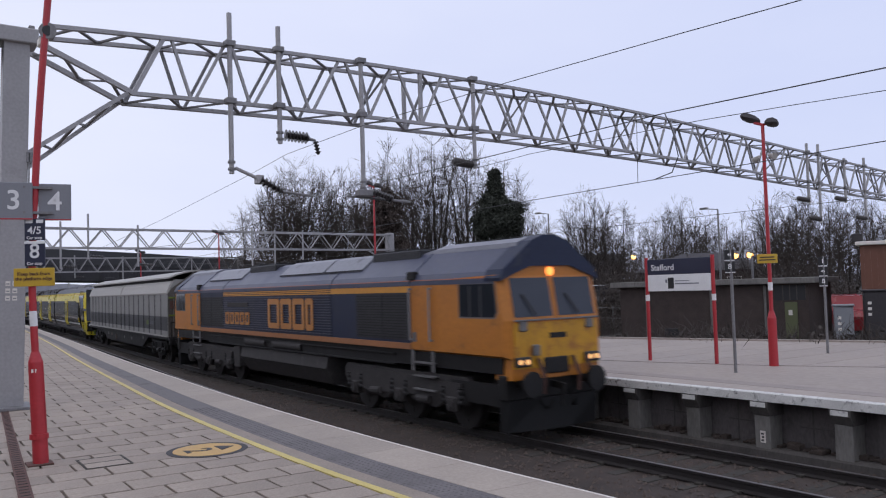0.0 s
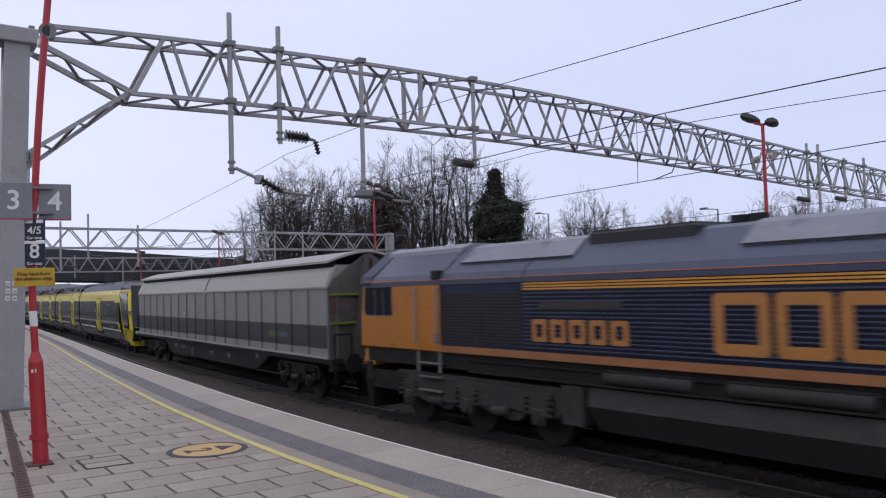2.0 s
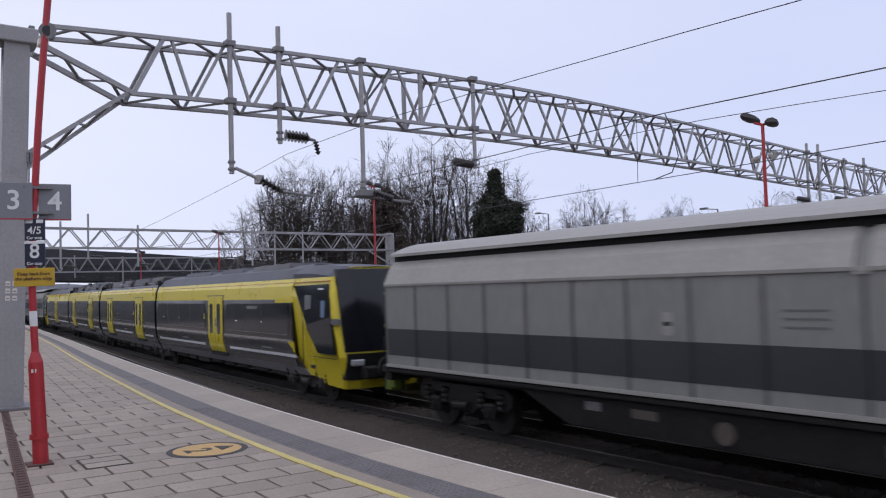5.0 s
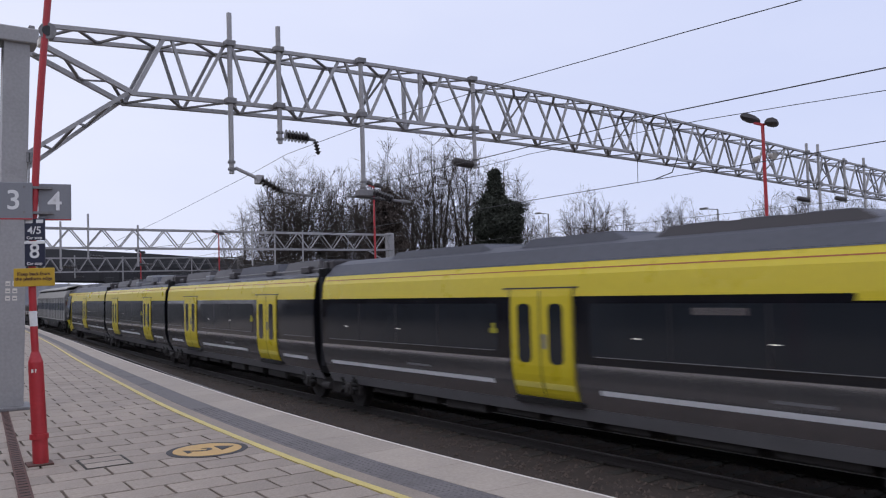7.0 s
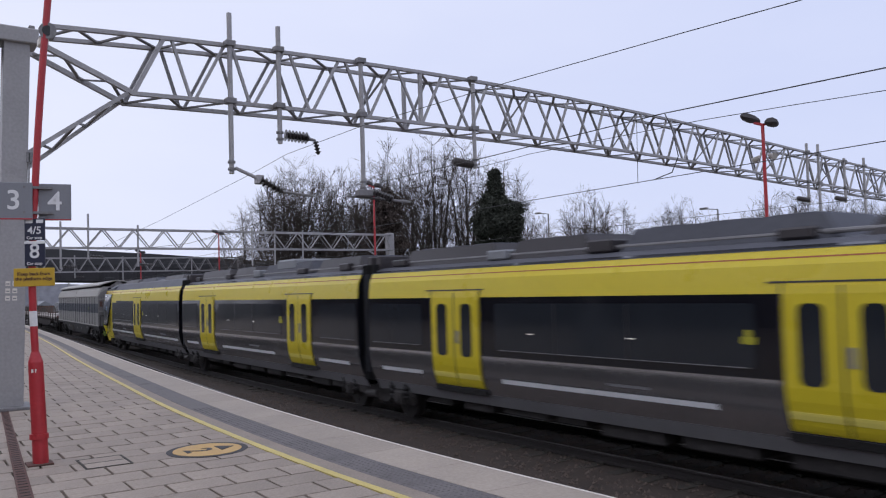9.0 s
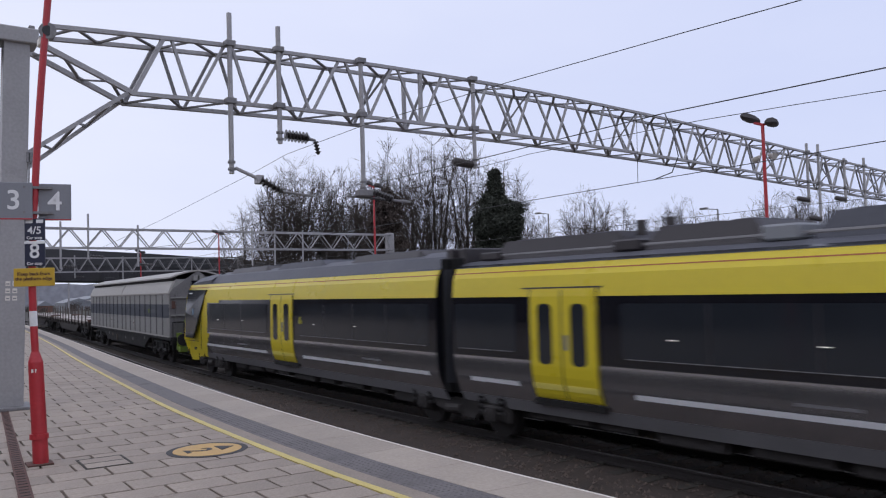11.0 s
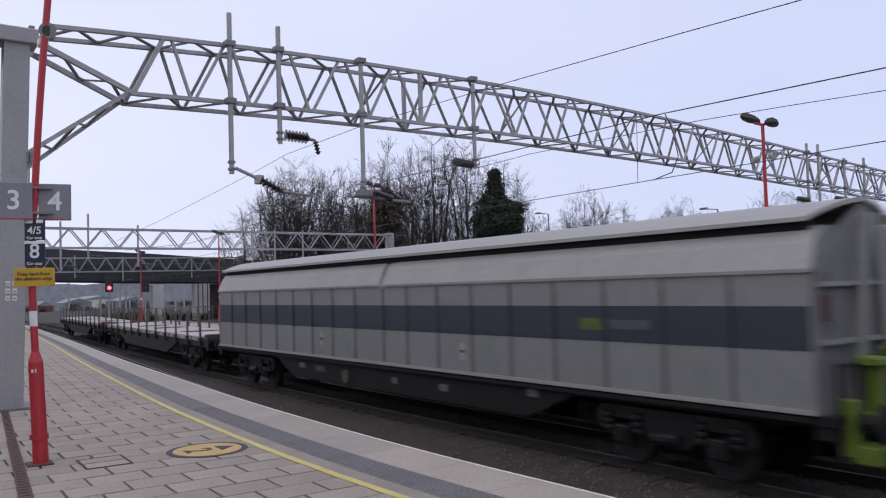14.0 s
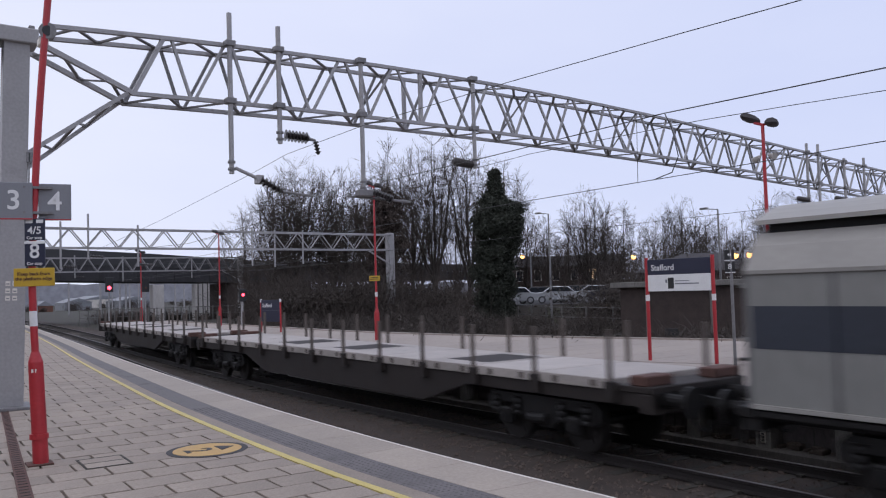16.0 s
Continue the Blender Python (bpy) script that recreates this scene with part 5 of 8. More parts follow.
    # underframe, deep in the middle
    part("sole_bar", plates(bmesh.new(), [(-L + 0.3, 0.98), (-6.2, 0.98), (-5.0, 0.5), (5.0, 0.5), (6.2, 0.98), (L - 0.3, 0.98), (L - 0.3, 1.14), (-L + 0.3, 1.14)], 1.18, 0.12), "chassis", t, "black fish-bellied sole bar")
    part("floor_frame", bx(bmesh.new(), -L + 0.3, L - 0.3, -1.1, 1.1, 0.95, 1.15), "chassis", t)
    for x0, z, w in ((-4.6, 0.78, 0.35), (-3.6, 0.75, 0.5), (0.3, 0.72, 0.22), (2.2, 0.72, 0.3), (5.0, 0.86, 0.28)):
        part("data_panel", plates(bmesh.new(), rect(x0, x0 + w, z, z + 0.14), 1.186), "waggon_rib" if w < 0.4 else "stake", t)
    tube(bm := bmesh.new(), (-1.9, -1.18, 0.72), (-1.9, -1.23, 0.72), 0.16, n=20)
    part("hand_wheel", bm, "stake", t)
    for x0 in patch:
        mid = (stripe_low + stripe_high) / 2 - 0.01
        part("name_panel", plates(bmesh.new(), rect(x0, x0 + 0.62, mid - 0.095, mid + 0.095, 0.03), 1.302), "name_green", t, "worn green name panel")
        part("name_bar", plates(bmesh.new(), rect(x0 + 0.68, x0 + 1.5, mid - 0.07, mid + 0.075), 1.302), "name_grey", t, "faded grey-blue lettering bar")
    for x, z in ((-2.75, 2.22), (3.47, 2.26)) if not green else ((-3.0, 1.62), (3.2, 1.58)):
        tag = part("notice", plates(bmesh.new(), rect(x - 0.09, x + 0.09, z - 0.17, z + 0.17, 0.05), 1.302), "waggon_roof", t, "pale worn notice")
        part("notice_bar", plates(bmesh.new(), rect(x - 0.07, x + 0.07, z - 0.03, z + 0.03), 1.306), "rust" if green else "black", tag)
    for x in () if green else (-0.9, 1.0):
        for k in range(3):
            part("word_bar", plates(bmesh.new(), rect(x, x + 0.62, 2.2 + k * 0.11, 2.225 + k * 0.11), 1.3), "waggon_rib", t)
    # ends
    for s in (-1, 1):
        e = s * (L - 0.25)
        end = part("end_wall", prism(bmesh.new(), [(-1.27, 1.1), (-1.27, 2.95), (-1.1, 3.14), (-0.6, 3.46), (0, 3.84), (0.6, 3.46), (1.1, 3.14), (1.27, 2.95), (1.27, 1.1)], min(e, e + s * 0.08), max(e, e + s * 0.08)), "waggon_rib" if green else "waggon_end", t, "grimy grey end wall")
        for y in (-1, 1):
            part("end_post", loft(bmesh.new(), [[(e, y * c - 0.09, z), (e + s * 0.2, y * c - 0.09, z), (e + s * 0.2, y * c + 0.09, z), (e, y * c + 0.09, z)] for c, z in ((0.52, 1.1), (0.12, 3.66))]), "waggon" if green else "waggon_end", end, "slanting steel end post")
        for z in (2.0, 2.72):
            part("end_rail", bx(bmesh.new(), min(e, e + s * 0.16), max(e, e + s * 0.16), -1.25, 1.25, z, z + 0.06), "waggon" if green else "lime", end)
        part("end_platform", bx(bmesh.new(), min(e, s * L), max(e, s * L), -1.3, 1.3, 1.0, 1.14, 0.01), "chassis", end)
        bm = bmesh.new()
        for y in (-1.2, -0.7):
            tube(bm, (s * L, y, 0.55), (s * L, y, 1.75), 0.025, n=6)
        tube(bm, (s * L, -1.2, 1.75), (s * L, -0.7, 1.75), 0.025, n=6)
        part("end_ladder", bm, "chassis", end)
        bx(bm := bmesh.new(), min(e, e + s * 0.12), max(e, e + s * 0.12), -1.2, -1.0, 2.3, 2.62, 0.01)
        part("tail_bracket", bm, "rust", end)
        for y in (-0.55, 0.55):
            part("end_brace", loft(bmesh.new(), [[(e + s * o, y + math.copysign(w, y) - 0.025, z), (e + s * (o + 0.05), y + math.copysign(w, y), z), (e + s * o, y + math.copysign(w, y) + 0.025, z)] for w, o, z in ((0.5, 0.08, 1.15), (0.48, 0.1, 2.9))]), "waggon_rib", end)
        if (s > 0) == green:
            def lime_box(name, x0, x1, y0, y1, z0, z1, label=""):
                bx(bm := bmesh.new(), min(e + s * x0, e + s * x1), max(e + s * x0, e + s * x1), y0, y1, z0, z1, 0.02)
                part(name, bm, "lime", end, label)
            lime_box("coupler_post", 0.25, 0.45, -0.52, -0.36, 0.95, 1.82, "lime green coupler post")
            lime_box("coupler_post", 0.25, 0.45, 0.08, 0.26, 0.95, 1.95, "lime green coupler post")
            lime_box("coupler_cap", 0.2, 0.52, -0.7, -0.3, 1.72, 1.83)
            lime_box("coupler_cap", 0.2, 0.52, 0.02, 0.42, 1.8, 1.92)
            lime_box("coupler_bar", 0.22, 0.4, -0.6, 0.5, 0.98, 1.14)
            lime_box("buffer_bracket", 0.12, 0.34, -1.02, -0.8, 0.62, 1.32, "lime green bracket at the buffer")
            lime_box("buffer_bracket", 0.3, 0.62, -1.0, -0.55, 0.55, 0.78)
            lime_box("buffer_bracket", 0.12, 0.34, 0.8, 1.02, 0.62, 1.32)
            bx(bm := bmesh.new(), min(e + s * 0.24, e + s * 0.42), max(e + s * 0.24, e + s * 0.42), -0.34, -0.12, 1.15, 1.62, 0.02)
            part("coupler_box", bm, "stripe", end)
        buffers(t, s * (L - 0.05), s)
        part("head_stock", bx(bmesh.new(), min(s * (L - 0.3), s * (L - 0.05)), max(s * (L - 0.3), s * (L - 0.05)), -1.25, 1.25, 0.82, 1.1, 0.015), "chassis", t)
        bogie(t, s * 8.1, (-0.9, 0.9), 0.46, y=1.0, z0=0.36, z1=0.9, over=0.6, material="chassis")
    return t


SIDE = [(0.58, 1.1), (0.8, 1.225), (1.0, 1.318), (1.13, 1.36), (1.3, 1.396), (1.46, 1.41), (2.2, 1.41), (2.64, 1.40), (3.0, 1.36), (3.22, 1.25)]


def side_y(z):
    return float(np.interp(z, [a for a, _ in SIDE], [b for _, b in SIDE]))


def band(x0, x1, z0, z1, out):
    """A strip that follows the flank between two heights, on both flanks."""
    two = []
    zs = [z0] + [z for z, _ in SIDE if z0 + 0.02 < z < z1 - 0.02] + [z1]
    for s in (-1, 1):
        ring = [(s * (side_y(z) + out), z) for z in zs] + [(s * (side_y(z) - 0.03), z) for z in reversed(zs)]
        two.append(prism(bmesh.new(), ring, x0, x1))
    return two


def skin(pts, out):
    """A thin sheet on both flanks with outline pts in (x, z), laid on the curved side."""
    two = []
    for s in (-1, 1):
        two.append(loft(bmesh.new(), [[(x, s * (side_y(z) + o), z) for x, z in pts] for o in (-0.03, out)]))
    return two


def emu_car(kind, doors, windows, low_lines, seq):
    """A car of the yellow train. kind 0: between two others; 1: cab at the +x end; -1: cab at the -x end."""
    half = 9.1 if kind else 7.5
    t = thing("train_car", "yellow and black electric train " + ("driving car with dark cab glass" if kind else "middle car with yellow double doors"), "train car", group="cars of the yellow train")
    ext = 0.2 if kind == 1 else 0.0
    a = -half + (0.22 if kind >= 0 else 3.25)
    b = half - (0.22 if kind <= 0 else 3.25 - ext)
    # the driving cars have a tall rounded roof, the middle cars a flat one below their equipment
    high, mid = (3.6, 3.475) if kind else (3.36, 3.32)
    core = [(-y, z) for z, y in SIDE] + [(-0.98, mid - 0.015), (-0.55, high - 0.02), (0.55, high - 0.02), (0.98, mid - 0.015)] + [(y, z) for z, y in reversed(SIDE)]
    a0, b0 = a, b
    part("body", prism(bmesh.new(), core, a0, b0), "emu_black", t, "gloss black window band")
    part("roof", prism(bmesh.new(), [(-1.27, 3.2), (-0.99, mid), (-0.55, high), (0.55, high), (0.99, mid), (1.27, 3.2)], a0, b0), "emu_roof", t, "dark grey roof")
    part("yellow_band", band(a, b, 2.64, 3.2, 0.004), "emu_yellow", t, "bright yellow cantrail band")
    part("red_line", band(a, b, 3.085, 3.105, 0.007), "redline", t)
    part("grey_band", band(a, b, 0.8, 1.54, 0.004), "emu_grey", t, "gloss grey lower side", smooth=True)
    part("skirt", band(a, b, 0.58, 0.8, 0.006), "emu_skirt", t, "grey skirt")
    for x0, x1 in low_lines:
        part("white_line", band(x0, x1, 1.06, 1.14, 0.007), "emu_white", t, "white line along the flank")
        if x1 - x0 > 4:
            part("word_bar", band((x0 + x1) / 2 + 0.3, (x0 + x1) / 2 + 1.15, 1.235, 1.275, 0.007), "emu_skirt", t, "small grey lettering bar")
    for x0, x1 in windows:
        w = part("window", plates(bmesh.new(), rect(x0, x1, 1.66, 2.52, 0.07), 1.419), "glass", t, "dark saloon glass")
        if kind == 1 and x0 > 0:
            part("vent", plates(bmesh.new(), rect(x0 + 2.0, x0 + 2.9, 2.36, 2.46), 1.423), "emu_grey", w)
        for k in range(1, int((x1 - x0) / 1.6)):
            part("pane_joint", plates(bmesh.new(), rect(x0 + k * 1.6 - 0.012, x0 + k * 1.6 + 0.012, 1.67, 2.51), 1.4225), "emu_dark", w)
    for x in doors:
        d = part("door_frame", band(x - 0.82, x + 0.82, 0.9, 2.78, 0.012), "emu_yellow", t, "yellow door surround")
        part("header", band(x - 1.0, x + 0.9, 2.775, 2.8, 0.02), "emu_dark", d)
        for o in (-0.82, 0.79):
            part("jamb_seal", band(x + o, x + o + 0.03, 0.9, 2.775, 0.016), "emu_dark", d)
        part("leaf_seal", band(x - 0.018, x + 0.018, 0.93, 2.74, 0.03), "emu_dark", d)
        for s in (-1, 1):
            leaf = part("door", band(min(x + s * 0.02, x + s * 0.76), max(x + s * 0.02, x + s * 0.76), 0.93, 2.74, 0.035), "emu_yellow", d, "yellow door leaf")
            part("door_window", plates(bmesh.new(), rect(x + s * 0.4 - 0.17, x + s * 0.4 + 0.17, 1.5, 2.52, 0.1), 1.452), "glass", leaf)
            part("sill_line", band(min(x + s * 0.04, x + s * 0.76), max(x + s * 0.04, x + s * 0.76), 1.07, 1.17, 0.04), "emu_sill", leaf, "pale line at the foot of the door")
        part("button_panel", plates(bmesh.new(), rect(x + 0.06, x + 0.16, 1.75, 2.0), 1.456), "emu_skirt", d)
        part("step_board", plates(bmesh.new(), rect(x - 0.84, x + 0.84, 0.78, 0.88), 1.3, 0.1), "chassis", d)
        if kind or x > 0:
            c = x + (1.29 if kind == -1 else -1.29)
            bm = plates(bmesh.new(), rect(c - 0.11, c + 0.11, 1.98, 2.08, 0.03), 1.424)
            plates(bm, rect(c - 0.05, c + 0.05, 2.08, 2.17), 1.424)
            part("access_mark", bm, "emu_mark", t, "small yellow mark")
    # saloon fittings that show through the glass
    for x0, x1 in windows:
        part("sill", plates(bmesh.new(), rect(x0 + 0.1, x1 - 0.1, 1.665, 1.675), 1.4225), "emu_skirt", t)
        for k in range(int((x1 - x0) / 2.6)):
            x = x0 + 0.9 + k * 2.3
            part("ceiling_light", plates(bmesh.new(), rect(x, x + 0.14, 1.98, 1.995), 1.4215), "seat_light", t)
    # roof gear
    gear = ((-6.2, -3.0, 0), (-1.6, 0.5, 0), (1.6, 4.6, 1)) if kind == 1 else ((-4.6, -1.6, 1), (-0.4, 2.4, 0), (4.4, 7.4, 1)) if kind == -1 else ((-6.3, -3.4, 1), (-2.6, -0.9, 1), (0.2, 3.4, 0), (4.2, 6.4, 1))
    for x0, x1, dark in gear:
        bm = loft(bmesh.new(), [[(x, y, z) for y, z in ((-0.86, mid - 0.02), (-0.74, h), (0.74, h), (0.86, mid - 0.02))] for x, h in ((x0 - 0.25, high - 0.06), (x0, 3.68), (x1, 3.68), (x1 + 0.25, high - 0.06))])
        part("roof_unit", bm, "emu_dark" if dark else "emu_roof", t, "roof equipment casing")
        for k in range(3):
            x = x0 + (x1 - x0) * (k + 0.2) / 3
            part("roof_hatch", bx(bmesh.new(), x, x + (x1 - x0) * 0.22, -0.6, 0.6, 3.68, 3.705, 0.008), "emu_roof", t)
    if kind == 0:
        for k in range(5):
            x = -6.9 + k * 3.1 + 0.4 * (k % 2)
            part("roof_box", bx(bmesh.new(), x, x + 0.55, -0.95, 0.9, high - 0.02, 3.5 + 0.03 * (k % 3), 0.03), "cabinet" if k == seq else "emu_dark", t, "small roof box")
        for y in (-0.8, 0.8):
            part("roof_pipe", tube(bmesh.new(), (-7.0, y, high + 0.06), (7.0, y, high + 0.06), 0.035, n=8), "steel_dark", t)
    if seq == 2:
        bx(bm := bmesh.new(), 1.0, 2.4, -0.8, 0.8, 3.5, 3.8, 0.05)
        part("roof_unit", bm, "cabinet", t)
        for x in (-3.2, -2.6):
            tube(bm := bmesh.new(), (x, -0.4, 3.6), (x, -0.4, 3.85), 0.1, n=10)
            part("roof_insulator", bm, "porcelain", t)
    # equipment under the floor
    x = a + 1.8
    rng = random.Random(seq)
    while x < b - 2.2:
        w = rng.uniform(0.7, 1.5)
        part("underfloor_case", bx(bmesh.new(), x, x + w, -0.98, 0.98, rng.uniform(0.34, 0.45), 0.6, 0.03), "bogie", t)
        x += w + rng.uniform(0.2, 0.5)
    # ends
    for s in (-1, 1):
        if s == kind:
            tip = s * (half + ext)
            bm = bmesh.new()
            rings = []
            for y, d in ((-1.41, 0.27), (-1.33, 0.14), (-0.8, 0.03), (0, 0.0), (0.8, 0.03), (1.33, 0.14), (1.41, 0.27)):
                top = 3.2 if abs(y) > 1.2 else 3.44
                d += 0.12
                rings.append([(tip - s * 3.3, y * 0.8, 0.62), (tip - s * (d + 0.1), y * 0.84, 0.62), (tip - s * d, y * 0.978, 1.22), (tip - s * (d + 0.27), y, 2.2), (tip - s * (d + 0.44), y * 0.99, 2.75), (tip - s * (d + 0.62), y * 0.895, top), (tip - s * 3.3, y * 0.895, top), (tip - s * 3.3, y * 0.99, 2.75)])
            cab = part("cab", loft(bm, rings), "emu_yellow", t, "bright yellow cab end")
            def X(d):
                return tip - s * d
            def N(d):
                return X(d + 0.12)
            gl = [(X(3.1), 3.0), (X(2.23), 1.98), (X(2.16), 1.84), (X(1.56), 1.27), (X(0.6), 1.27), (X(0.75), 2.2), (X(0.98), 3.02)]
            part("cab_glass", skin(gl, 0.03), "glass", cab, "dark slanted cab side glass")
            part("glass_mark", skin([(X(1.5), 2.88), (X(1.18), 2.88), (X(1.18), 2.92), (X(1.5), 2.92)], 0.033), "emu_white", cab)
            # thin coloured sheets on the glass stand in for its reflections
            if kind == 1:
                part("cab_blind", skin([(X(2.32), 2.36), (X(1.95), 2.4), (X(1.92), 2.74), (X(2.32), 2.76)], 0.032), "reflection_grey", cab, "grey sheet painted as a reflection on the glass")
                part("cab_paper", skin([(X(1.3), 2.18), (X(1.1), 2.18), (X(1.08), 2.6), (X(1.3), 2.6)], 0.032), "reflection_blue", cab, "pale blue sheet painted as a reflection on the glass")
            else:
                part("cab_paper", skin([(X(1.75), 2.12), (X(1.6), 2.12), (X(1.6), 2.34), (X(1.75), 2.34)], 0.032), "reflection_blue", cab, "pale blue sheet painted as a reflection on the glass")
            part("band_step", band(min(X(4.5), X(3.2)), max(X(4.5), X(3.2)), 2.55, 2.66, 0.006), "emu_yellow", cab)
            part("cantrail", band(min(X(3.25), X(0.95)), max(X(3.25), X(0.95)), 3.085, 3.105, 0.012), "redline", cab, "thin red line")
            bm = loft(bmesh.new(), [[(N(d + 0.02), y, 1.34), (N(d + 0.245), y, 2.2), (N(d + 0.585), y * 0.95, 3.38), (N(d + 0.7), y * 0.95, 3.38), (N(d + 0.3), y, 1.34)] for y, d in ((-1.26, 0.09), (-0.8, 0.02), (0, -0.01), (0.8, 0.02), (1.26, 0.09))])
            part("windscreen", bm, "emu_black", cab, "large dark windscreen")
            bm = loft(bmesh.new(), [[(N(d - 0.02), y, 1.3), (N(d + 0.07), y, 0.66), (N(d + 0.3), y, 0.66), (N(d + 0.3), y, 1.3)] for y, d in ((-1.22, 0.1), (-0.8, 0.02), (0, -0.01), (0.8, 0.02), (1.22, 0.1))])
            part("front_panel", bm, "gangway", cab, "black lower front with coupler gear")
            for y in (-0.7, 0.7):
                bx(bm := bmesh.new(), min(X(0.1), X(-0.2)), max(X(0.1), X(-0.2)), y - 0.2, y + 0.2, 0.7, 1.0, 0.04)
                part("anti_climber", bm, "chassis", cab)
            part("cab_roof", loft(bmesh.new(), [[(N(d + 0.55), y, z), (N(d + 0.8), y, z + 0.05), (X(2.2), y, z + 0.12), (X(3.4), y, z + 0.15), (X(3.4), y, z)] for y, d, z in ((-1.26, 0.3, 3.19), (-0.8, 0.06, 3.41), (0, 0, 3.44), (0.8, 0.06, 3.41), (1.26, 0.3, 3.19))]), "emu_roof", cab)
            bm = loft(bmesh.new(), [[(N(d + 0.22), y * 0.97, 0.42), (N(d + 0.08), y, 0.64), (X(2.1), y, 0.64), (X(1.95), y * 0.97, 0.46)] for y, d in ((-1.17, 0.3), (-1.12, 0.16), (-0.8, 0.04), (0, 0), (0.8, 0.04), (1.12, 0.16), (1.17, 0.3))])
            part("front_skirt", bm, "emu_yellow", cab, "yellow front skirt")
            part("skirt_seam", plates(bmesh.new(), rect(min(X(0.5), X(2.2)), max(X(0.5), X(2.2)), 1.165, 1.18), 1.416), "emu_dark", cab)
            part("yellow_wedge", skin([(X(3.55), 1.49), (X(3.2), 1.49), (X(3.2), 1.2)], 0.012), "emu_yellow", cab)
            part("dark_wedge", skin([(X(3.3), 1.2), (X(3.3), 0.8), (X(2.8), 0.8), (X(3.02), 1.02), (X(3.2), 1.2)], 0.012), "emu_dark", cab)
            part("skirt_wedge", skin([(X(3.3), 0.8), (X(3.3), 0.6), (X(2.6), 0.6), (X(2.8), 0.8)], 0.03), "emu_skirt", cab)
            part("white_tab", skin([(X(3.5), 1.06), (X(3.06), 1.06), (X(3.14), 1.14), (X(3.5), 1.14)], 0.016), "emu_white", cab)
            # thin dark line painted for the shade in the handrail recess
            part("cab_door", plates(bmesh.new(), rect(min(X(2.52), X(2.54)), max(X(2.52), X(2.54)), 0.9, 2.1), 1.414), "emu_dark", cab)
            for y in (-1, 1) if kind == 1 else ():
                bm = loft(bmesh.new(), [[(X(dd), y * yy, z) for z in (z0, z1)] + [(X(dd), y * (yy - 0.1), z) for z in (z1, z0)] for dd, yy, z0, z1 in ((0.72, 1.43, 2.03, 2.11), (0.5, 1.47, 2.0, 2.16), (0.36, 1.4, 2.02, 2.14))])
                part("camera_pod", bm, "waggon_rib", cab, "dark camera pod on the pillar")
            for y in (-0.95, 0.95):
                bx(bm := bmesh.new(), min(X(0.3), X(0.08)), max(X(0.3), X(0.08)), y - 0.18, y + 0.18, 1.0, 1.16, 0.03)
                part("lamp_unit", bm, "lens", cab)
            bx(bm := bmesh.new(), min(X(0.0), X(-0.55)), max(X(0.0), X(-0.55)), -0.25, 0.25, 0.62, 1.0, 0.04)
            part("coupler", bm, "chassis", cab)
            part("step_panel", plates(bmesh.new(), rect(min(X(1.75), X(2.0)), max(X(1.75), X(2.0)), 0.86, 0.96, 0.02), 1.42), "emu_dark", cab)
            bogie(t, tip - s * 2.9, (-1.0, 1.0), 0.46, y=1.02, z0=0.3, z1=0.62, over=0.5, material="bogie")
        else:
            e = s * half
            for k in range(3):
                x0 = e - s * (0.21 - k * 0.075)
                part("bellows_fold", bx(bmesh.new(), min(x0, x0 + s * 0.05), max(x0, x0 + s * 0.05), -1.24, 1.24, 0.75, 3.42, 0.02), "gangway", t, "black rubber gangway fold")
            x0 = e - s * 0.03
            part("gangway_hood", bx(bmesh.new(), min(x0, x0 + s * 0.03), max(x0, x0 + s * 0.03), -1.29, 1.29, 0.95, 3.2, 0.01), "bellows", t, "blue-grey gangway cloth")
            part("roof_cable_box", bx(bmesh.new(), min(e - s * 0.04, e - s * 0.26), max(e - s * 0.04, e - s * 0.26), -1.05, 1.05, 3.2, 3.62, 0.03), "emu_dark", t)
            if s == 1:
                bogie(t, e, (-1.2, 1.2), 0.46, y=1.02, z0=0.3, z1=0.62, over=0.5, material="bogie")
    return t


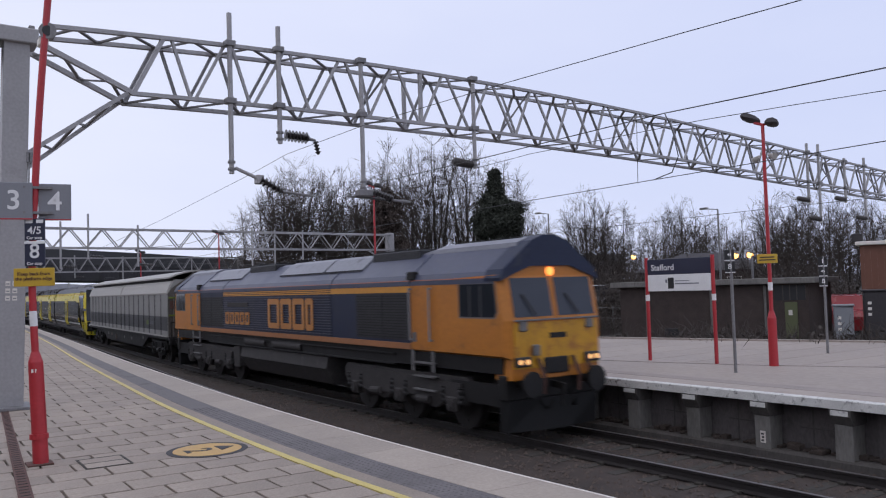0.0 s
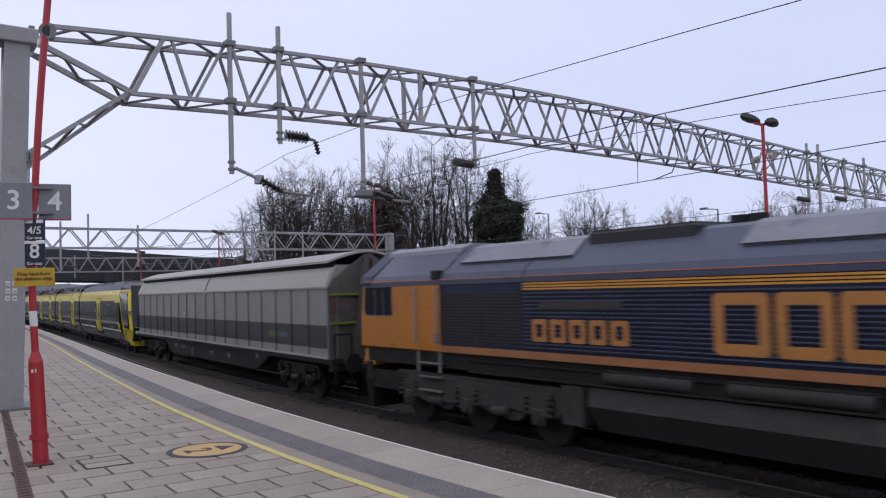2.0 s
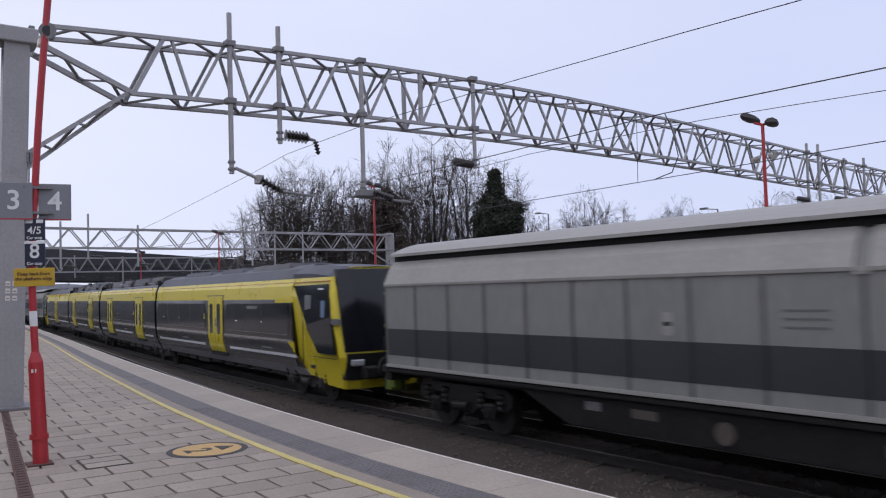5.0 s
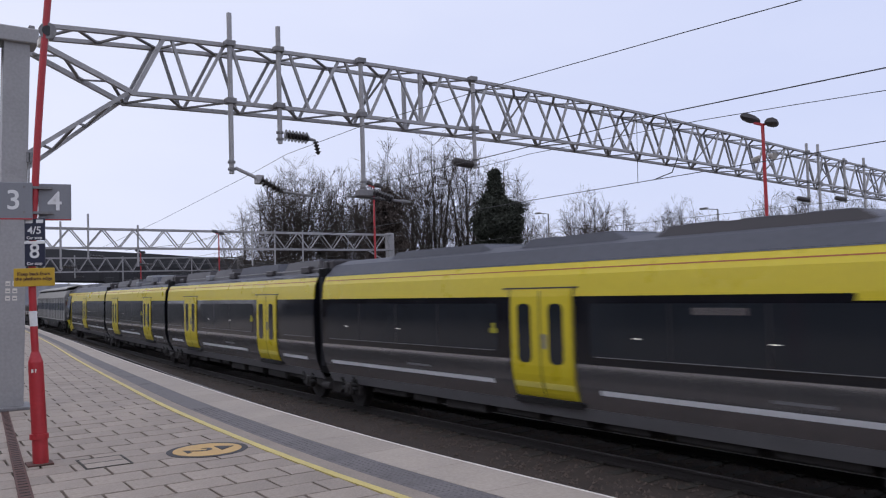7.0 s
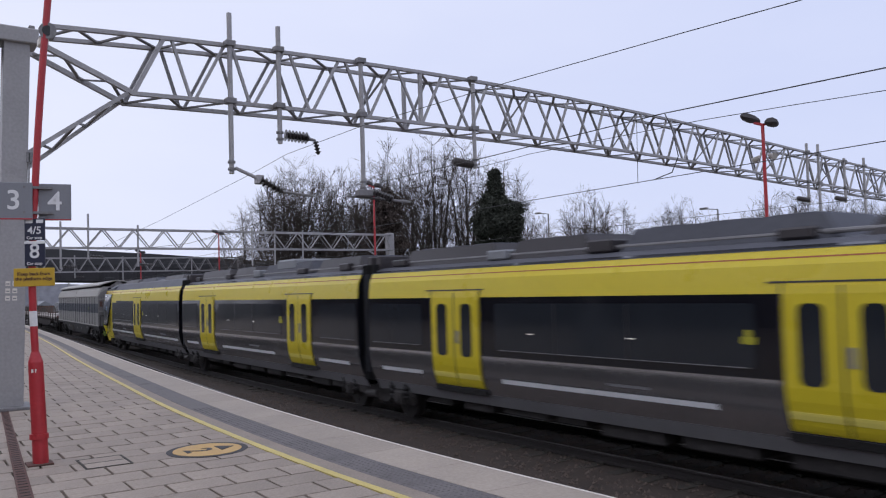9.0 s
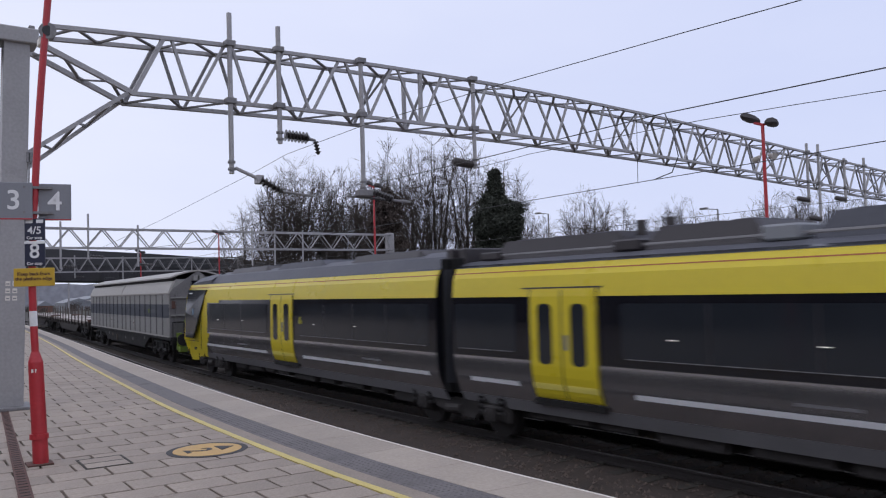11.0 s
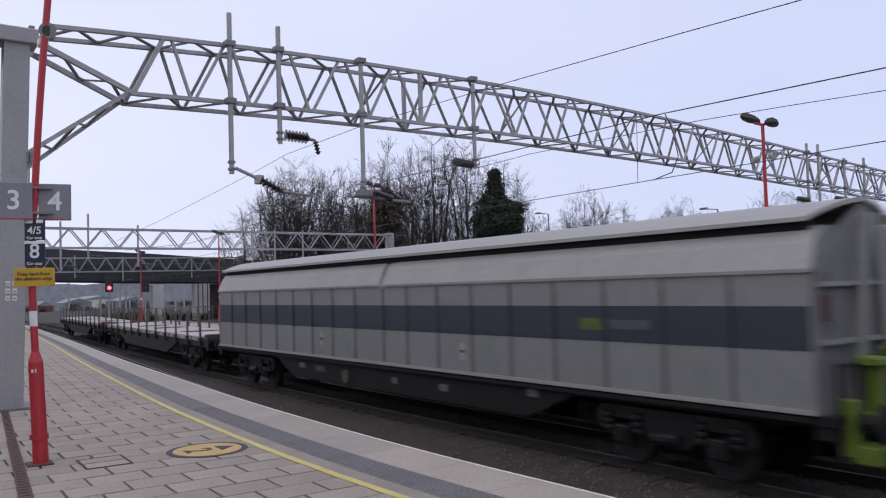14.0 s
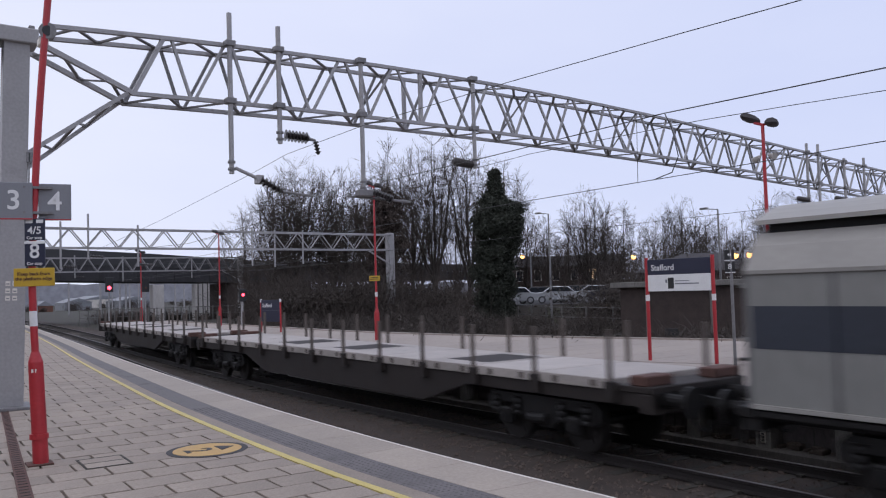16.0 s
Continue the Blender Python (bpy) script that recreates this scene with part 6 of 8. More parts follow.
def flat_waggon():
    t = thing("flat_waggon", "long flat waggon with pale deck and upright side stakes", "waggon", group="flat waggons")
    L = 10.75
    part("sole_bar", plates(bmesh.new(), [(-L, 0.95), (-6.0, 0.95), (-4.4, 0.5), (4.4, 0.5), (6.0, 0.95), (L, 0.95), (L, 1.17), (-L, 1.17)], 1.22, 0.12), "rusty_brown", t, "dark brown fish-bellied sole bar")
    part("frame", bx(bmesh.new(), -L, L, -1.1, 1.1, 0.92, 1.16), "chassis", t)
    n = 11
    w = (2 * L - 1.6) / n
    for k in range(n):
        x = -L + 0.8 + k * w
        bx(bm := bmesh.new(), x + 0.03, x + w - 0.03, -1.27, 1.27, 1.165, 1.34, 0.012)
        part("deck_plate", bm, "deck", t, "pale deck section")
        if k in (3, 5, 8):
            # dark plate laid on the deck in place of a real opening
            bx(bm := bmesh.new(), x + 0.25, x + w - 0.2, -0.75, 0.85, 1.341, 1.345)
            part("deck_opening", bm, "rusty_brown", t, "dark plate standing for an opening in the deck")
    for k in range(n + 1):
        x = -L + 0.8 + k * w
        for s in (-1, 1):
            st = part("stake", bx(bmesh.new(), x - 0.035, x + 0.035, s * 1.3 - 0.04, s * 1.3 + 0.04, 1.0, 2.12, 0.008), "stake", t, "rusty upright stake")
            part("stake_pocket", bx(bmesh.new(), x - 0.1, x + 0.1, s * 1.28 - 0.08, s * 1.28 + 0.08, 0.98, 1.3, 0.01), "rusty_brown", st)
    for k in range(2 * n):
        x = -L + 1.3 + k * w / 2
        part("lashing_ring", plates(bmesh.new(), rect(x - 0.06, x + 0.06, 1.2, 1.3), 1.285, 0.03), "stake", t)
    for s in (-1, 1):
        part("end_board", bx(bmesh.new(), min(s * L, s * (L - 0.75)), max(s * L, s * (L - 0.75)), -1.25, 1.25, 1.16, 1.26, 0.01), "rusty_brown", t)
        for y in (-0.9, 0.9):
            bx(bm := bmesh.new(), min(s * (L - 0.1), s * (L - 0.45)), max(s * (L - 0.1), s * (L - 0.45)), y - 0.34, y + 0.34, 1.26, 1.42, 0.02)
            part("end_stop", bm, "rust", t, "rusty hinged end plate")
        buffers(t, s * L, s)
        part("head_stock", bx(bmesh.new(), min(s * (L - 0.25), s * L), max(s * (L - 0.25), s * L), -1.25, 1.25, 0.85, 1.15, 0.015), "rusty_brown", t)
        bogie(t, s * 8.0, (-0.9, 0.9), 0.46, y=1.0, z0=0.36, z1=0.88, over=0.6, material="chassis")
    return t


def gauge(ob):
    """Brings a vehicle to the narrow width of the line's loading gauge."""
    for me in {o.data for o in ob.children_recursive}:
        me.transform(Matrix.Diagonal((1, 0.895, 1, 1)))


# place of the locomotive's front along the track, second by second
def front_at(t):
    return FRONT(t)


def on_track(s):
    return Vector((s, track_far(s), 0.0))


def drive(ob, behind, span):
    """Keys a vehicle whose middle runs that far behind the front, on two bogies span apart."""
    rows = []
    for k in range(33):
        t = k * 0.5
        s = front_at(t) - behind
        a, b = on_track(s - span / 2), on_track(s + span / 2)
        m = (a + b) / 2 + Vector((0, -0.14, 0))
        rows.append((t, pose(m.x, m.y, m.z, 0, 0, math.degrees(math.atan2(b.y - a.y, b.x - a.x)))))
    walk(ob, rows)


# ---------- platform furniture ----------


def facing(x, y, z, turn):
    """A board's pose: its front looks towards -y before it is turned."""
    return pose(x, y, z, 0, 0, turn)


def board(parent, name, w, h, m, material, label="", depth=0.03):
    bm = bx(bmesh.new(), -w / 2, w / 2, 0.0, depth, -h / 2, h / 2, 0.006)
    ob = part(name, bm, material, parent, label)
    ob.matrix_basis = m
    return ob


def on_board(z=0.0, x=0.0, out=0.003):
    return Matrix.Translation((x, -out, z)) @ pose(0, 0, 0, 90, 0, 0)


def sign_pole():
    t = thing("sign_pole", "red steel pole with white band carrying platform signs and loudspeaker", "sign pole", pose(-10.85, 1.41, PLAT))
    # the old pole is a little bowed
    bow = curve_of([(0, 0.02), (1.2, -0.035), (2.2, -0.07), (3.4, -0.02), (6.1, 0.2), (7.2, 0.32)])
    lean = lambda z: Vector((0.55 * bow(z), 0.83 * bow(z), z))

    def rod(z0, z1, r0, r1, n=8):
        rings = []
        for k in range(n + 1):
            z = z0 + (z1 - z0) * k / n
            r = r0 + (r1 - r0) * k / n
            rings.append([lean(z) + Vector((r * math.cos(i * 0.3927), r * math.sin(i * 0.3927), 0)) for i in range(16)])
        return loft(bmesh.new(), rings)
    part("base_plate", bx(bmesh.new(), -0.14, 0.14, -0.14, 0.14, 0, 0.02, 0.004), "rust", t)
    part("sleeve", rod(0.01, 1.2, 0.088, 0.082), "red", t, "wide red base sleeve", smooth=True)
    part("taper", rod(1.2, 1.32, 0.082, 0.045), "red", t, smooth=True)
    part("pole", rod(1.3, 7.2, 0.042, 0.04, 24), "red", t, smooth=True)
    part("white_band", rod(1.62, 1.8, 0.0435, 0.0435), "white", t, smooth=True)
    part("joint_ring", tube(bmesh.new(), (0, 0, 0.3), (0, 0, 0.36), 0.105, n=16), "red", t)
    for y in (-0.03, 0.01):
        ob = part("number_bar", bx(bmesh.new(), 0.0, 0.008, -0.011, 0.011, 0.0, 0.04), "white_edge", t)
        ob.matrix_basis = pose(0.056, y - 0.045, 1.08, 0, 0, 0)
    a = 62
    b = board(t, "warning_sign", 0.46, 0.215, facing(0.04, -0.05, 2.2, a), "sign_yellow", "yellow warning sign")
    text("lettering", "Keep back from\nthe platform edge", 0.058, "rust", b, on_board(0.01))
    b = board(t, "car_stop_sign", 0.23, 0.28, facing(0.045, -0.04, 2.47, a), "sign_blue", "navy car stop sign")
    text("figure", "8", 0.24, "white", b, on_board(0.03))
    text("lettering", "Car stop", 0.05, "white", b, on_board(-0.11))
    part("divider", bx(bmesh.new(), -0.115, 0.115, -0.003, 0.0, 0.125, 0.155), "white", b)
    b = board(t, "car_stop_sign", 0.23, 0.26, facing(0.045, -0.04, 2.765, a), "sign_blue", "navy car stop sign")
    text("figure", "4/5", 0.125, "white", b, on_board(-0.015))
    text("lettering", "Car stop", 0.05, "white", b, on_board(-0.1))
    bm = bx(bmesh.new(), -0.1, -0.02, -0.003, 0.0, 0.075, 0.115)
    bx(bm, 0.02, 0.1, -0.003, 0.0, 0.075, 0.115)
    part("letter_bar", bm, "white", b, "plain white bars")
    for dy, w, n in ((-0.275, 0.4, "3"), (0.2, 0.36, "4")):
        b = board(t, "platform_number_board", w, 0.44, facing(0.02 + dy * -0.03, dy * 0.94, 3.1, 80), "sign_grey", "grey enamel platform number board", 0.04)
        text("figure", n, 0.32, "white", b, on_board(0.0))
        part("red_rim", bx(bmesh.new(), -w / 2, w / 2, -0.002, 0.0, -0.22, -0.205), "red", b)
    for z in (3.25, 2.95):
        part("board_clamp", bx(bmesh.new(), -0.05, 0.05, -0.16, 0.16, z, z + 0.03), "steel_dark", t)
    s = thing("loudspeaker", "grey round loudspeaker strapped to the red pole", "loudspeaker", pose(-10.87, 1.52, PLAT + 5.16))
    part("horn", tube(bmesh.new(), (-0.1, 0.05, 0), (0.12, 0.0, 0), 0.065, 0.1, n=18), "steel_dark", s, smooth=True)
    part("mouth", tube(bmesh.new(), (0.121, 0.0, 0), (0.126, 0.0, 0), 0.062, n=18), "black", s)
    part("bracket", bx(bmesh.new(), -0.08, 0.08, -0.09, 0.02, -0.17, -0.08, 0.01), "white_edge", s)
    return t


def lamp_post(x, y, high, label, heads=True, sign=True, turn=0):
    t = thing("platform_lamp", label, "lamp post", pose(x, y, PLAT, 0, 0, turn), group="red platform lamp posts")
    part("sleeve", tube(bmesh.new(), (0, 0, 0), (0, 0, 1.05), 0.1, 0.095, n=16), "red", t, smooth=True)
    part("taper", tube(bmesh.new(), (0, 0, 1.05), (0, 0, 1.2), 0.095, 0.05, n=16), "red", t, smooth=True)
    part("pole", tube(bmesh.new(), (0, 0, 1.18), (0, 0, high), 0.042, 0.036, n=14), "red", t, smooth=True)
    part("white_band", tube(bmesh.new(), (0, 0, 1.65), (0, 0, 1.83), 0.0505, n=14), "white", t)
    if sign:
        board(t, "warning_sign", 0.42, 0.2, facing(0, -0.06, 2.35, 42), "sign_yellow", "small yellow warning sign")
        bm = bmesh.new()
        for k, w in enumerate((0.3, 0.34)):
            bx(bm, -w / 2, w / 2, -0.003, 0, 0.02 - k * 0.06, 0.045 - k * 0.06)
        o = part("word_bar", bm, "black_line", t)
        o.matrix_basis = facing(0.001, -0.063, 2.35, 42)
    for s in (-1, 1) if heads else ():
        part("lantern_arm", bar(bmesh.new(), (0, 0, high - 0.03), (s * 0.1, s * 0.16, high + 0.02), 0.05, 0.05), "red", t)
        u = Vector((-0.4, -0.23, high + 0.2)) if s < 0 else Vector((0.29, 0.17, high - 0.03))
        v = Vector((s * 0.04, s * 0.02, high + (0.06 if s < 0 else 0.01)))
        d = (u - v)
        n = Vector((-d.y, d.x, 0)).normalized()
        rings = []
        for f, w, h in ((0.0, 0.05, 0.03), (0.2, 0.15, 0.085), (0.6, 0.2, 0.11), (0.9, 0.16, 0.075), (1.0, 0.05, 0.02)):
            c = v + d * f
            rings.append([c + n * w + Vector((0, 0, 0)), c + n * w * 0.6 + Vector((0, 0, h)), c - n * w * 0.6 + Vector((0, 0, h)), c - n * w, c - n * w * 0.7 - Vector((0, 0, h * 0.7)), c + n * w * 0.7 - Vector((0, 0, h * 0.7))])
        part("lantern", loft(bmesh.new(), rings), "slate", t, "dark grey lantern, unlit", smooth=True)
    return t


def speaker(x, y, z, dx, dy, label):
    s = thing("loudspeaker", label, "loudspeaker", pose(x, y, z))
    part("horn", tube(bmesh.new(), (0, 0, 0.02), (dx * 0.6, dy * 0.6, -0.03), 0.04, 0.075, n=16), "waggon_roof", s, smooth=True)
    part("bracket", bar(bmesh.new(), (0, 0, -0.05), (dx * 0.4, dy * 0.4, -0.02), 0.04, 0.04), "steel_dark", s)


def station_sign(xa, ya, xb, yb, z0, z1, high, text_size, label, words=True):
    """A name board between two red posts."""
    t = thing("station_sign", label, "station sign", pose(xa, ya, PLAT, 0, 0, math.degrees(math.atan2(yb - ya, xb - xa))), group="station name signs")
    w = math.hypot(xb - xa, yb - ya)
    for x in (0, w):
        part("post", tube(bmesh.new(), (x, 0, 0), (x, 0, high), 0.044, n=14), "red", t, "red round post", smooth=True)
        part("white_band", tube(bmesh.new(), (x, 0, 1.45), (x, 0, 1.6), 0.052, n=14), "white", t)
    m = z0 + (z1 - z0) * 0.52
    part("name_board", bx(bmesh.new(), 0.04, w - 0.04, -0.03, 0.02, m, z1, 0.006), "sign_blue", t, "navy name board")
    part("white_board", bx(bmesh.new(), 0.04, w - 0.04, -0.03, 0.02, z0, m - 0.002, 0.006), "white" if words else "sign_blue", t)
    text("lettering", "Stafford", text_size, "white", t, pose(0.08 + text_size * 1.9, -0.034, (m + z1) / 2 - 0.02, 90))
    if words:
        bm = bx(bmesh.new(), w * 0.34, w * 0.43, -0.034, -0.03, z0 + 0.06, z0 + 0.32)
        part("emblem_shape", bm, "black", t, "plain dark emblem shape")
        bm = bx(bmesh.new(), w * 0.3, w * 0.33, -0.034, -0.03, z0 + 0.2, z0 + 0.28)
        bx(bm, w * 0.45, w * 0.8, -0.034, -0.03, z0 + 0.16, z0 + 0.19)
        bx(bm, w * 0.45, w * 0.66, -0.034, -0.03, z0 + 0.23, z0 + 0.25)
        part("word_bar", bm, "sign_grey", t)
    return t


def stop_post(x, y, high, figs, label):
    t = thing("car_stop_post", label, "sign post", pose(x, y, PLAT), group="grey car stop posts")
    part("post", tube(bmesh.new(), (0, 0, 0), (0, 0, high), 0.032, n=12), "steel_dark", t, smooth=True)
    z = high - 0.12
    for f in figs:
        b = board(t, "plate", 0.2, 0.21, facing(0, -0.035, z, 40), "black", "black car stop plate", 0.02)
        text("figure", f, 0.15 if len(f) == 1 else 0.085, "white", b, on_board(0.0))
        part("strip", bx(bmesh.new(), -0.1, 0.1, -0.002, 0, -0.125, -0.107), "white", b)
        z -= 0.25
    return t


def at_angle(px_dir, dist):
    """A place on the ground, dist metres off in a direction in degrees from +y towards -x."""
    a = radians(px_dir)
    return -dist * math.sin(a), dist * math.cos(a)


# ---------- buildings, cars and lamps beyond the far platform ----------
def flat_building():
    t = thing("brick_building", "low dark brick building with pale flat roof slab", "building", pose(-25.4, 25.6, -0.36, 0, 0, 24))
    part("wall", bx(bmesh.new(), 0.2, 7.6, 0, 6, 0, 2.95, 0.01), "brick_wall", t, "dark sooty brick wall")
    # brick courses on the seen face
    bm = bmesh.new()
    for k in range(38):
        bx(bm, 0.21, 7.59, -0.006, 0.0, 0.03 + k * 0.076, 0.03 + k * 0.076 + 0.062)
    part("brick_course", bm, "brick_wall", t)["kind"] = "stuff"
    part("roof_slab", bx(bmesh.new(), -0.1, 7.9, -0.35, 6.3, 2.955, 3.18, 0.02), "concrete_old", t, "weathered pale roof slab")
    for x in (1.35, 4.0, 6.05):
        part("downpipe", tube(bmesh.new(), (x, -0.06, 0.0), (x, -0.06, 2.9), 0.05, n=8), "concrete_old", t)
    part("vent_box", bx(bmesh.new(), 2.1, 2.7, -0.12, 0.0, 0.95, 1.25, 0.01), "black", t)
    d = part("door", bx(bmesh.new(), 6.75, 7.2, -0.05, 0.02, 0.3, 2.25, 0.01), "green_door", t, "dull green door")
    part("notice", bx(bmesh.new(), 6.88, 7.02, -0.056, -0.05, 1.75, 1.95), "white_edge", d)
    w = part("window", bx(bmesh.new(), 6.4, 7.5, -0.03, 0.0, 2.32, 2.9), "black", t)
    for x in (6.7, 6.95, 7.2):
        part("window_bar", bx(bmesh.new(), x - 0.02, x + 0.02, -0.04, -0.03, 2.32, 2.9), "concrete_dark", w)
    return t


def clad_building():
    t = thing("clad_building", "brown ribbed-clad building with white roof edge", "building", pose(-17.95, 31.45, -0.36, 0, 0, 26))
    part("wall", bx(bmesh.new(), 0, 14, 0, 8, 0, 4.35), "brown_clad", t, "brown cladding")
    bm = bmesh.new()
    me = bx(bmesh.new(), -0.04, 0.04, -0.035, 0.0, 0.9, 4.34)
    rme = bpy.data.meshes.new("rib")
    me.to_mesh(rme), me.free()
    bm.free()
    for k in range(60):
        mesh_part("rib", rme, "brown_clad", t, pose(0.1 + k * 0.23, 0, 0))
    for k in range(34):
        mesh_part("rib", rme, "brown_clad", t, pose(0, 0.1 + k * 0.23, 0, 0, 0, 90) @ pose(0, 0.0, 0))
    part("plinth", bx(bmesh.new(), -0.05, 14, -0.06, 8, 0, 0.88, 0.01), "brick_wall", t)
    part("roof_edge", bx(bmesh.new(), -0.14, 14.3, -0.2, 8.3, 4.352, 4.5, 0.02), "white_edge", t, "white roof edge")
    part("roof_box", bx(bmesh.new(), -0.3, 0.1, 0.4, 0.9, 4.5, 4.85, 0.03), "slate", t)
    return t


def cabinet(x, y, w, d, h, m, label):
    t = thing("equipment_cabinet", label, "cabinet", pose(x, y, -0.36, 0, 0, 35), group="grey equipment cabinets")
    part("body", bx(bmesh.new(), -w / 2, w / 2, -d / 2, d / 2, 0, h, 0.02), m, t)
    part("lid", bx(bmesh.new(), -w / 2 - 0.05, w / 2 + 0.05, -d / 2 - 0.05, d / 2 + 0.05, h, h + 0.07, 0.02), m, t)
    part("door", bx(bmesh.new(), -w / 2 + 0.06, w / 2 - 0.06, -d / 2 - 0.015, -d / 2, 0.3, h - 0.12, 0.004), m, t)
    for k in range(3):
        part("notice", bx(bmesh.new(), -w / 2 + 0.1, -w / 2 + 0.22, -d / 2 - 0.02, -d / 2 - 0.015, h - 0.45 - k * 0.2, h - 0.35 - k * 0.2), "white_edge", t)


def car(x, y, turn, paint, label, z=-0.36, tall=1.0):
    t = thing("parked_car", label, "car", pose(x, y, z, 0, 0, turn), group="parked cars")
    body = [(-2.1, 0.3), (-2.15, 0.75), (-1.95, 0.92), (-1.45, 0.98), (-0.95, 1.42), (0.55, 1.46), (1.2, 1.0), (1.95, 0.9), (2.1, 0.65), (2.05, 0.3)]
    bm = loft(bmesh.new(), [[(a * s, y2, 0.3 + (b - 0.3) * h * tall) for a, b in body] for y2, s, h in ((-0.86, 0.97, 0.93), (-0.8, 1, 1), (0.8, 1, 1), (0.86, 0.97, 0.93))])
    part("body", bm, paint, t)
    gl = [(a, 0.3 + (b - 0.3) * tall) for a, b in ((-1.32, 0.98), (-0.9, 1.36), (0.5, 1.4), (1.02, 1.02))]
    part("side_glass", plates(bmesh.new(), gl, 0.866, 0.02), "glass", t)
    part("windscreen", loft(bmesh.new(), [[(1.12, y2, 1.04), (0.6, y2 * 0.9, 1.44), (0.56, y2 * 0.9, 1.42), (1.05, y2, 1.0)] for y2 in (-0.68, 0.68)]), "glass_pale", t)
    part("rear_glass", loft(bmesh.new(), [[(-1.42, y2, 1.03), (-1.0, y2 * 0.9, 1.41), (-0.95, y2 * 0.9, 1.39), (-1.35, y2, 1.0)] for y2 in (-0.66, 0.66)]), "glass_pale", t)
    for a in (-1.35, 1.32):
        for s in (-0.8, 0.8):
            w = part("wheel", tube(bmesh.new(), (a, s - 0.09, 0.32), (a, s + 0.09, 0.32), 0.32, n=18), "black", t)
            part("rim", tube(bmesh.new(), (a, s + math.copysign(0.09, s), 0.32), (a, s + math.copysign(0.1, s), 0.32), 0.2, n=14), "car_silver", w)
    for s in (-0.62, 0.62):
        part("headlight", bx(bmesh.new(), 2.0, 2.1, s - 0.18, s + 0.18, 0.62, 0.74, 0.02), "lens", t)
        part("tail_light", bx(bmesh.new(), -2.16, -2.08, s - 0.16, s + 0.16, 0.66, 0.8, 0.02), "car_red", t)


def car_park():
    """A level yard on a low bank."""
    far = [at_angle(a, 100) for a in (54.6, 50, 46, 44.2)]
    near = [at_angle(a, 68) for a in (44.2, 46, 50, 54.6)]
    foot = [at_angle(a, 66.2) for a in (44.0, 46, 50, 54.8)]
    bm = prism(bmesh.new(), far + near, -0.5, 1.2, "z")
    tagged(part("car_park", bm, "asphalt"), "level asphalt car park on a low bank", "car park", kind="structure")
    bm = loft(bmesh.new(), [[(*n, 1.19), (*f, -0.45), (*n, -0.45)] for n, f in zip(near, foot)])
    tagged(part("bank", bm, "earth"), "dark earth bank below the car park", "bank", kind="structure")


def house_row():
    t = thing("terraced_houses", "dark red brick terraced houses with lit windows", "house", pose(-87, 68, -0.36, 0, 0, 50))
    part("wall", bx(bmesh.new(), 0, 15, 0, 8, 0, 5.5), "house", t, "dark red brick wall")
    part("roof", prism(bmesh.new(), [(-0.3, 5.5), (8.3, 5.5), (4, 7.0)], -0.3, 15.3), "slate", t, "slate roof")
    for k in range(6):
        for z in (0.9, 3.6):
            w = part("window", bx(bmesh.new(), 1.0 + k * 2.4, 1.95 + k * 2.4, -0.06, 0.02, z, z + 1.5), "white_edge", t)
            part("pane", bx(bmesh.new(), 1.08 + k * 2.4, 1.87 + k * 2.4, -0.075, -0.06, z + 0.08, z + 1.42), "warm" if (k * 7 + int(z)) % 9 == 4 else "glass", w)
    h = thing("hipped_house", "house with dark hipped roof beyond the car park", "house", pose(-47, 50, -0.36, 0, 0, 30))
    part("wall", bx(bmesh.new(), 0, 9, 0, 8, 0, 3.9), "house", h)
    bm = bmesh.new()
    vs = [bm.verts.new(p) for p in ((-0.4, -0.4, 3.9), (9.4, -0.4, 3.9), (9.4, 8.4, 3.9), (-0.4, 8.4, 3.9), (2.8, 4, 5.4), (6.2, 4, 5.4))]
    for f in ((0, 1, 5, 4), (1, 2, 5), (2, 3, 4, 5), (3, 0, 4), (3, 2, 1, 0)):
        bm.faces.new([vs[i] for i in f])
    part("roof", bm, "slate", h)
    for x in (1.2, 4.0, 6.8):
        w = part("window", bx(bmesh.new(), x, x + 1.1, -0.05, 0.02, 2.2, 3.4), "white_edge", h)
        part("pane", bx(bmesh.new(), x + 0.08, x + 1.02, -0.06, -0.05, 2.28, 3.32), "glass", w)


def street_lamp(x, y, z, label, lit=True, twin=False, group="lit street lamps"):
    t = thing("street_lamp", label, "street lamp", pose(x, y, -0.36), group=group)
    h = z + 0.36
    part("column", tube(bmesh.new(), (0, 0, 0), (0, 0, h), 0.09, 0.05, n=10), "steel_dark", t)
    part("arm", bar(bmesh.new(), (0, 0, h), (-0.6, -0.3, h + 0.08), 0.05, 0.05), "steel_dark", t)
    part("lantern", bx(bmesh.new(), -1.0, -0.5, -0.45, -0.2, h + 0.05, h + 0.17, 0.03), "steel_dark", t)
    if lit:
        bm = bmesh.new()
        bmesh.ops.create_uvsphere(bm, u_segments=10, v_segments=6, radius=0.17, matrix=Matrix.Translation((-0.75, -0.33, h - 0.02)))
        part("bulb", bm, "sodium", t, "glowing orange sodium lamp")
        if twin:
            part("arm", bar(bmesh.new(), (0, 0, h), (0.1, 0.1, h + 0.08), 0.05, 0.05), "steel_dark", t)
            part("lantern", bx(bmesh.new(), -0.28, 0.16, -0.1, 0.12, h + 0.05, h + 0.17, 0.03), "steel_dark", t)
            bm = bmesh.new()
            bmesh.ops.create_uvsphere(bm, u_segments=10, v_segments=6, radius=0.17, matrix=Matrix.Translation((-0.12, 0.02, h - 0.02)))
            part("bulb", bm, "sodium", t, "glowing orange sodium lamp")


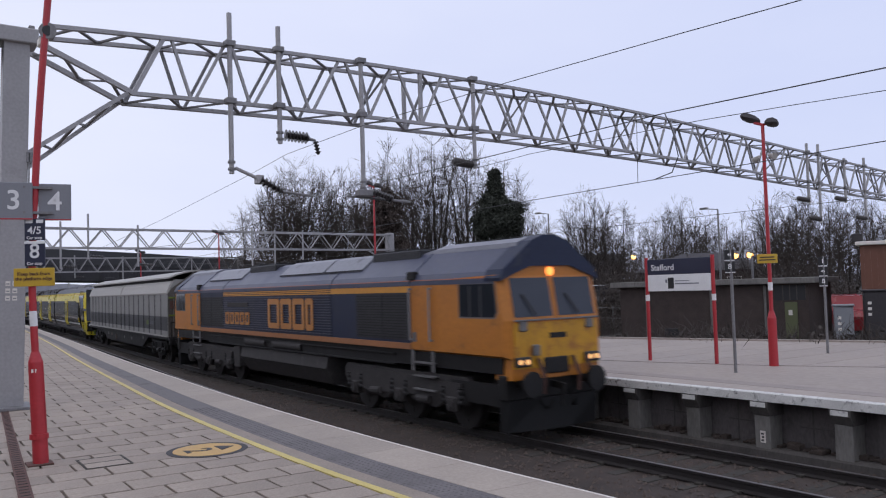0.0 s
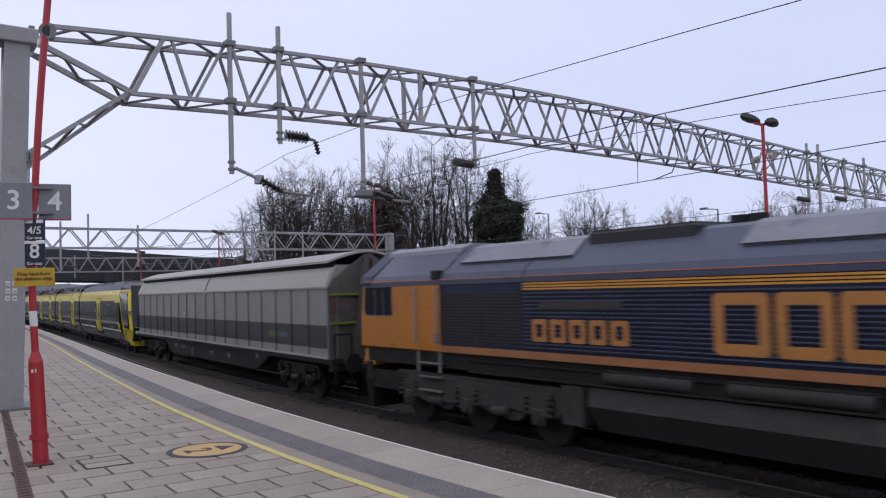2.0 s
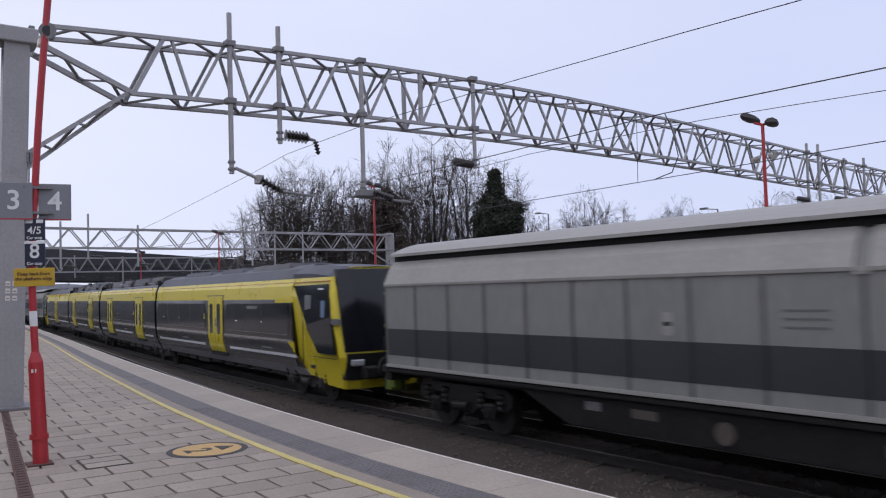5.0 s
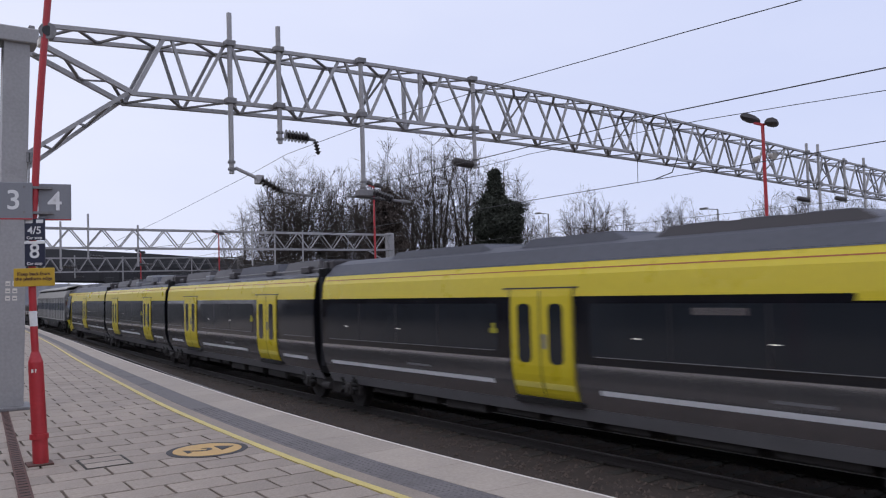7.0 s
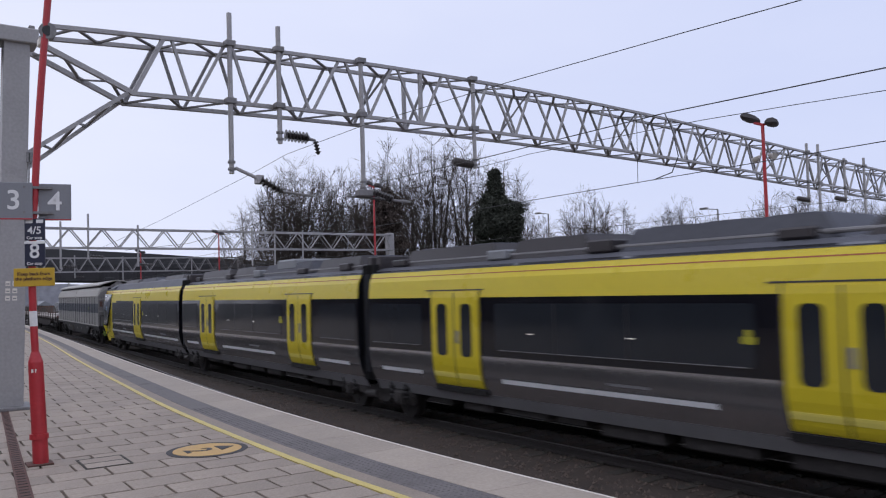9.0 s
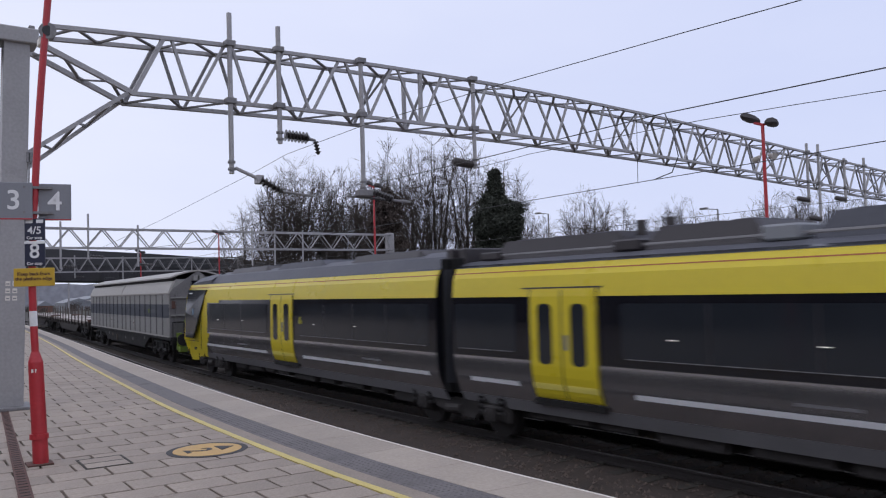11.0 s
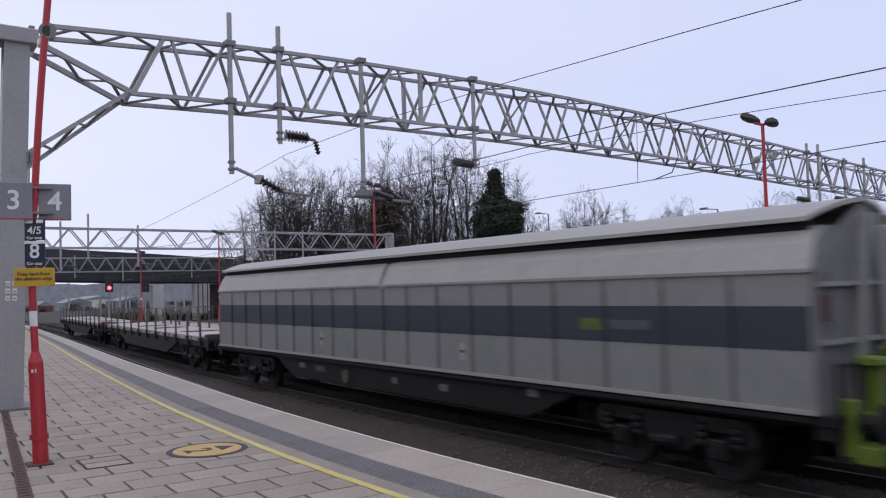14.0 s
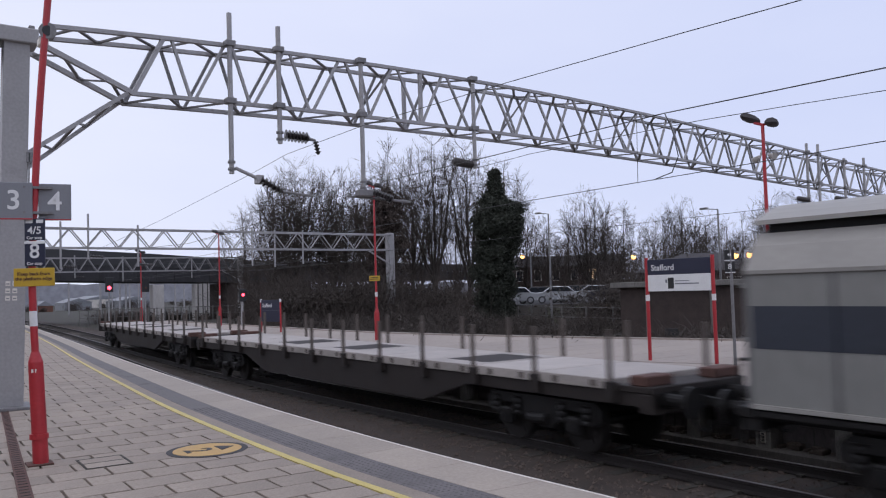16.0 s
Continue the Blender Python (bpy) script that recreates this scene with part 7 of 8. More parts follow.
def signal(x, y, z, label, base=-0.36, lamp=0.2, post=True, lit="signal_red", board_w=0.36):
    t = thing("railway_signal", label, "signal", pose(x, y, z), group="railway signals")
    part("backboard", bx(bmesh.new(), -0.1, 0.12, -board_w, board_w, -0.4, 1.0 if board_w > 0.3 else 0.35, 0.04), "black", t)
    tube(bm := bmesh.new(), (0.12, 0, 0), (0.14, 0, 0), lamp, n=16)
    part("lamp", bm, lit, t, "red signal lamp")
    part("hood", tube(bmesh.new(), (0.12, 0, 0.21), (0.4, 0, 0.21), 0.03, n=8), "black", t)
    if post:
        part("post", tube(bmesh.new(), (-0.1, 0, base - z), (-0.1, 0, -0.3), 0.08, n=10), "steel", t)


def fence(pts, high, label, gap=2.4):
    t = thing("rail_fence", label, "fence")
    for (xa, ya), (xb, yb) in zip(pts, pts[1:]):
        n = max(int(math.hypot(xb - xa, yb - ya) / gap), 1)
        for k in range(n):
            x, y = xa + (xb - xa) * k / n, ya + (yb - ya) * k / n
            part("post", bx(bmesh.new(), x - 0.05, x + 0.05, y - 0.05, y + 0.05, -0.36, high, 0.01), "concrete_old" if k % 3 == 0 else "galv_fence", t)
        for z in (high - 0.1, high * 0.4):
            part("rail", bar(bmesh.new(), (xa, ya, z), (xb, yb, z), 0.05, 0.06), "galv_fence", t)
    return t


# ---------- trees ----------
def add_branch(verts, faces, p, q, r0, r1, n=4):
    d = (q - p)
    if d.length < 1e-5:
        return
    m = d.to_track_quat("Z", "Y").to_matrix()
    k = len(verts)
    for c, r in ((p, r0), (q, r1)):
        for i in range(n):
            a = 2 * math.pi * i / n
            verts.append(c + m @ Vector((r * math.cos(a), r * math.sin(a), 0)))
    for i in range(n):
        faces.append((k + i, k + (i + 1) % n, k + n + (i + 1) % n, k + n + i))


def mesh_of(name, vf):
    me = bpy.data.meshes.new(name)
    me.from_pydata([tuple(v) for v in vf[0]], [], vf[1])
    return me


def leaf_cloud(rng, n, shape, size):
    """Small crossed leaves scattered where shape(rng) says."""
    verts, faces = [], []
    for _ in range(n):
        c = shape(rng)
        u = Vector((rng.gauss(0, 1), rng.gauss(0, 1), rng.gauss(0, 1))).normalized()
        v = u.orthogonal().normalized()
        v.rotate(Matrix.Rotation(rng.uniform(0, 6.28), 3, u))
        w = u.cross(v)
        s = size * rng.uniform(0.6, 1.5)
        k = len(verts)
        verts += [c - v * s, c + w * s * 0.45, c + v * s, c - w * s * 0.45 + u * s * 0.2]
        faces += [(k, k + 1, k + 2), (k, k + 2, k + 3)]
    return verts, faces


def bare_tree(seed, wide, label, leaders=6, clear=2.2, ivy=0.0, dense=2):
    """A leafless tree, 10 m high: limbs that part low down and rise, side branches, and fine twigs that fill a rounded crown."""
    rng = random.Random(seed)
    wood, twigs = ([], []), ([], [])

    def away(scale):
        return Vector((rng.gauss(0, 1), rng.gauss(0, 1), rng.gauss(0, 1))) * scale

    def reach(z):
        f = (z - clear * 0.7) / (10 - clear * 0.7)
        return wide * math.sin(math.pi * min(max(f, 0.0), 1.0) ** 0.8) ** 0.6 + 0.12

    def inside(p):
        return p.z < 10 and math.hypot(p.x, p.y) < reach(p.z) * 1.08

    def spray(p, d, length, r):
        """A twig with two finer ones at its end."""
        q = p + d * length
        add_branch(*twigs, p, q, r, r * 0.7, 3)
        for _ in range(3):
            e = (d + away(0.5) + Vector((0, 0, 0.2))).normalized()
            m = p.lerp(q, rng.uniform(0.45, 1.0))
            add_branch(*twigs, m, m + e * length * rng.uniform(0.45, 0.75), r * 0.75, r * 0.5, 3)
    p, r = Vector((0, 0, 0)), 0.17
    for k in range(3):
        q = Vector((rng.gauss(0, 0.06), rng.gauss(0, 0.06), clear * 0.55 * (k + 1) / 1.5))
        add_branch(*wood, p, q, r, r * 0.9, 8)
        p, r = q, r * 0.9
    turn = rng.uniform(0, 6.28)
    for k in range(leaders):
        a = turn + 6.283 * k / max(leaders - 1, 1) + rng.uniform(-0.35, 0.35)
        out = wide * (0.08 if k == 0 else rng.uniform(0.4, 0.92))
        high = 9.6 if k == 0 else rng.uniform(6.6, 9.3) - 1.2 * (out / wide > 0.7)
        base = Vector((0, 0, clear * rng.uniform(0.6, 1.1)))
        end = Vector((out * math.cos(a), out * math.sin(a), high))
        bend = Vector((end.x * 0.7, end.y * 0.7, base.z + (high - base.z) * 0.42))
        pts, n = [], 9
        for i in range(n + 1):
            f = i / n
            pts.append(base * (1 - f) ** 2 + bend * 2 * f * (1 - f) + end * f * f + (away(0.045) if 0 < i else Vector()))
        r0 = 0.095 if k == 0 else rng.uniform(0.055, 0.085)
        for i, (u, v) in enumerate(zip(pts, pts[1:])):
            add_branch(*wood, u, v, r0 * (1 - i / n) + 0.008, r0 * (1 - (i + 1) / n) + 0.007, 5)
            d = (v - u).normalized()
            for _ in range(dense if i > 1 else 0):
                c = u.lerp(v, rng.random())
                e = (d * 0.75 + away(0.62) + Vector((c.x, c.y, 0)) * 0.12 + Vector((0, 0, 0.1))).normalized()
                length, br = rng.uniform(0.9, 2.0) * (1.05 - 0.45 * i / n) * (wide / 1.9) ** 0.6, 0.018 * (1 - 0.4 * i / n)
                for piece in range(3):
                    m = c + e * length / 3
                    if not inside(m):
                        break
                    add_branch(*twigs, c, m, br, br * 0.75, 3)
                    for _ in range(2 if piece < 2 else 3):
                        spray(c.lerp(m, rng.uniform(0.3, 1)), (e * 0.8 + away(0.5) + Vector((0, 0, 0.25))).normalized(), rng.uniform(0.35, 0.75), 0.0075)
                    c, br = m, br * 0.75
                    e = (e + away(0.16) + Vector((0, 0, 0.12))).normalized()
    t = thing("bare_tree", label, "tree", group="bare winter trees")
    mesh_part("trunk", mesh_of("trunk", wood), "bark", t)
    mesh_part("crown", mesh_of("crown", twigs), "twig", t)
    if ivy:
        lumps = [(Vector((rng.gauss(0, 0.13), rng.gauss(0, 0.13), 10 * ivy * rng.random())), rng.uniform(0.1, 0.2)) for _ in range(60)]

        def shape(g):
            c, w = g.choice(lumps)
            return c + Vector((g.gauss(0, w), g.gauss(0, w), g.gauss(0, w)))
        mesh_part("ivy", mesh_of("ivy", leaf_cloud(rng, 3500, shape, 0.06)), "ivy_brown", t)
    return t


def evergreen(x, y, label, profile, shift, leaves, material, seed=21, name="evergreen_tree"):
    """An ivy-clad tree with an uneven, ragged outline; profile gives its radius by height."""
    t = thing(name, label, "tree", pose(x, y, -0.36))
    rng = random.Random(seed)
    top = profile[-1][0]
    wood = ([], [])
    p = Vector((0, 0, 0))
    for k in range(7):
        q = Vector((rng.uniform(-0.2, 0.2), rng.uniform(-0.2, 0.2), (k + 1) * top * 0.135))
        add_branch(*wood, p, q, 0.32 * (1 - k / 8), 0.32 * (1 - (k + 1) / 8), 8)
        p = q
    mesh_part("trunk", mesh_of("trunk", wood), "bark", t)
    clumps = []
    for _ in range(420):
        z = rng.uniform(0.2, top)
        wide = float(np.interp(z, [c for c, _ in profile], [c for _, c in profile]))
        off = float(np.interp(z, [c for c, _ in shift], [c for _, c in shift]))
        a, r = rng.uniform(0, 6.28), wide * math.sqrt(rng.uniform(0.0, 1)) * rng.uniform(0.8, 1.06)
        clumps.append((Vector((r * math.cos(a) + off * 0.55, r * math.sin(a) + off * 0.83, z)), rng.uniform(0.22, 0.55) * (0.6 if wide < 1 else 1)))

    def shape(g):
        c, w = g.choice(clumps)
        return c + Vector((g.gauss(0, w), g.gauss(0, w), g.gauss(0, w * 0.8))) * 0.6
    mesh_part("crown", mesh_of("crown", leaf_cloud(rng, leaves, shape, 0.115)), material, t)
    return t


def bush(seed, w, h, label, name="bramble_bush"):
    rng = random.Random(seed)
    t = thing(name, label, "bush", group="winter undergrowth")
    stems = ([], [])
    for _ in range(150):
        p = Vector((rng.gauss(0, w * 0.4), rng.gauss(0, w * 0.25), 0))
        d = Vector((rng.gauss(0, 0.4), rng.gauss(0, 0.4), 1)).normalized()
        r = rng.uniform(0.012, 0.03)
        for k in range(4):
            q = p + d * h * rng.uniform(0.15, 0.32)
            add_branch(*stems, p, q, r, r * 0.75, 3)
            if k > 0:
                e = (d + Vector((rng.gauss(0, 0.8), rng.gauss(0, 0.8), rng.gauss(0.2, 0.4)))).normalized()
                add_branch(*stems, q, q + e * h * rng.uniform(0.1, 0.3), r * 0.6, 0.006, 3)
            p, r = q, r * 0.75
            d = (d + Vector((rng.gauss(0, 0.3), rng.gauss(0, 0.3), -0.12 * k))).normalized()
    mesh_part("stem_tangle", mesh_of("stem_tangle", stems), "twig", t)
    lumps = [(Vector((rng.gauss(0, w * 0.36), rng.gauss(0, w * 0.22), h * rng.uniform(0.05, 0.62))), rng.uniform(0.2, 0.5)) for _ in range(40)]

    def shape(g):
        c, s = g.choice(lumps)
        v = c + Vector((g.gauss(0, s), g.gauss(0, s), g.gauss(0, s * 0.7)))
        v.z = max(v.z, 0.03)
        return v
    mesh_part("dead_foliage", mesh_of("dead_foliage", leaf_cloud(rng, 2600, shape, 0.085)), "bramble", t)
    return t


def woods():
    rng = random.Random(3)
    kinds = [bare_tree(11, 2.1, "tall bare winter tree with rising limbs", 9, 2.0, dense=3), bare_tree(12, 1.9, "tall bare winter tree with a narrow crown", 8, 2.2, dense=3),
             bare_tree(17, 3.0, "bare broad-crowned winter tree", 9, 1.6, dense=4), bare_tree(23, 1.6, "tall bare winter tree with ivy on its trunk", 7, 2.6, ivy=0.6, dense=3),
             bare_tree(29, 2.7, "bare round-crowned winter tree with ivy on its trunk", 8, 1.8, ivy=0.4, dense=3)]
    first = [True] * 5
    # direction, distance, kind, height
    spots = [(69.9, 88, 4, 12.6), (67.4, 104, 4, 12.0), (67.2, 90, 0, 16.6), (64.0, 90, 0, 16.4), (64.2, 106, 4, 13.0), (62.2, 104, 4, 13.6), (58.0, 108, 4, 14.0), (55.6, 106, 4, 14.0), (68.0, 94, 0, 15.8), (66.5, 88, 0, 17.4), (65.0, 92, 1, 16.2), (63.1, 88, 1, 16.2), (61.4, 92, 0, 17.6), (60.2, 86, 3, 18.4), (58.6, 92, 1, 18.8),
             (57.1, 88, 0, 19.8), (54.6, 88, 0, 19.0), (52.2, 90, 0, 16.8), (50.8, 96, 4, 13.0), (49.3, 92, 2, 10.6), (47.9, 98, 4, 11.6), (46.5, 96, 2, 14.0), (45.4, 104, 2, 12.0), (44.2, 98, 4, 12.8), (43.0, 104, 4, 10.2), (41.4, 100, 2, 11.4), (40.2, 96, 2, 12.4), (38.9, 102, 2, 11.2), (37.6, 98, 4, 10.4), (36.6, 92, 1, 10.2),
             (35.4, 66, 4, 8.4), (34.5, 64, 2, 9.4), (33.4, 70, 2, 9.8), (32.6, 66, 4, 9.6), (31.5, 64, 2, 9.2), (30.2, 68, 2, 8.8), (28.8, 64, 2, 9.0), (27.4, 66, 4, 9.2)]
    for a, d, k, s in spots:
        x, y = at_angle(a, d)
        s = s * 0.1
        m = pose(x, y, -0.4, 0, 0, rng.uniform(0, 360)) @ Matrix.Diagonal((s, s, s, 1))
        if first[k]:
            kinds[k].matrix_world, first[k] = m, False
            kinds[k].scale = (s, s, s)
        else:
            c = copy_thing(kinds[k], m)
            c.scale = (s, s, s)


def undergrowth():
    rng = random.Random(5)
    kinds = [bush(31, 3.6, 2.6, "tangled dark bramble bush"), bush(32, 4.2, 3.6, "tangled bare undergrowth with dead leaves"), bush(33, 3.2, 1.5, "low brown bramble patch")]
    used = [False] * 3
    spots = []
    for k in range(20):
        x = -44 + k * 1.65
        spots.append((x, back_far(x) + rng.uniform(1.0, 2.4), 2, rng.uniform(0.7, 1.15)))
    for k in range(26):
        a = 68.6 - k * 0.92
        x, y = at_angle(a, rng.uniform(48, 58))
        spots.append((x, y, (0, 2)[k % 2], rng.uniform(0.5, 0.9) if a > 54 else rng.uniform(0.35, 0.6)))
    for k in range(24):
        a = 68.4 - k * 0.6
        x, y = at_angle(a, rng.uniform(62, 84))
        spots.append((x, y, k % 2, rng.choice((0.6, 0.8, 0.9, 1.1, 1.3, 1.5))))
    for k in range(10):
        a = 45 - k * 1.4
        x, y = at_angle(a, rng.uniform(96, 110))
        spots.append((x, y, 1, rng.uniform(1.0, 1.6)))
    for k in range(11):
        x, y = at_angle(44.5 - k * 1.25, rng.uniform(55, 63))
        spots.append((x, y, k % 2, rng.uniform(0.9, 1.45)))
    for k in range(14):
        x, y = at_angle(84 - k * 0.85, rng.uniform(190, 300))
        spots.append((x, y, 1, rng.uniform(0.35, 0.8)))
    for k in range(9):
        x, y = at_angle(78.6 - k * 0.85, rng.uniform(106, 122))
        spots.append((x, y, (0, 2)[k % 2], rng.uniform(0.45, 0.75)))
    for x, y, k, s in spots:
        m = pose(x, y, -0.4, 0, 0, rng.uniform(0, 360)) @ Matrix.Diagonal((s, s, s, 1))
        if not used[k]:
            kinds[k].matrix_world, used[k] = m, True
            kinds[k].scale = (s, s, s)
        else:
            copy_thing(kinds[k], m).scale = (s, s, s)


def beyond_bridge():
    """Masts, sheds and a few colours down the line, seen under the bridge."""
    rng = random.Random(14)
    for k in range(20):
        a, d = 84.8 - rng.uniform(0, 11), rng.uniform(130, 300)
        x, y = at_angle(a, d)
        t = thing("line_mast", "slim grey overhead line mast down the line", "mast", pose(x, y, -0.36), group="distant line masts")
        part("column", bx(bmesh.new(), -0.14, 0.14, -0.14, 0.14, 0, rng.uniform(7, 8.5)), "steel", t)
        part("arm", bar(bmesh.new(), (0, 0, 6.2), (0, -2.6, 6.6), 0.1, 0.1), "steel_dark", t)
    # sheds and their roofs are greyed in colour to stand for distance haze
    for a, d, w, h, m, lab in ((82.4, 230, 4, 1.5, "brown_clad", "brown hut beside the distant tracks"), (80.6, 245, 7, 2.0, "cabinet", "grey shed beside the distant tracks"), (79.4, 280, 12, 2.6, "white_edge", "pale shed beside the distant tracks"), (77.4, 260, 9, 2.0, "cabinet", "grey shed beside the distant tracks")):
        x, y = at_angle(a, d)
        t = thing("distant_shed", lab, "shed", pose(x, y, -0.36, 0, 0, 12))
        part("wall", bx(bmesh.new(), -w / 2, w / 2, -w / 2, w / 2, 0, h), m, t)
        part("roof", prism(bmesh.new(), [(-w / 2 - 0.2, h), (w / 2 + 0.2, h), (0, h + 1.2)], -w / 2 - 0.2, w / 2 + 0.2), "cabinet", t)
    p = thing("overhead_gantry", "far grey gantry seen under the bridge", "gantry", group="overhead line gantries")
    for z in (6.6, 5.6):
        part("chord", bar(bmesh.new(), (-150, 4, z), (-150, 36, z), 0.16, 0.16), "steel", p)
    for y in (4, 36):
        part("mast", bx(bmesh.new(), -150.3, -149.7, y - 0.25, y + 0.25, -0.36, 6.7), "steel", p)


def distance():
    bm = bmesh.new()
    n = 90
    top, low = [], []
    for k in range(n + 1):
        a = radians(100 - k * 95 / n)
        d = 420
        h = (4.5 if math.degrees(a) < 70 else 9.5) + 3 * noise.noise(Vector((k * 0.35, 0, 0))) + 2 * noise.noise(Vector((k * 1.7, 3, 0)))
        low.append(bm.verts.new((-d * math.sin(a), d * math.cos(a), -0.4)))
        top.append(bm.verts.new((-d * math.sin(a), d * math.cos(a), h)))
    for k in range(n):
        bm.faces.new((low[k], low[k + 1], top[k + 1], top[k]))
    tagged(part("backdrop", bm, "haze"), "line of far woods on the horizon with haze painted into its colour", "backdrop", kind="structure")


# ---------- the place ----------
ground()
track(track_near, "near railway track on concrete sleepers")
track(track_far, "far railway track on concrete sleepers")
platform = near_platform()
floor_marks()
far_platform()
main_gantry()
droppers()
portal(-52.25, -0.1, 2.0, 32.0, 7.02, 5.85, (2.0, 32.0), 0.95, "grey lattice gantry farther along the tracks", ((8.1, 4.6, 7.4), (9.65, 5.2, 7.9), (12.6, 4.7, 7.3), (20.3, 4.7, 7.3), (22.0, 4.6, 7.2), (24.2, 4.8, 7.2)))
portal(-86, -0.05, 3.0, 31.5, 6.75, 5.4, (3.0, 31.5), 0.85, "distant grey lattice gantry before the bridge", ((14.5, 4.8, 7.0), (19.0, 4.4, 6.9), (26.0, 4.6, 6.8)))
wires()
road_bridge()
station_building()

# ---------- on the platforms ----------
sign_pole()
lamp_post(-11.22, 16.04, 5.35, "red platform lamp post with twin lanterns, unlit", turn=0)
lamp_post(-27.83, 15.33, 5.9, "red platform lamp post with twin lanterns, unlit")
lamp_post(-49.4, 16.4, 5.6, "distant red platform lamp post", sign=False)
lamp_post(-60, 14.33, 5.0, "distant red platform lamp post", sign=False)
speaker(-11.27, 15.95, 5.5, -0.28, 0.1, "pale horn loudspeaker on the lamp post")
speaker(-11.13, 16.1, 5.53, 0.3, -0.1, "pale horn loudspeaker on the lamp post")
station_sign(-14.19, 15.39, -12.45, 15.68, 1.68, 2.45, 2.5, 0.2, "navy and white station name board on red posts")
station_sign(-39.53, 15.21, -37.89, 15.56, 0.5, 1.56, 1.6, 0.26, "small dark station name board on red posts", words=False)
stop_post(-10.98, 14.41, 2.55, ("45", "8"), "grey post with black car stop plates")
stop_post(-12.04, 19.42, 2.42, ("1", "45", "8"), "grey post with black car stop plates")

# ---------- beyond the far platform ----------
flat_building()
clad_building()
cabinet(-16.85, 28.25, 0.62, 0.5, 2.1, "cabinet", "pale grey equipment cabinet")
cabinet(-16.05, 29.2, 1.0, 0.6, 2.6, "slate", "tall dark grey equipment cabinet")
car(-25.7, 43.3, 130, "car_red", "red parked van beyond the building", tall=1.6)
for k, (a, d, paint) in enumerate(((51.6, 72, "car_silver"), (50.0, 72.5, "car_dark"), (48.7, 72, "car_silver"), (47.4, 73, "car_dark"), (46.2, 72, "car_silver"), (45.0, 72, "car_dark"))):
    x, y = at_angle(a, d)
    car(x, y, 230, paint, {"car_silver": "silver", "car_dark": "dark"}[paint] + " parked car in the car park", 1.2)
house_row()
street_lamp(-57.6, 47.6, 5.4, "lit sodium street lamp by the car park")
street_lamp(-26.3, 36.2, 4.05, "lit twin sodium lamp behind the building", twin=True)
street_lamp(-40.6, 43.9, 4.6, "lit sodium lamp by the house")
street_lamp(-45.4, 39.3, 7.9, "tall unlit street lamp column", lit=False)
street_lamp(-32.0, 41.0, 7.0, "tall unlit street lamp column", lit=False)
signal(-84.5, 17.2, 3.75, "red railway signal on the gantry", lamp=0.18)
signal(-84.5, 20.6, 3.65, "unlit railway signal on the gantry", lamp=0.1, lit="rust")
signal(-47.62, 17.18, 2.75, "red platform-end signal on a post", base=PLAT, lamp=0.08, board_w=0.2)
fence([(-60, 44), (-44, 39), (-28, 38)], 1.3, "grey post and rail fence along the car park")
fence([(-99, 17), (-98, 27), (-97, 36)], 1.5, "weathered post fence before the bridge", 0.9)
evergreen(-51.9, 39.5, "dense dark ivy-clad evergreen tree", [(0, 1.3), (4, 1.5), (5.8, 1.75), (7.6, 1.9), (9.3, 1.65), (9.8, 0.95), (10.7, 0.55), (11.9, 0.15), (12.2, 0.05)], [(0, -0.2), (5.8, -0.2), (7.6, 0.0), (9.3, 0.4), (9.8, -0.2), (10.7, -0.1), (12, 0)], 95000, "ivy")
evergreen(-65.3, 36.9, "tall stump thick with dark brown ivy", [(0, 2.0), (7, 2.1), (9.5, 1.7), (11, 1.3), (12.3, 0.5)], [(0, 0), (12, 0.3)], 26000, "ivy_brown", 27, "ivy_clad_tree")
car_park()
woods()
undergrowth()
distance()
beyond_bridge()

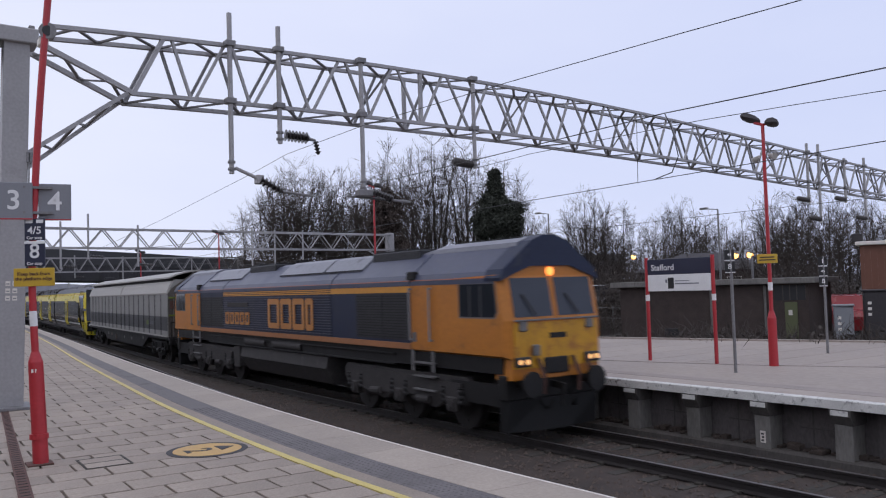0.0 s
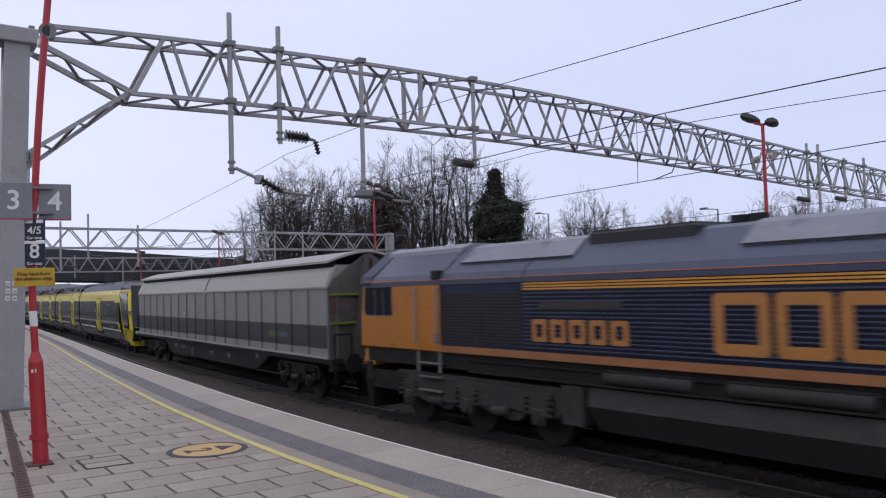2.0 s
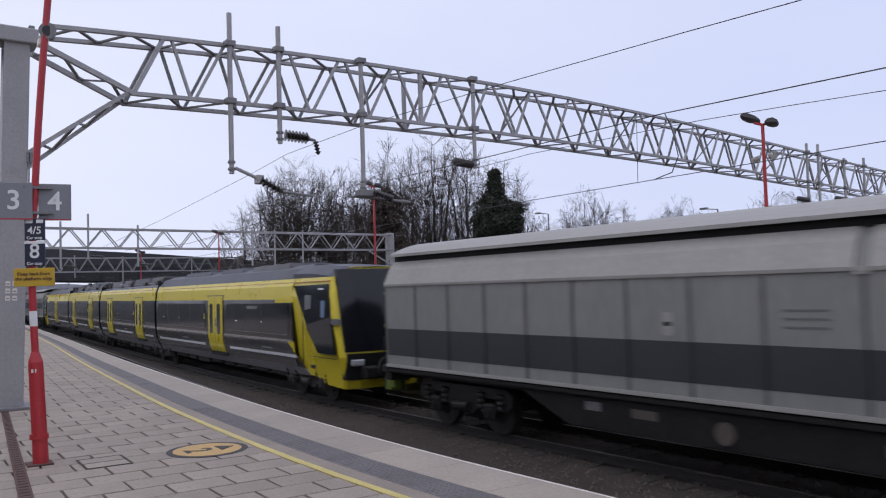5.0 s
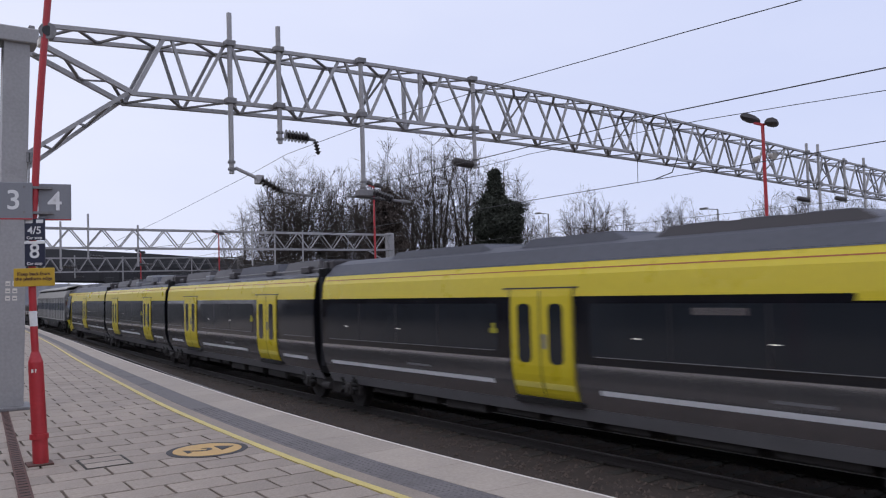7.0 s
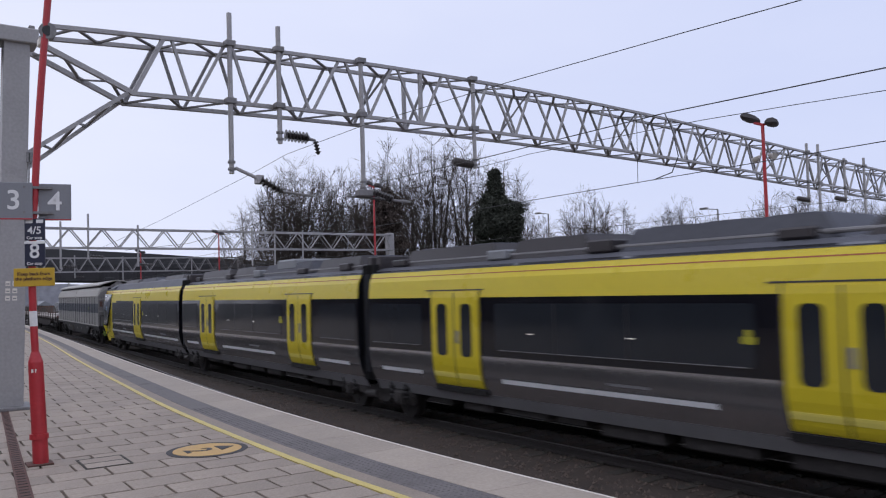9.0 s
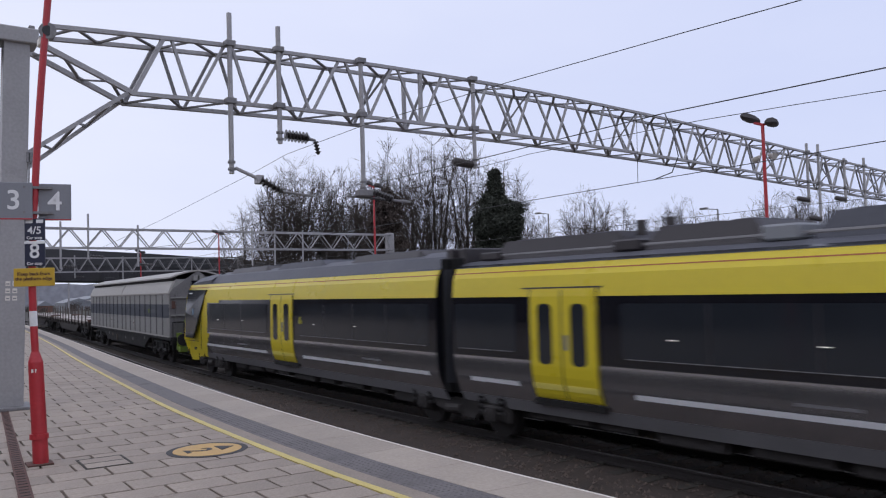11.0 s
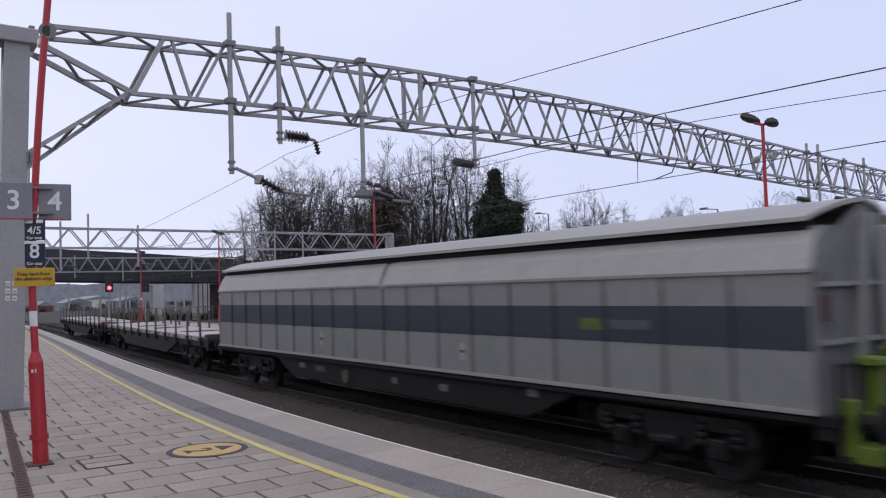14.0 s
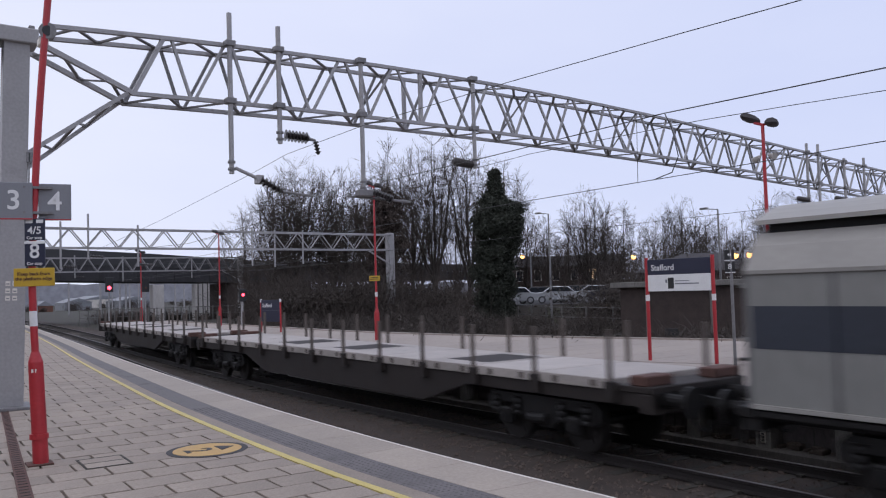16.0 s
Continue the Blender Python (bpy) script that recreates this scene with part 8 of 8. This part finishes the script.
# ---------- the train ----------
loco = locomotive()
van_1 = waggon(1.39, 1.97, "faded grey covered barrier waggon with low dark stripe", False, (6.45,))
cars = [emu_car(1, (-0.72,), ((-8.6, -1.9), (0.45, 5.8)), ((-8.5, -2.1), (0.6, 6.05)), 0), emu_car(0, (3.9, -3.95), ((-2.7, 2.7), (5.1, 7.2), (-7.2, -5.1)), ((-2.6, 2.05), (5.0, 6.7), (-6.8, -5.2)), 1),
        emu_car(0, (3.85, -4.2), ((-2.9, 2.6), (5.1, 7.2), (-7.2, -5.4)), ((-2.7, 1.95), (5.0, 6.7), (-6.8, -5.4)), 2), emu_car(-1, (0.88,), ((2.05, 8.6), (-5.6, -0.25)), ((2.2, 8.5), (-5.85, -0.4)), 3)]
van_2 = waggon(1.92, 2.48, "faded grey covered barrier waggon with high dark stripe and green coupler", True, (6.5,))
flat_1 = flat_waggon()
flat_2 = copy_thing(flat_1, Matrix.Identity(4))
paving(platform)

for v in (loco, van_1, *cars, van_2, flat_1):
    gauge(v)
FRONT = curve_of([(-1, -19.62), (0, -11.82), (2, 3.83), (4, 19.73), (5.5, 31.85), (7, 44.62), (8, 53.03), (9, 61.98), (10, 71.03), (11.4, 83.98), (12, 89.33), (13, 98.63), (14, 108.53), (15, 118.6), (16, 128.8), (17, 139.1)])


def motions():
    drive(loco, 10.6, 13.2)
    drive(van_1, 33.35, 16.2)
    for c, b in zip(cars, (54.9, 71.53, 86.57, 103.2)):
        drive(c, b, 14.0)
    drive(van_2, 125.2, 16.2)
    drive(flat_1, 148.2, 16.0)
    drive(flat_2, 170.7, 16.0)
    sets = list(WHEELSETS)
    twins = [o for o in flat_2.children if o.name.startswith("wheelset")]
    mine = [w for w in WHEELSETS if w[0].parent == flat_1]
    sets += [(o, w[1], w[2]) for o, w in zip(twins, mine)]
    for ob, x, r in sets:
        walk(ob, [(k / 15, pose(x, 0, r, 0, math.degrees((front_at(k / 15) - front_at(0)) / r), 0)) for k in range(241)])


motions()
